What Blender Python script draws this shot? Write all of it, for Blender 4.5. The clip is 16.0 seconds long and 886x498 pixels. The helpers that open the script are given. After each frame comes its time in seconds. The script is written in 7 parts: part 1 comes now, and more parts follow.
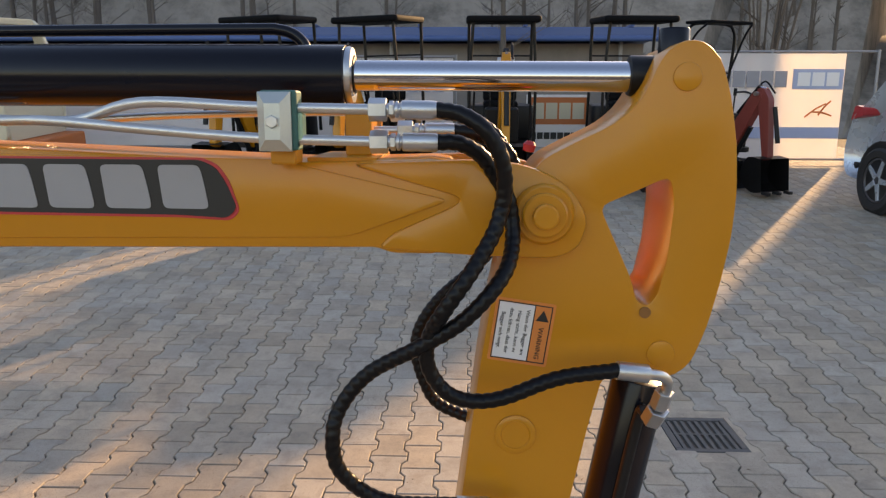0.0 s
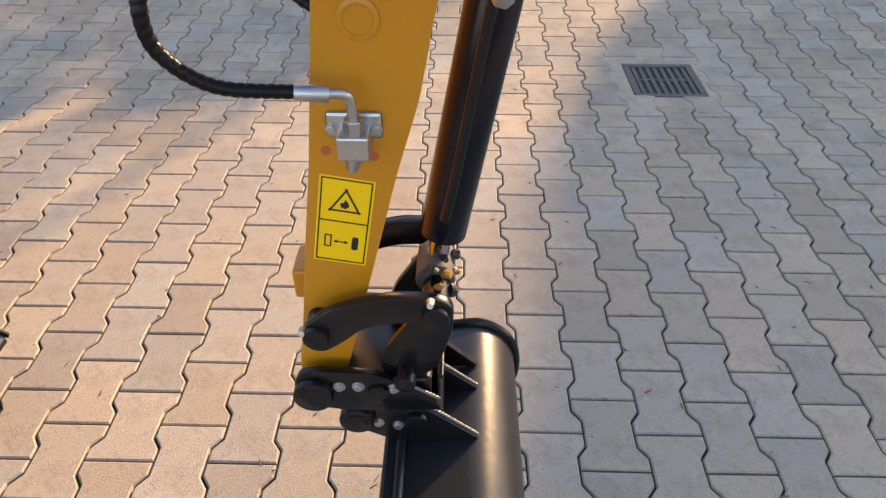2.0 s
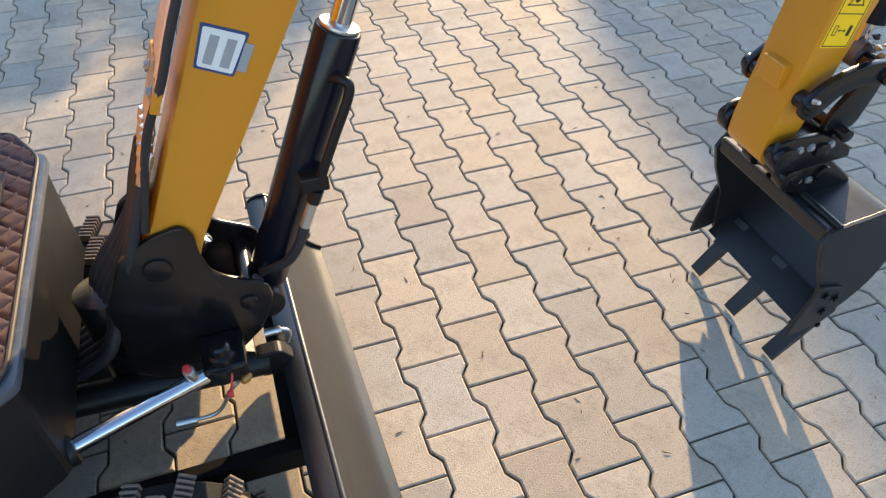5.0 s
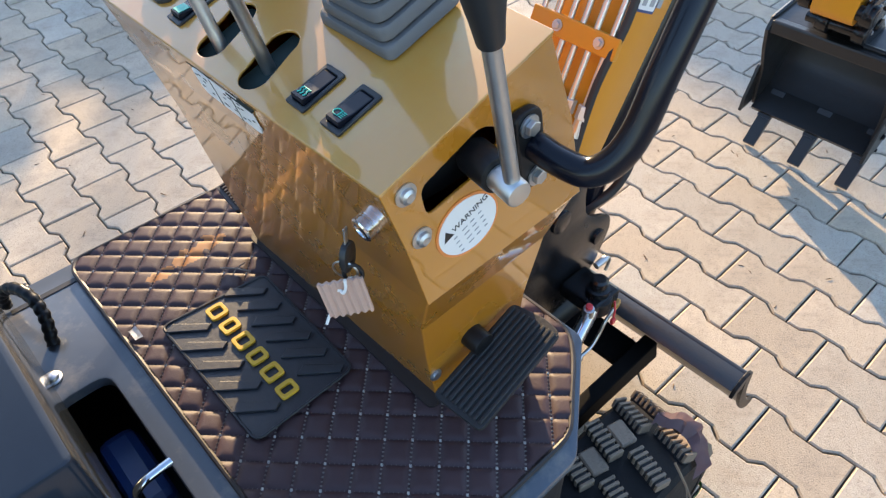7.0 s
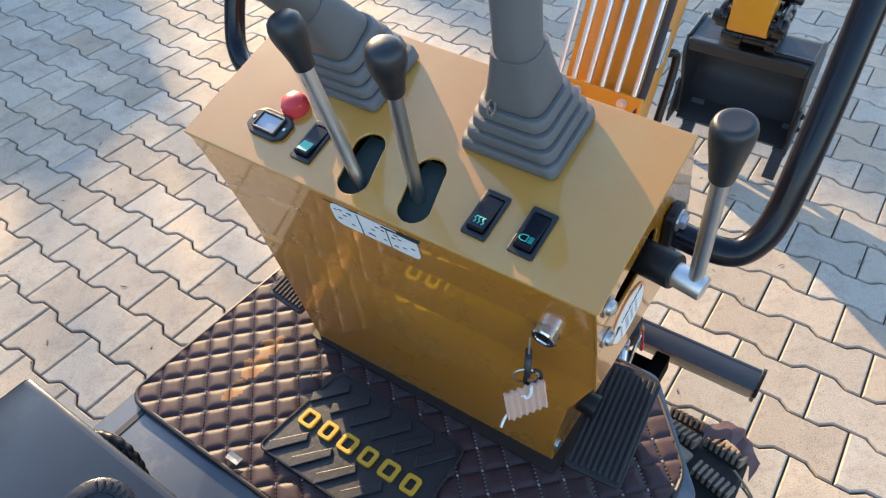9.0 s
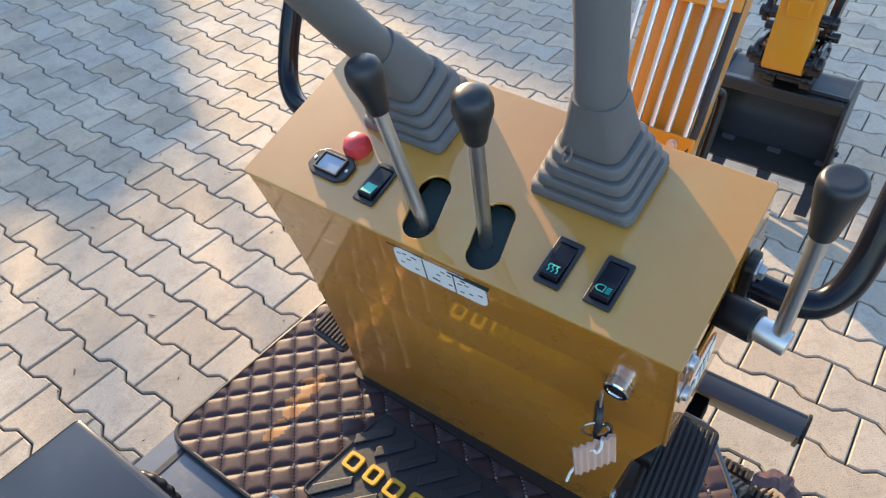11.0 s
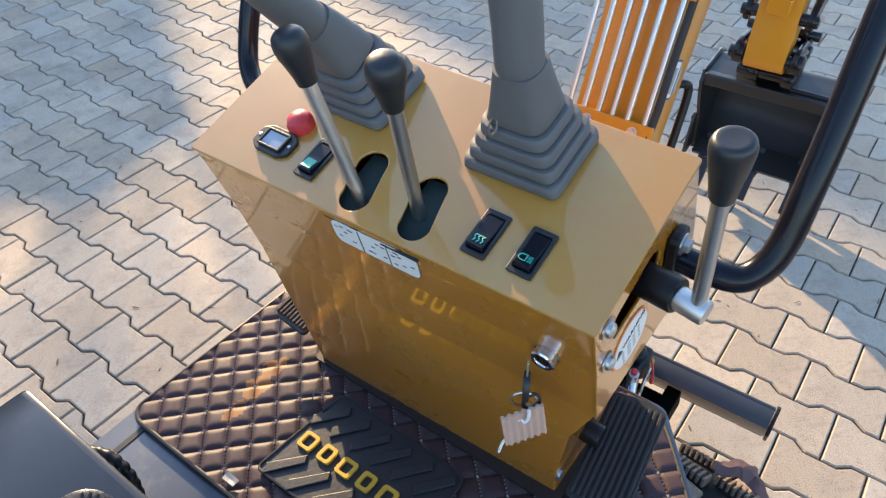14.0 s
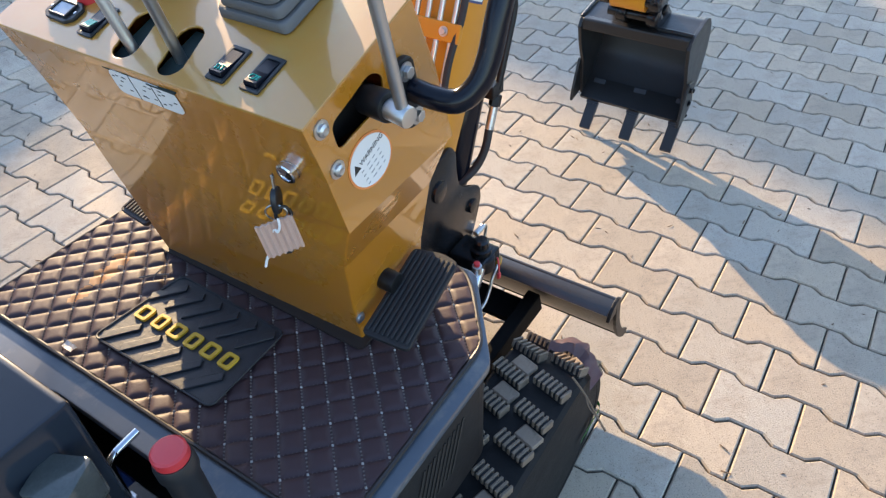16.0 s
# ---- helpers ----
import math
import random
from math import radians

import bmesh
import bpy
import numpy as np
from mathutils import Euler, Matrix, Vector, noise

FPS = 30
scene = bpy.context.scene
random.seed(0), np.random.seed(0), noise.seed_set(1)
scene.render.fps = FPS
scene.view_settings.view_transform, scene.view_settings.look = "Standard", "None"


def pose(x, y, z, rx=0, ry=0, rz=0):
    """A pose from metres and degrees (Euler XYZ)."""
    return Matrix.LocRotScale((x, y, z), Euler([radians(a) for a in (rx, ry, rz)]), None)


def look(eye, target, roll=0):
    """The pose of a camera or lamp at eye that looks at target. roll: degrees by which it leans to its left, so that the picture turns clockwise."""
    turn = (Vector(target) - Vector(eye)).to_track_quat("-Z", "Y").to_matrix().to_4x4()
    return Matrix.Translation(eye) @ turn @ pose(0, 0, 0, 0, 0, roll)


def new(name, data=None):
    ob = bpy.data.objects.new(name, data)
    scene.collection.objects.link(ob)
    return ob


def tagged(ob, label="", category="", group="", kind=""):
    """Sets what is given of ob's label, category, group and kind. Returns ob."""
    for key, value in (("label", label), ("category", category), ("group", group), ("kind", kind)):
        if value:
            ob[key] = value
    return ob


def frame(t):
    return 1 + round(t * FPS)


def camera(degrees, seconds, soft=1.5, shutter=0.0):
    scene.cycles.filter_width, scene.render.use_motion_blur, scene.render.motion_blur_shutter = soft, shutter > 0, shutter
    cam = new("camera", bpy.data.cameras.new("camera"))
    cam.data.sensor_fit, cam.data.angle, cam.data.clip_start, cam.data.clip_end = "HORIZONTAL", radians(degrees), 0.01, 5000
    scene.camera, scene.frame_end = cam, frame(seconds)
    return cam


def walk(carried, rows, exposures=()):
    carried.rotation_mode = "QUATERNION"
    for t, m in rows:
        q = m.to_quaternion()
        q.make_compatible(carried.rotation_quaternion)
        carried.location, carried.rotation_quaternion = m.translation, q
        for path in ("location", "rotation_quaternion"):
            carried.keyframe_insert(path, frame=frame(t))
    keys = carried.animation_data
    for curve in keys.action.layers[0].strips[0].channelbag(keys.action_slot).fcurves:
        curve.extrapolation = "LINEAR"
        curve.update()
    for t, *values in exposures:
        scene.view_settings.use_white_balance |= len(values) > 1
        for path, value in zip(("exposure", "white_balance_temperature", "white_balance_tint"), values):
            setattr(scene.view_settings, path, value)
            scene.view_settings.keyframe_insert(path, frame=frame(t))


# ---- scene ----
cam = camera(65.0, 16.0, soft=1.28)
PATH = [
    (0, (0.587, -0.538, 1.426), (0.529, 1.425, 1.049), 0.2),
    (0.5, (0.706, -0.475, 1.481), (0.653, 1.484, 1.079), 0.2),
    (1, (0.735, -0.474, 1.435), (0.689, 1.459, 0.925), 0.1),
    (1.5, (0.741, -0.486, 1.372), (0.706, 1.312, 0.497), 0.2),
    (2, (0.744, -0.519, 1.334), (0.713, 1.057, 0.102), 0.2),
    (2.5, (0.737, -0.55, 1.311), (0.716, 0.829, -0.138), 0.7),
    (2.7, (0.706, -0.592, 1.325), (0.683, 0.792, -0.150), 0.8),
    (3, (0.658, -0.65, 1.347), (0.631, 0.739, -0.091), 0.8),
    (3.5, (0.456, -0.815, 1.354), (0.413, 0.666, 0.011), 0.5),
    (4, (0.186, -0.844, 1.357), (0.157, 0.635, 0.011), 0.0),
    (4.2, (0.066, -0.821, 1.363), (0.128, 0.654, 0.014), -0.1),
    (6.3, (-1.154, -0.575, 1.401), (-0.405, 0.648, 0.005), -1.8),
    (6.5, (-1.220, -0.535, 1.409), (-0.450, 0.668, 0.010), -1.9),
    (7, (-1.311, -0.357, 1.402), (-0.383, 0.707, -0.015), -2.1),
    (7.5, (-1.396, -0.235, 1.411), (-0.393, 0.742, -0.019), -2.4),
    (8, (-1.404, -0.197, 1.449), (-0.303, 0.634, 0.0), -2.8),
    (8.5, (-1.418, -0.181, 1.485), (-0.292, 0.653, 0.057), -2.8),
    (9, (-1.447, -0.153, 1.496), (-0.296, 0.707, 0.104), -2.8),
    (9.5, (-1.453, -0.13, 1.501), (-0.284, 0.747, 0.136), -2.7),
    (9.7, (-1.448, -0.119, 1.502), (-0.279, 0.766, 0.142), -2.7),
    (12, (-1.464, -0.096, 1.495), (-0.286, 0.837, 0.176), -2.7),
    (12.5, (-1.459, -0.114, 1.492), (-0.284, 0.826, 0.174), -2.6),
    (13, (-1.451, -0.138, 1.488), (-0.277, 0.801, 0.169), -2.6),
    (13.5, (-1.447, -0.153, 1.485), (-0.271, 0.784, 0.166), -2.6),
    (14, (-1.442, -0.168, 1.482), (-0.266, 0.766, 0.162), -2.6),
    (14.5, (-1.437, -0.193, 1.481), (-0.258, 0.736, 0.159), -2.6),
    (15, (-1.464, -0.23, 1.482), (-0.279, 0.689, 0.159), -2.6),
    (15.5, (-1.5, -0.315, 1.465), (-0.3, 0.579, 0.138), -2.5),
    (16, (-1.476, -0.454, 1.412), (-0.25, 0.393, 0.079), -2.6),
]
walk(cam, [(t, look(eye, target, roll)) for t, eye, target, roll in PATH],
     exposures=[(0, 0.98, 8500, 24), (0.6, 1.10, 8400, 26), (1.2, 1.14, 8250, 29), (2.4, 1.40, 7900, 21), (3.0, 1.38, 7800, 21), (4.2, 1.39, 6800, 11), (6.3, 1.67, 6600, 13), (7.6, 1.75, 6600, 13), (9.5, 1.70, 6500, 12), (12.5, 1.64, 6550, 13), (16, 1.68, 6550, 14)])

# ---- light ----
SUN = Vector((0.55, 0.835, 0.335)).normalized()  # towards the sun
world = bpy.data.worlds.new("sky")
scene.world = world
world.use_nodes = True
wn = world.node_tree
sky = wn.nodes.new("ShaderNodeTexSky")
sky.sky_type = "NISHITA"
sky.sun_disc = False
sky.sun_elevation = math.asin(SUN.z)
sky.sun_rotation = math.atan2(SUN.x, SUN.y)
sky.air_density, sky.dust_density, sky.ozone_density = 1.2, 0.8, 3.0
wn.links.new(sky.outputs[0], wn.nodes["Background"].inputs[0])
wn.nodes["Background"].inputs[1].default_value = 0.18
lamp = new("sun", bpy.data.lights.new("sun", "SUN"))
lamp.data.energy, lamp.data.angle, lamp.data.color = 4.05, radians(0.6), (1.0, 0.735, 0.41)
lamp.rotation_euler = SUN.to_track_quat("Z", "Y").to_euler()


# ---- materials ----
def shader(name, colour, rough=0.5, metal=0.0, vary=0.12, scale=8.0, bump=0.0, bscale=60.0, second=None, spots=0.45,
           coat=0.0, perpiece="", rvary=0.1, spec=0.5, fine=0.0, pits=0.0, other=None):
    """A surface: base colour with drifts at two scales, stains of a second colour, uneven gloss and fine relief."""
    m = bpy.data.materials.new(name)
    m.use_nodes = True
    t = m.node_tree
    b = t.nodes["Principled BSDF"]
    co = t.nodes.new("ShaderNodeTexCoord")

    def noise_tex(sc, detail, rough_=0.6):
        n = t.nodes.new("ShaderNodeTexNoise")
        n.inputs["Scale"].default_value, n.inputs["Detail"].default_value = sc, detail
        n.inputs["Roughness"].default_value = rough_
        t.links.new(co.outputs["Object"], n.inputs["Vector"])
        return n.outputs["Fac"]

    def maths(op, a, c, d=0.0):
        n = t.nodes.new("ShaderNodeMath")
        n.operation = op
        for i, v in enumerate((a, c, d)):
            if isinstance(v, (int, float)):
                n.inputs[i].default_value = v
            else:
                t.links.new(v, n.inputs[i])
        return n.outputs[0]

    def ramp(fac, lo, hi):
        n = t.nodes.new("ShaderNodeMapRange")
        n.inputs["From Min"].default_value, n.inputs["From Max"].default_value = lo, hi
        t.links.new(fac, n.inputs["Value"])
        return n.outputs[0]

    big, small = noise_tex(scale, 4), noise_tex(scale * 9, 5)
    mixed = maths("MULTIPLY_ADD", big, 0.65, maths("MULTIPLY", small, 0.35))
    gain = maths("MULTIPLY_ADD", mixed, 2 * vary, 1 - vary)
    if fine:
        gain = maths("MULTIPLY", gain, maths("MULTIPLY_ADD", noise_tex(bscale * 4, 2), 2 * fine, 1 - fine))
    if pits:
        gain = maths("MULTIPLY", gain, maths("MULTIPLY_ADD", ramp(noise_tex(230, 3, 0.7), 0.58, 0.66), -pits, 1.0))
        gain = maths("MULTIPLY", gain, maths("MULTIPLY_ADD", ramp(noise_tex(70, 5, 0.8), 0.60, 0.70), -0.6 * pits, 1.0))
        gain = maths("MULTIPLY", gain, maths("MULTIPLY_ADD", ramp(noise_tex(310, 2, 0.6), 0.60, 0.70), 0.5 * pits, 1.0))
    if perpiece == "object":
        r = t.nodes.new("ShaderNodeObjectInfo").outputs["Random"]
    elif perpiece == "island":
        r = t.nodes.new("ShaderNodeNewGeometry").outputs["Random Per Island"]
    if perpiece:
        gain = maths("MULTIPLY", gain, maths("MULTIPLY_ADD", r, 0.26, 0.86))
    rgb = t.nodes.new("ShaderNodeRGB")
    rgb.outputs[0].default_value = (*colour, 1)
    col = rgb.outputs[0]
    if other:
        mo = t.nodes.new("ShaderNodeMix")
        mo.data_type = "RGBA"
        t.links.new(maths("FRACT", maths("MULTIPLY", r, 7.31), 0.0), mo.inputs["Factor"])
        t.links.new(col, mo.inputs["A"])
        mo.inputs["B"].default_value = (*other, 1)
        col = mo.outputs["Result"]
    if second:
        mx = t.nodes.new("ShaderNodeMix")
        mx.data_type = "RGBA"
        t.links.new(ramp(noise_tex(scale * 1.7, 6, 0.7), spots, spots + 0.22), mx.inputs["Factor"])
        t.links.new(col, mx.inputs["A"])
        mx.inputs["B"].default_value = (*second, 1)
        col = mx.outputs["Result"]
    vm = t.nodes.new("ShaderNodeVectorMath")
    vm.operation = "SCALE"
    t.links.new(col, vm.inputs[0])
    t.links.new(gain, vm.inputs["Scale"])
    t.links.new(vm.outputs[0], b.inputs["Base Color"])
    t.links.new(maths("MULTIPLY_ADD", noise_tex(scale * 2.3, 5), 2 * rvary, rough - rvary), b.inputs["Roughness"])
    b.inputs["Metallic"].default_value = metal
    b.inputs["Coat Weight"].default_value = coat
    b.inputs["Coat Roughness"].default_value = 0.06
    b.inputs["Specular IOR Level"].default_value = spec
    if bump:
        bp = t.nodes.new("ShaderNodeBump")
        bp.inputs["Strength"].default_value, bp.inputs["Distance"].default_value = bump, 0.004
        t.links.new(noise_tex(bscale, 6), bp.inputs["Height"])
        t.links.new(bp.outputs[0], b.inputs["Normal"])
    return m


STONE = dict(rough=0.85, vary=0.32, scale=5, bump=0.38, bscale=260, second=(0.285, 0.235, 0.182), spots=0.48, fine=0.22, pits=0.58, other=(0.372, 0.330, 0.272))
M_STONE = shader("paver", (0.412, 0.325, 0.232), perpiece="object", **STONE)
M_STONES = shader("pavers_far", (0.412, 0.325, 0.232), perpiece="island", **STONE)
M_SAND = shader("joint_sand", (0.065, 0.055, 0.042), 0.95, vary=0.3, scale=20, bump=0.8, bscale=150)
M_YELLOW = shader("yellow_paint", (0.570, 0.220, 0.013), 0.32, vary=0.07, scale=6, coat=0.18, spec=0.35, bump=0.03, bscale=160, rvary=0.06)
M_CONSOLE = shader("glossy_yellow_sheet", (0.455, 0.172, 0.011), 0.28, vary=0.06, scale=5, coat=1.0, rvary=0.05)
M_CONSOLE.node_tree.nodes["Principled BSDF"].inputs["Coat Roughness"].default_value = 0.025
M_CONSOLE.node_tree.nodes["Principled BSDF"].inputs["Coat IOR"].default_value = 1.65
# Paler copy of the console yellow: the sky's sheen put into the base colour.
M_CONSOLE_TOP = shader("sheen_yellow_sheet", (0.445, 0.202, 0.029), 0.36, vary=0.10, scale=7, coat=0.78, rvary=0.08, second=(0.43, 0.232, 0.046), spots=0.5)
M_CONSOLE_TOP.node_tree.nodes["Principled BSDF"].inputs["Coat IOR"].default_value = 1.7
M_BLACK = shader("black_paint", (0.007, 0.007, 0.008), 0.42, vary=0.25, scale=9, bump=0.08, bscale=120, spec=0.28)
M_LINK = shader("fresh_black_paint", (0.006, 0.006, 0.007), 0.24, vary=0.3, scale=14, bump=0.10, bscale=70, spec=0.42, rvary=0.10)
M_MATT = shader("dull_black", (0.006, 0.006, 0.006), 0.72, vary=0.3, scale=12, spec=0.10)
M_CYL = shader("cylinder_paint", (0.005, 0.006, 0.011), 0.22, vary=0.2, scale=7, spec=0.28)
M_CHROME = shader("chrome", (0.56, 0.57, 0.60), 0.12, 1.0, vary=0.05, rvary=0.04)
M_STEEL = shader("steel_fitting", (0.52, 0.53, 0.54), 0.38, 1.0, vary=0.15, scale=30, bump=0.1)
M_TUBE = shader("steel_tube", (0.60, 0.59, 0.57), 0.42, 1.0, vary=0.1, scale=20)
M_BLADE = shader("satin_steel", (0.082, 0.083, 0.084), 0.34, 0.85, vary=0.12, scale=4, bump=0.12, bscale=90, rvary=0.08)
M_BUCKET = shader("bucket_paint", (0.021, 0.021, 0.022), 0.36, 0.3, vary=0.25, scale=9, bump=0.12, bscale=60, rvary=0.1)
M_RUBBER = shader("rubber", (0.014, 0.014, 0.016), 0.62, vary=0.25, scale=14, bump=0.25, bscale=160)
M_TRACK = shader("track_rubber", (0.015, 0.0145, 0.015), 0.7, vary=0.35, scale=12, bump=0.4, bscale=90, second=(0.05, 0.040, 0.032), spots=0.62, spec=0.15)
M_CLEAT = shader("scuffed_cleat", (0.165, 0.122, 0.088), 0.7, vary=0.35, scale=30, bump=0.4, bscale=120, second=(0.06, 0.05, 0.045), spots=0.58)
# Tan tread pads, base lightened for sunlight on the track's top.
M_TREAD = shader("sunlit_tan_tread", (0.22, 0.165, 0.12), 0.75, vary=0.35, scale=25, bump=0.3, bscale=120, second=(0.10, 0.08, 0.06), spots=0.6)
M_HOSE = shader("hose_guard", (0.005, 0.005, 0.006), 0.34, vary=0.2, scale=20, spec=0.22)
M_QUILT = shader("brown_leatherette", (0.049, 0.0270, 0.0295), 0.52, vary=0.25, scale=12, bump=0.10, bscale=260, spec=0.30)
M_RUST = shader("rust_stain", (0.25, 0.10, 0.022), 0.6, vary=0.25, scale=40)
M_PIPING = shader("mat_piping", (0.018, 0.014, 0.014), 0.5, vary=0.2)
M_THREAD = shader("thread", (0.155, 0.125, 0.11), 0.8, vary=0.2)
M_KNOT = shader("thread_knot", (0.36, 0.32, 0.29), 0.8, vary=0.2)
M_PAD = shader("rubber_pad", (0.016, 0.018, 0.023), 0.5, vary=0.2, scale=12, bump=0.15, bscale=120)
M_LETTER = shader("yellow_rubber", (0.58, 0.34, 0.025), 0.55, vary=0.12, scale=30)
M_BOOT = shader("grey_rubber", (0.105, 0.103, 0.104), 0.6, vary=0.1, scale=16, bump=0.08, bscale=200)
M_KNOB = shader("knob_plastic", (0.014, 0.015, 0.017), 0.42, vary=0.1)
M_CAPTOP = shader("worn_cap_plastic", (0.012, 0.013, 0.015), 0.28, vary=0.4, scale=60, bump=0.12, bscale=220, spec=0.4)
M_DECK = shader("deck_paint", (0.056, 0.068, 0.088), 0.34, vary=0.25, scale=6, coat=0.3, second=(0.17, 0.155, 0.14), spots=0.52)
M_SEATBOX = shader("seat_box_paint", (0.019, 0.025, 0.035), 0.13, vary=0.25, scale=5, spec=0.3, coat=0.0, second=(0.035, 0.036, 0.038), spots=0.55)
M_DEEPBLUE = shader("deep_blue", (0.02, 0.05, 0.16), 0.4, vary=0.15)
M_WHITE = shader("sticker_white", (0.72, 0.70, 0.68), 0.4, vary=0.04)
M_ORANGE = shader("sticker_orange", (0.72, 0.22, 0.05), 0.4, vary=0.05)
M_SIGN = shader("sticker_yellow", (0.95, 0.56, 0.004), 0.35, vary=0.04)
M_DOT = shader("faded_red_dot", (0.50, 0.10, 0.03), 0.5, vary=0.3, scale=60)
M_CANOPY = shader("black_canopy", (0.005, 0.005, 0.006), 0.75, vary=0.2, scale=6, spec=0.12)
M_INK = shader("ink", (0.012, 0.012, 0.012), 0.5, vary=0.1)
M_RED = shader("red_plastic", (0.52, 0.035, 0.04), 0.35, vary=0.08)
M_WELL = shader("slot_inside_dark", (0.026, 0.040, 0.038), 0.6, vary=0.2, spec=0.2)
M_BOWL = shader("cloudy_plastic", (0.07, 0.075, 0.07), 0.12, vary=0.6, scale=40)
M_TEAL = shader("teal_legend", (0.02, 0.40, 0.31), 0.4, vary=0.05)
M_LCD = shader("display_glass", (0.30, 0.34, 0.40), 0.1, vary=0.05)
M_GALV = shader("galvanised", (0.52, 0.55, 0.52), 0.42, 0.7, vary=0.15, scale=25)
M_CARD = shader("corrugated_card", (0.50, 0.32, 0.25), 0.85, vary=0.1, scale=30)
M_IRON = shader("cast_iron", (0.095, 0.090, 0.085), 0.7, 0.1, vary=0.3, scale=25, bump=0.5)
M_PALEGREEN = shader("pale_green_plastic", (0.30, 0.46, 0.30), 0.5, vary=0.1)
M_GREENBLK = shader("green_plastic", (0.015, 0.10, 0.085), 0.5, vary=0.15)


# ---- mesh helpers ----
def part(name, bm, material, parent=None, label="", smooth=False):
    """Links a bmesh as one mesh object, under a thing or a part."""
    me = bpy.data.meshes.new(name)
    bm.normal_update()
    bm.to_mesh(me)
    bm.free()
    me.materials.append(material)
    if smooth:
        for p in me.polygons:
            p.use_smooth = True
        me.set_sharp_from_angle(angle=radians(38))
    ob = new(name, me)
    if parent:
        ob.parent = parent
    if label:
        ob["label"] = label
    return ob


def thing(name, label, category, at=(0, 0, 0), group="", kind=""):
    e = new(name)
    e.location = at
    return tagged(e, label, category, group, kind)


def box(bm, x0, x1, y0, y1, z0, z1, bevel=0.0, seg=2):
    r = bmesh.ops.create_cube(bm, size=1, matrix=Matrix.LocRotScale(((x0 + x1) / 2, (y0 + y1) / 2, (z0 + z1) / 2), None, (x1 - x0, y1 - y0, z1 - z0)))
    if bevel:
        bmesh.ops.bevel(bm, geom=list({e for v in r["verts"] for e in v.link_edges}), offset=bevel, segments=seg, profile=0.5, affect="EDGES")
    return r["verts"]


def boxed(*a, **k):
    bm = bmesh.new()
    box(bm, *a, **k)
    return bm


def turned(bm, m):
    bmesh.ops.transform(bm, matrix=m, verts=bm.verts)
    return bm


def cyl(bm, a, b, r, r2=None, seg=24, bevel=0.0):
    a, b = Vector(a), Vector(b)
    d = b - a
    m = Matrix.Translation((a + b) / 2) @ d.to_track_quat("Z", "Y").to_matrix().to_4x4()
    v = bmesh.ops.create_cone(bm, cap_ends=True, segments=seg, radius1=r, radius2=r if r2 is None else r2, depth=d.length, matrix=m)["verts"]
    if bevel:
        caps = [e for e in {e for q in v for e in q.link_edges} if any(len(f.verts) == seg for f in e.link_faces)]
        bmesh.ops.bevel(bm, geom=caps, offset=bevel, segments=2, profile=0.5, affect="EDGES")
    return v


def cyled(*a, **k):
    bm = bmesh.new()
    cyl(bm, *a, **k)
    return bm


def spun(profile, seg=32, axis_at=(0, 0, 0), along=(0, 0, 1)):
    """A turned solid: rows of (radius, height) round an axis."""
    bm = bmesh.new()
    rings = []
    for r, h in profile:
        rings.append([bm.verts.new((r * math.cos(2 * math.pi * i / seg), r * math.sin(2 * math.pi * i / seg), h)) for i in range(seg)])
    for a, b in zip(rings, rings[1:]):
        for i in range(seg):
            bm.faces.new((a[i], a[(i + 1) % seg], b[(i + 1) % seg], b[i]))
    bm.faces.new(rings[0][::-1])
    bm.faces.new(rings[-1])
    return turned(bm, Matrix.Translation(axis_at) @ Vector(along).to_track_quat("Z", "Y").to_matrix().to_4x4())


def smoothed(points, steps=8):
    """A Catmull-Rom line through the points."""
    p = [Vector(q) for q in points]
    p = [2 * p[0] - p[1]] + p + [2 * p[-1] - p[-2]]
    out = []
    for i in range(1, len(p) - 2):
        for k in range(steps):
            t = k / steps
            a, b, c, d = p[i - 1:i + 3]
            out.append(0.5 * ((2 * b) + (c - a) * t + (2 * a - 5 * b + 4 * c - d) * t * t + (3 * b - a - 3 * c + d) * t ** 3))
    out.append(p[-2])
    return out


def tube(points, r, seg=12, steps=8, ridge=0.0, pitch=0.02, smooth_line=True):
    """A round tube along a line; ridge: height of a spiral wound round it, as a share of r."""
    line = smoothed(points, steps) if smooth_line else [Vector(q) for q in points]
    if ridge:
        dense, want = [line[0]], pitch / 6
        for a, b in zip(line, line[1:]):
            n = max(1, int((b - a).length / want))
            dense += [a.lerp(b, (k + 1) / n) for k in range(n)]
        line = dense
    bm = bmesh.new()
    side, run, prev, last = None, 0.0, None, line[0]
    for i, p in enumerate(line):
        d = (line[min(i + 1, len(line) - 1)] - line[max(i - 1, 0)]).normalized()
        if side is None:
            side = d.orthogonal().normalized()
        side = (side - d * side.dot(d)).normalized()
        other = d.cross(side)
        run += (p - last).length
        last = p
        ring = []
        for k in range(seg):
            th = 2 * math.pi * k / seg
            rr = r
            if ridge:
                rr = r * (1 + ridge * (abs(math.cos((th - 2 * math.pi * run / pitch) / 2)) ** 0.6 - 0.6))
            ring.append(bm.verts.new(p + rr * (math.cos(th) * side + math.sin(th) * other)))
        if prev:
            for k in range(seg):
                bm.faces.new((prev[k], prev[(k + 1) % seg], ring[(k + 1) % seg], ring[k]))
        else:
            bm.faces.new(ring[::-1])
        prev = ring
    bm.faces.new(prev)
    return bm


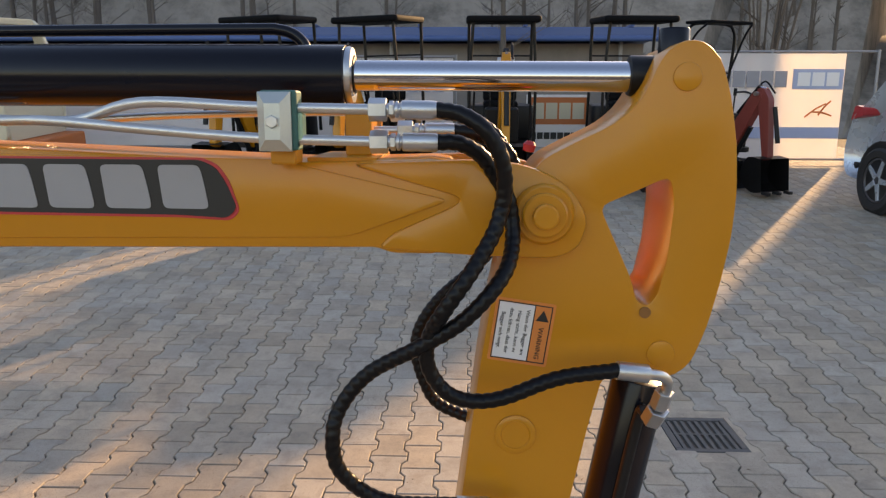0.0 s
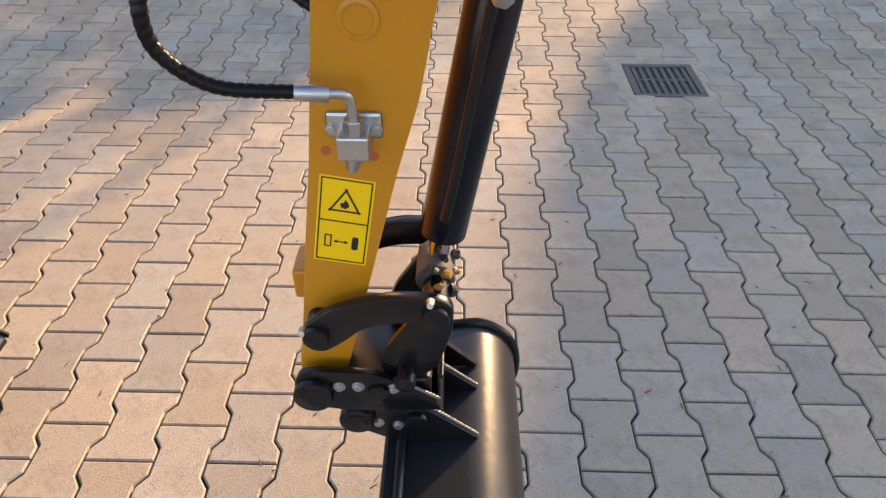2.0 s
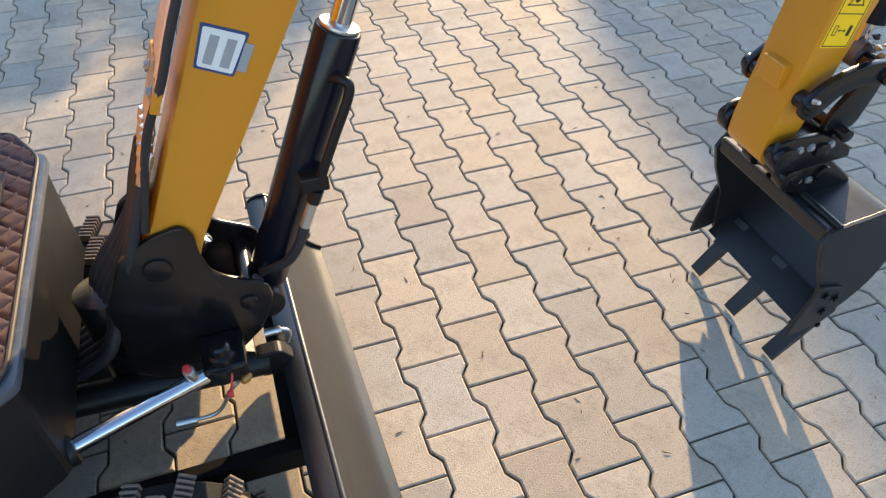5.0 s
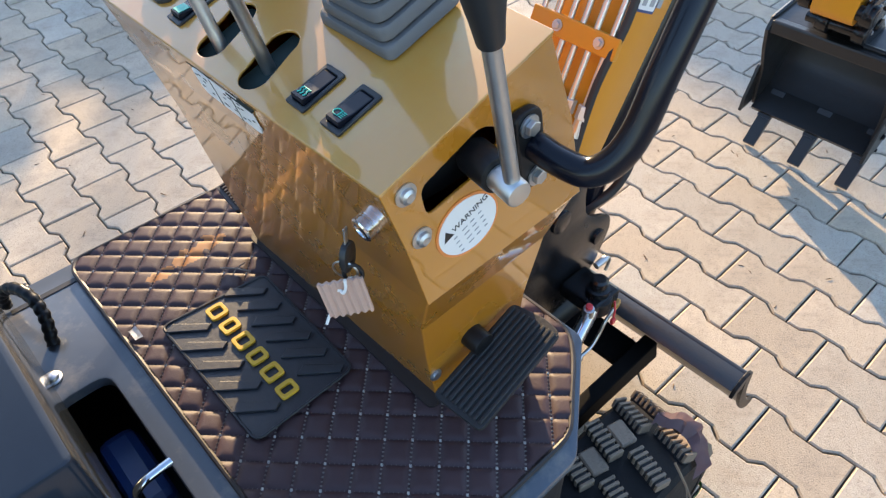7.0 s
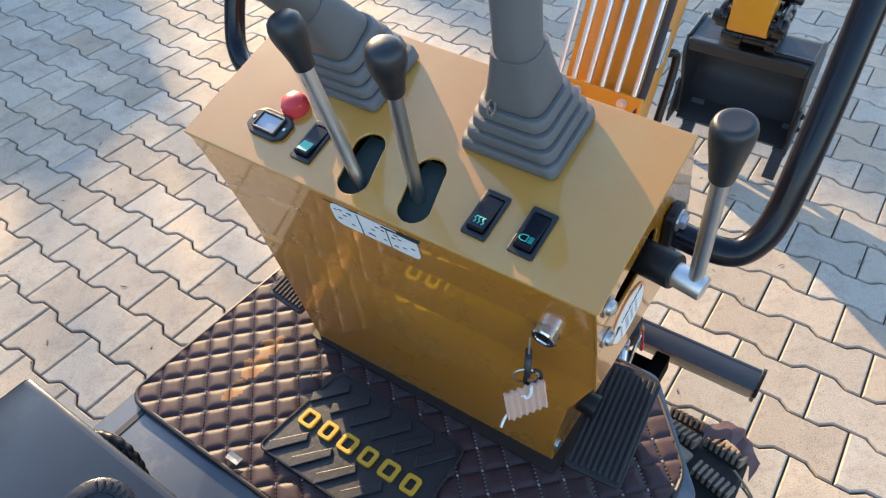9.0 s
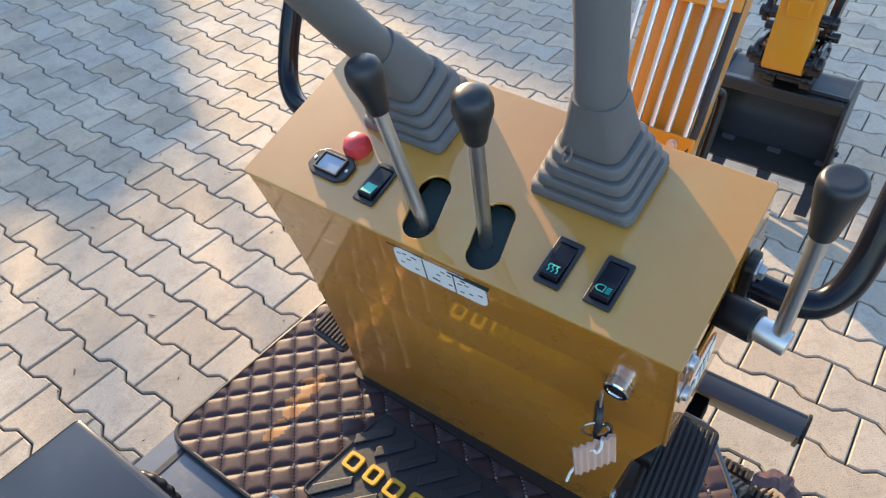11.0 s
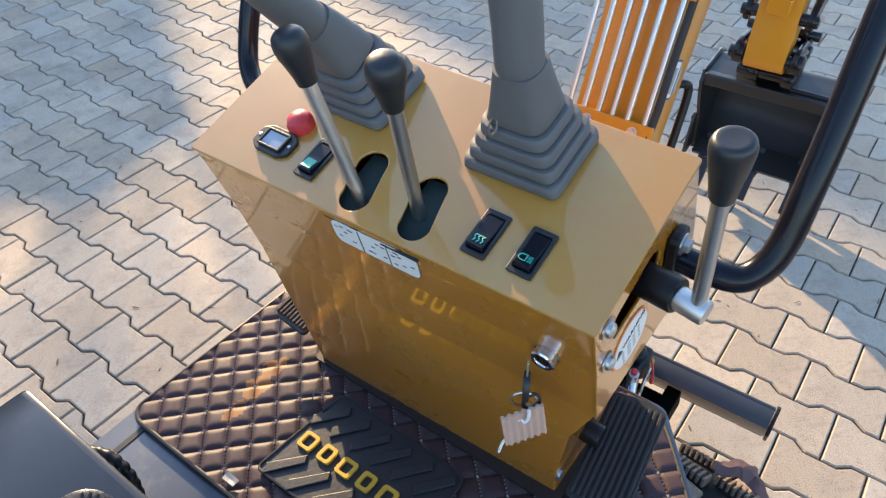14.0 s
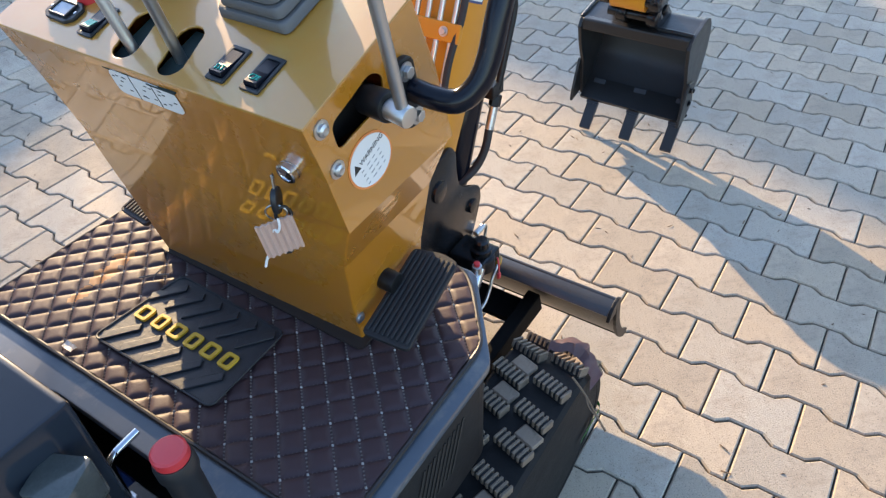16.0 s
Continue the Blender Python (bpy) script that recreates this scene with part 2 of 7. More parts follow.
def rounded(points, r, n=4):
    """A closed outline with its corners rounded."""
    out, k = [], len(points)
    for i in range(k):
        a, b, c = Vector(points[i - 1]), Vector(points[i]), Vector(points[(i + 1) % k])
        ra = min(r, (a - b).length * 0.45, (c - b).length * 0.45)
        s, e = b + (a - b).normalized() * ra, b + (c - b).normalized() * ra
        for j in range(n + 1):
            t = j / n
            out.append(tuple((1 - t) ** 2 * s + 2 * t * (1 - t) * b + t * t * e))
    return out


def plate(outline, lo, hi, axis="y", bevel=0.0, holes=()):
    """An outline in a plane, given thickness along an axis, with holes through it."""
    bm = bmesh.new()

    def lift(u, v, w):
        return {"y": (u, w, v), "z": (u, v, w), "x": (w, u, v)}[axis]

    edges = []
    for loop in (outline, *holes):
        vs = [bm.verts.new(lift(u, v, lo)) for u, v in loop]
        edges += [bm.edges.new((vs[i], vs[(i + 1) % len(vs)])) for i in range(len(vs))]
    bmesh.ops.triangle_fill(bm, use_beauty=True, use_dissolve=False, edges=edges)
    if holes:
        def inside(p, loop):
            c = False
            for (x1, y1), (x2, y2) in zip(loop, list(loop[1:]) + [loop[0]]):
                if (y1 > p[1]) != (y2 > p[1]) and p[0] < (x2 - x1) * (p[1] - y1) / (y2 - y1) + x1:
                    c = not c
            return c
        idx = {"y": (0, 2), "z": (0, 1), "x": (1, 2)}[axis]
        bad = [f for f in bm.faces if any(inside([f.calc_center_median()[i] for i in idx], h) for h in holes)]
        bmesh.ops.delete(bm, geom=bad, context="FACES_ONLY")
    faces = list(bm.faces)
    ext = bmesh.ops.extrude_face_region(bm, geom=faces)
    mv = [g for g in ext["geom"] if isinstance(g, bmesh.types.BMVert)]
    bmesh.ops.translate(bm, verts=mv, vec=Vector(lift(0, 0, hi)) - Vector(lift(0, 0, lo)))
    bmesh.ops.recalc_face_normals(bm, faces=bm.faces)
    if bevel:
        sharp = [e for e in bm.edges if len(e.link_faces) == 2 and e.calc_face_angle() > 0.8
                 and min(abs(f.normal["xyz".index(axis)]) for f in e.link_faces) < 0.5 < max(abs(f.normal["xyz".index(axis)]) for f in e.link_faces)]
        bmesh.ops.bevel(bm, geom=sharp, offset=bevel, segments=2, profile=0.5, affect="EDGES")
    return bm


def ring_of(cx, cy, r, n=20):
    return [(cx + r * math.cos(2 * math.pi * i / n), cy + r * math.sin(2 * math.pi * i / n)) for i in range(n)]


def loft(levels):
    """A skin through closed rings of equal length, capped at both ends."""
    bm = bmesh.new()
    rings = [[bm.verts.new(p) for p in ring] for ring in levels]
    n = len(rings[0])
    for a, b in zip(rings, rings[1:]):
        for i in range(n):
            bm.faces.new((a[i], a[(i + 1) % n], b[(i + 1) % n], b[i]))
    bm.faces.new(rings[0][::-1])
    bm.faces.new(rings[-1])
    bmesh.ops.recalc_face_normals(bm, faces=bm.faces)
    return bm


def bolt(name, at, along, r, parent, material=M_STEEL, washer=True):
    """A hexagon bolt head on a washer."""
    a, d = Vector(at), Vector(along).normalized()
    bm = bmesh.new()
    if washer:
        cyl(bm, a, a + d * r * 0.25, r * 1.45, seg=20)
    cyl(bm, a + d * r * 0.25, a + d * r * 1.0, r, seg=6, bevel=r * 0.12)
    return part(name, bm, material, parent)


# ---- ground ----
PITCH, ROW, D = 0.139, 0.2, 0.0105   # columns run along y


def rise(y):
    """The yard falls to its drain, and rises beyond it."""
    return 0.09 * min(max(0.0, y - 2.6), 10.0)


def stone_outline(gap=0.0022):
    h, w = ROW / 2 - gap, PITCH / 2
    wide, waist = w + D - gap, w - D - gap
    half = [(wide, -h), (wide, -h + 0.034 - gap), (waist, -h + 0.062 - gap), (waist, h - 0.062 + gap), (wide, h - 0.034 + gap), (wide, h)]
    return half + [(-x, y) for x, y in reversed(half)]


def inset(loop, d):
    out = []
    for i, p in enumerate(loop):
        a, b, c = Vector(loop[i - 1]), Vector(p), Vector(loop[(i + 1) % len(loop)])
        n1 = Vector((-(b - a).y, (b - a).x)).normalized()
        n2 = Vector((-(c - b).y, (c - b).x)).normalized()
        m = (n1 + n2).normalized()
        out.append(tuple(b + m * d / max(0.5, m.dot(n1))))
    return out


def in_drain(x, y):
    return 1.50 < x < 1.87 and 2.27 < y < 2.72


def build_ground():
    ground = thing("ground", "brown-grey concrete block paving of an open yard", "paving", kind="structure")
    bm = bmesh.new()
    ys = [-60, 2.6, 12.6, 90]
    rows = [[bm.verts.new((x, y, rise(y) - 0.011)) for x in (-80, 80)] for y in ys]
    for a, b in zip(rows, rows[1:]):
        bm.faces.new((a[0], a[1], b[1], b[0]))
    part("bedding", bm, M_SAND, ground, "dark joint sand between the blocks")
    return ground


GROUND = build_ground()


def build_stones():
    low = stone_outline()
    mid, top = low, inset(low, 0.0035)
    n = len(low)
    rng = random.Random(3)
    # one stone's mesh, shared by the nearest ones
    bm = bmesh.new()
    rings = [[bm.verts.new((x, y, z)) for x, y in loop] for loop, z in ((low, -0.02), (mid, -0.0035), (top, 0.0))]
    for a, b in zip(rings, rings[1:]):
        for i in range(n):
            bm.faces.new((a[i], a[(i + 1) % n], b[(i + 1) % n], b[i]))
    bm.faces.new(rings[2])
    near = part("paving_stone", bm, M_STONE, GROUND)
    mesh, first = near.data, True
    verts, faces = [], []
    rings_co = np.array([[(x, y, z) for x, y in loop] for loop, z in ((low, -0.02), (mid, -0.0035), (top, 0.0))]).reshape(-1, 3)
    pat = [(k * n + i, k * n + (i + 1) % n, (k + 1) * n + (i + 1) % n, (k + 1) * n + i) for k in range(2) for i in range(n)]
    for i in range(-62, 78):
        for j in range(-14, 66):
            x, y = i * PITCH, j * ROW + (0.0 if i % 2 else 0.1)
            if y > 12.4 or in_drain(x, y):
                continue
            dz, tx, ty = rng.uniform(-0.0012, 0.0008), rng.uniform(-0.008, 0.008), rng.uniform(-0.008, 0.008)
            if -1.25 < x < 2.0 and -0.85 < y < 1.75:
                ob = near if first else new("paving_stone", mesh)
                first = False
                ob.parent = GROUND
                ob.location, ob.rotation_euler = (x, y, dz), (tx, ty, rng.choice((0, math.pi)))
                continue
            base = len(verts)
            for px, py, pz in rings_co:
                verts.append((x + px, y + py, rise(y + py) + pz + dz + px * ty + py * tx))
            faces += [tuple(base + q for q in f) for f in pat]
            faces.append(tuple(base + 2 * n + q for q in range(n)))
    me = bpy.data.meshes.new("paving_stones")
    me.from_pydata(verts, [], faces)
    me.materials.append(M_STONES)
    rest = new("paving_stones", me)
    rest.parent = GROUND
    tagged(rest, kind="stuff")


def build_drain():
    d = thing("drain_grate", "dark cast-iron drain grate set in the paving", "drain")
    x0, x1, y0, y1 = 1.525, 1.845, 2.29, 2.635
    bm = bmesh.new()
    for a in ((x0, x1, y0, y0 + 0.03), (x0, x1, y1 - 0.03, y1), (x0, x0 + 0.03, y0 + 0.031, y1 - 0.031), (x1 - 0.03, x1, y0 + 0.031, y1 - 0.031)):
        box(bm, *a, -0.05, 0.0, 0.003)
    part("frame", bm, M_IRON, d)
    bm = bmesh.new()
    for a in ((1.40, 1.97, 2.17, y0 - 0.003), (1.40, 1.97, y1 + 0.003, 2.815), (1.40, x0 - 0.003, y0 - 0.003, y1 + 0.003), (x1 + 0.003, 1.97, y0 - 0.003, y1 + 0.003)):
        for v in box(bm, *a, -0.03, -0.0045):
            v.co.z += rise(v.co.y)
    part("concrete_collar", bm, M_STONE, d, "cement fill round the grate")
    part("sump", boxed(x0 + 0.005, x1 - 0.005, y0 + 0.005, y1 - 0.005, -0.09, -0.06), M_INK, d)
    for k in range(8):
        x = x0 + 0.045 + k * (x1 - x0 - 0.09) / 7
        part("bar", boxed(x - 0.009, x + 0.009, y0 + 0.032, y1 - 0.032, -0.04, -0.003, 0.003), M_IRON, d)
    for y in ((y0 + y1) / 2,):
        part("crossbar", boxed(x0 + 0.032, x1 - 0.032, y - 0.006, y + 0.009, -0.042, -0.0025), M_IRON, d)

# ---- the mini excavator: front arm ----
YC = 0.22  # its middle line
STICK = [(0.773, 1.471), (0.784, 1.490), (0.800, 1.499), (0.818, 1.498), (0.836, 1.482), (0.848, 1.446), (0.857, 1.40), (0.861, 1.350), (0.859, 1.305),
         (0.852, 1.260), (0.842, 1.212), (0.828, 1.172), (0.812, 1.157), (0.788, 1.153), (0.764, 1.160), (0.737, 1.158), (0.722, 1.094), (0.705, 1.002),
         (0.677, 0.906), (0.630, 0.721), (0.600, 0.60), (0.582, 0.545), (0.560, 0.524), (0.538, 0.527), (0.524, 0.548), (0.527, 0.595), (0.541, 0.680),
         (0.555, 0.783), (0.575, 0.912), (0.592, 1.048), (0.605, 1.159), (0.616, 1.231), (0.628, 1.290), (0.640, 1.345), (0.663, 1.382), (0.697, 1.400),
         (0.735, 1.418), (0.756, 1.436), (0.768, 1.456)]
HOLE = [(0.725, 1.336), (0.794, 1.367), (0.799, 1.340), (0.796, 1.285), (0.788, 1.244), (0.778, 1.232), (0.767, 1.238), (0.760, 1.262)]


def build_arm():
    arm = thing("stick_arm", "glossy yellow steel dipper arm of a mini excavator", "excavator arm")
    body = plate(rounded(STICK, 0.012, 2), 0.165, 0.275, "y", 0.0016, holes=[rounded(HOLE, 0.01, 3)])
    part("arm_body", body, M_YELLOW, arm, smooth=True)
    for x, z, r in ((0.804, 1.464, 0.0140), (0.795, 1.181, 0.0145)):
        part("pin_end", cyled((x, 0.1632, z), (x, 0.2768, z), r, seg=32, bevel=0.0012), M_YELLOW, arm, "yellow painted pin end", True)
    part("boss", spun([(0.022, 0), (0.022, 0.002), (0.019, 0.0035), (0.016, 0.0035), (0.015, 0.002), (0.001, 0.002)], 32, (0.645, 0.165, 1.088), (0, -1, 0)), M_YELLOW, arm, smooth=True)
    part("boss", spun([(0.006, 0), (0.006, 0.002), (0.003, 0.002)], 16, (0.776, 0.165, 1.226), (0, -1, 0)), M_RUST, arm, smooth=True)
    part("eye_cap", spun([(0.0155, 0), (0.0155, 0.026), (0.0145, 0.0275), (0.012, 0.0275), (0.012, 0.0255), (0.001, 0.0255)], 28, (0.800, 0.205, 1.486)), M_CYL, arm, "short black cap over the rod eye", True)
    part("stop_tab", boxed(0.527, 0.556, 0.190, 0.250, 0.690, 0.738, 0.004), M_YELLOW, arm)
    return arm


def sticker_text(body, size, at, rot, parent, material=M_INK):
    """Words laid on a surface, as a mesh."""
    cu = bpy.data.curves.new("words", "FONT")
    cu.body, cu.size, cu.align_x, cu.align_y, cu.extrude = body, size, "CENTER", "CENTER", 0.0002
    tmp = bpy.data.objects.new("words", cu)
    me = bpy.data.meshes.new_from_object(tmp)
    bpy.data.objects.remove(tmp)
    me.materials.clear()
    me.materials.append(material)
    ob = new("lettering", me)
    ob.matrix_basis = Matrix.Translation(at) @ rot
    ob.parent = parent
    return ob


ARM = build_arm()


def flat(name, outline, lift, m, material, parent, label=""):
    """A printed shape on a sticker that faces -y."""
    return part(name, turned(plate(outline, -lift - 0.00025, -lift + 0.00005, "y"), m), material, parent, label)


def rect(x0, x1, z0, z1):
    return [(x0, z0), (x1, z0), (x1, z1), (x0, z1)]


def border(x0, x1, z0, z1, w, lift, m, material, parent):
    for a in (rect(x0, x1, z1 - w, z1), rect(x0, x1, z0, z0 + w), rect(x0, x0 + w, z0 + w, z1 - w), rect(x1 - w, x1, z0 + w, z1 - w)):
        flat("border_line", a, lift, m, material, parent)


def triangle_sign(cx, cz, r, w, lift, m, parent):
    for k in range(3):
        a, b = radians(90 + 120 * k), radians(210 + 120 * k)
        p, q = Vector((cx + r * math.cos(a), cz + r * math.sin(a))), Vector((cx + r * math.cos(b), cz + r * math.sin(b)))
        n = Vector((-(q - p).y, (q - p).x)).normalized() * w
        flat("triangle_side", [tuple(p), tuple(q), tuple(q + n), tuple(p + n)], lift, m, M_INK, parent)


def build_stickers():
    face = 0.1650
    m = Matrix.Translation((0.649, face, 1.203)) @ pose(0, 0, 0, 0, 8, 0)
    s = flat("warning_sticker", rounded(rect(-0.0315, 0.0315, -0.0345, 0.0345), 0.002, 2), 0.0003, m, M_ORANGE, ARM, "orange-edged white warning sticker with black print")
    border(-0.0285, 0.0285, -0.0315, 0.0315, 0.0011, 0.0006, m, M_INK, s)
    flat("text_panel", rect(-0.0272, 0.0095, -0.0302, 0.0302), 0.0006, m, M_WHITE, s, "white text panel")
    flat("divider", rect(0.0096, 0.0107, -0.0302, 0.0302), 0.0006, m, M_INK, s)
    flat("triangle", [(0.0125, 0.0145), (0.0262, 0.0145), (0.0194, 0.0265)], 0.0006, m, M_INK, s)
    down = pose(0, 0, 0, 90, 0, 0) @ pose(0, 0, 0, 0, 0, -90)

    def words(text, size, x, z):
        sticker_text(text, size, (0, 0, 0), Matrix.Translation((0, 0, 0)), s).matrix_basis = m @ Matrix.Translation((x, -0.0011, z)) @ down
    words("WARNING", 0.0072, 0.0192, -0.0095)
    for k, text in enumerate(("Wenn der Bagger am", "Hang steht, kann es", "dazu führen, dass der", "Bagger sich neigt")):
        words(text, 0.0058, 0.0035 - k * 0.0085, 0.0)
    # yellow distance sign
    m = Matrix.Translation((0.6095, face, 0.839)) @ pose(0, 0, 0, 0, 9.3, 0)
    s = flat("distance_sticker", rounded(rect(-0.033, 0.033, -0.064, 0.064), 0.002, 2), 0.0003, m, M_SIGN, ARM, "yellow safety sticker with black pictograms")
    border(-0.0305, 0.0305, -0.0615, 0.0615, 0.0018, 0.0006, m, M_INK, s)
    flat("divider", rect(-0.0292, 0.0292, -0.0009, 0.0009), 0.0006, m, M_INK, s)
    triangle_sign(0.0, 0.026, 0.0225, 0.0024, 0.0006, m, s)
    flat("pictogram", [(-0.005, 0.0215), (0.001, 0.0195), (0.0055, 0.024), (0.003, 0.029), (0.0, 0.033), (-0.002, 0.028), (-0.006, 0.027)], 0.0006, m, M_INK, s)
    border(-0.0215, -0.0125, -0.0405, -0.0215, 0.0018, 0.0006, m, M_INK, s)
    flat("arrow_shaft", rect(-0.006, 0.004, -0.0318, -0.0302), 0.0006, m, M_INK, s)
    flat("arrow_head", [(-0.0105, -0.031), (-0.0055, -0.0282), (-0.0055, -0.0338)], 0.0006, m, M_INK, s)
    flat("arrow_head", [(0.0085, -0.031), (0.0035, -0.0338), (0.0035, -0.0282)], 0.0006, m, M_INK, s)
    flat("pictogram", rounded(rect(0.0125, 0.0205, -0.041, -0.021), 0.003, 3), 0.0006, m, M_INK, s)
    for x, z in ((0.598, 0.938), (0.652, 0.931)):
        flat("red_dot", ring_of(0, 0, 0.0060, 16), 0.0004, Matrix.Translation((x, face, z)), M_DOT, ARM, "faded red paint dot")


build_stickers()

BOOM = [(-0.665, 0.585), (-0.614, 0.692), (-0.492, 0.967), (-0.40, 1.17), (-0.335, 1.30), (-0.25, 1.375), (-0.12, 1.402), (0.12, 1.393), (0.43, 1.380), (0.585, 1.384),
        (0.585, 1.288), (0.515, 1.288), (0.500, 1.294), (0.11, 1.291), (-0.10, 1.282), (-0.20, 1.24), (-0.27, 1.14), (-0.368, 0.964), (-0.545, 0.655), (-0.575, 0.575), (-0.62, 0.553)]
FORK = [(0.470, 1.379), (0.60, 1.384), (0.650, 1.379), (0.690, 1.360), (0.712, 1.325), (0.703, 1.296), (0.680, 1.285), (0.60, 1.287), (0.500, 1.294), (0.515, 1.309), (0.592, 1.344)]


def build_boom():
    boom = thing("boom", "glossy yellow steel boom of a mini excavator", "excavator boom")
    part("boom_body", plate(rounded(BOOM, 0.03, 3), 0.152, 0.276, "y", 0.004), M_YELLOW, boom, smooth=True)
    for a, b in ((0.1488, 0.1645), (0.2755, 0.2905)):
        part("fork_plate", plate(rounded(FORK, 0.02, 4), a, b, "y", 0.003), M_YELLOW, boom, smooth=True)
    # side swage: a raised panel with tapering end
    part("side_panel", plate(rounded([(-0.05, 1.390), (0.40, 1.383), (0.574, 1.343), (0.47, 1.305), (-0.05, 1.300)], 0.012, 3), 0.1495, 0.1525, "y", 0.0012), M_YELLOW, boom, smooth=True)
    pin = part("pivot_pin", spun([(0.030, 0), (0.030, 0.006), (0.027, 0.010), (0.022, 0.010), (0.022, 0.016), (0.020, 0.018), (0.012, 0.018)], 32, (0.666, 0.146, 1.331), (0, -1, 0)), M_YELLOW, boom, smooth=True)
    part("pin_head", cyled((0.666, 0.130, 1.331), (0.666, 0.119, 1.331), 0.0128, seg=12, bevel=0.0022), M_YELLOW, pin)
    part("foot_rod", cyled((-0.586, 0.205, 0.570), (-0.546, 0.205, 0.616), 0.0115, seg=20, bevel=0.0015), M_CHROME, boom, "short bright rod at the boom foot", True)
    part("seam_plate", boxed(0.43, 0.50, 0.158, 0.282, 1.380, 1.3845, 0.001), M_YELLOW, boom)
    # brand sticker drawn as plain shapes: six grey blocks on a black ground
    ground = [(-0.02, 1.383), (0.325, 1.382), (0.340, 1.375), (0.350, 1.360), (0.360, 1.334), (0.350, 1.324), (0.300, 1.327), (-0.02, 1.330)]
    part("brand_rim", plate(rounded([(x + (0.003 if x > 0.1 else 0), z + (0.0022 if z > 1.35 else -0.0028)) for x, z in ground], 0.006, 3), 0.1486, 0.1496, "y"), M_RED, boom, "thin red rim of the brand sticker")
    part("brand_ground", plate(rounded(ground, 0.006, 3), 0.1478, 0.1494, "y"), M_INK, boom, "black brand sticker with grey block shapes")
    for k in range(6):
        x = -0.012 + k * 0.0580
        o = rounded([(x + 0.004, 1.377), (x + 0.046, 1.377), (x + 0.050, 1.360), (x + 0.054, 1.333), (x + 0.008, 1.3335)], 0.006, 3)
        part("brand_block", plate(o, 0.1470, 0.1479, "y"), M_PRINT, boom)
    tag = [(-0.470, 0.996), (-0.414, 0.972), (-0.446, 0.916), (-0.493, 0.938)]
    part("notice_rim", plate(rounded(tag, 0.003, 2), 0.1506, 0.1521, "y"), M_DEEPBLUE, boom, "blue rim of a small notice")
    part("notice", plate(rounded([(x + (-0.456 - x) * 0.12, z + (0.956 - z) * 0.12) for x, z in tag], 0.003, 2), 0.1500, 0.1507, "y"), M_WHITE, boom, "small white notice with a blue rim")
    for k in range(3):
        u = Vector((-0.487 + 0.020 * k, 0.940 - 0.009 * k))
        part("notice_bar", plate([tuple(u + Vector(q)) for q in ((0.006, 0.003), (0.017, -0.002), (0.036, 0.034), (0.025, 0.039))], 0.1494, 0.1501, "y"), M_PRINT, boom)
    return boom


M_PRINT = shader("grey_print", (0.30, 0.30, 0.31), 0.45, vary=0.06)
BOOM_OB = build_boom()


def build_arm_cylinder():
    c = thing("arm_cylinder", "black hydraulic cylinder with a chrome rod over the boom", "hydraulic cylinder")
    z = 1.4675
    part("barrel", cyled((-0.12, YC, z), (0.462, YC, z - 0.001), 0.0325, seg=40, bevel=0.002), M_CYL, c, smooth=True)
    part("end_cap", spun([(0.018, 0), (0.0295, 0), (0.0300, 0.003), (0.0285, 0.0065), (0.0215, 0.0075), (0.020, 0.0045), (0.018, 0.0045)], 40, (0.4625, YC, z), (1, 0, 0)), M_STEEL, c, "bare steel gland ring", True)
    part("rod_seal", cyled((0.460, YC, z), (0.4715, YC, z), 0.0195, seg=32, bevel=0.0015), M_BLACK, c, "black rod seal", True)
    part("rod", cyled((0.464, YC, z), (0.765, YC, z - 0.001), 0.0158, seg=32), M_CHROME, c, "polished chrome rod", True)
    bm = cyled((0.758, YC, z), (0.79, YC, z), 0.021, seg=28, bevel=0.003)
    cyl(bm, (0.804, YC - 0.03, 1.464), (0.804, YC + 0.03, 1.464), 0.026, seg=28, bevel=0.003)
    part("rod_eye", bm, M_BLACK, c, smooth=True)
    part("port_pipe", tube([(-0.12, 0.235, 1.512), (0.10, 0.235, 1.5145), (0.355, 0.235, 1.5165), (0.385, 0.235, 1.5160), (0.402, 0.235, 1.5115), (0.413, 0.235, 1.5020), (0.417, 0.235, 1.490)], 0.0062, 12), M_CYL, c, smooth=True)
    part("rear_eye", cyled((-0.16, YC - 0.03, z), (-0.16, YC + 0.03, z), 0.030, seg=24, bevel=0.003), M_BLACK, c, smooth=True)
    return c


def offset_boom(s):
    """A line along the boom's back and top, lifted off it by s."""
    return [(-0.547 - s * 0.9, 0.845 + s * 0.35), (-0.50 - s * 0.9, 0.95 + s * 0.4), (-0.41 - s * 0.85, 1.155 + s * 0.5), (-0.345 - s * 0.7, 1.295 + s * 0.7),
            (-0.255 - s * 0.4, 1.375 + s * 0.9), (-0.12, 1.402 + s), (0.10, 1.394 + s)]


def nut(bm, a, b, r):
    cyl(bm, a, b, r, seg=6, bevel=r * 0.1)


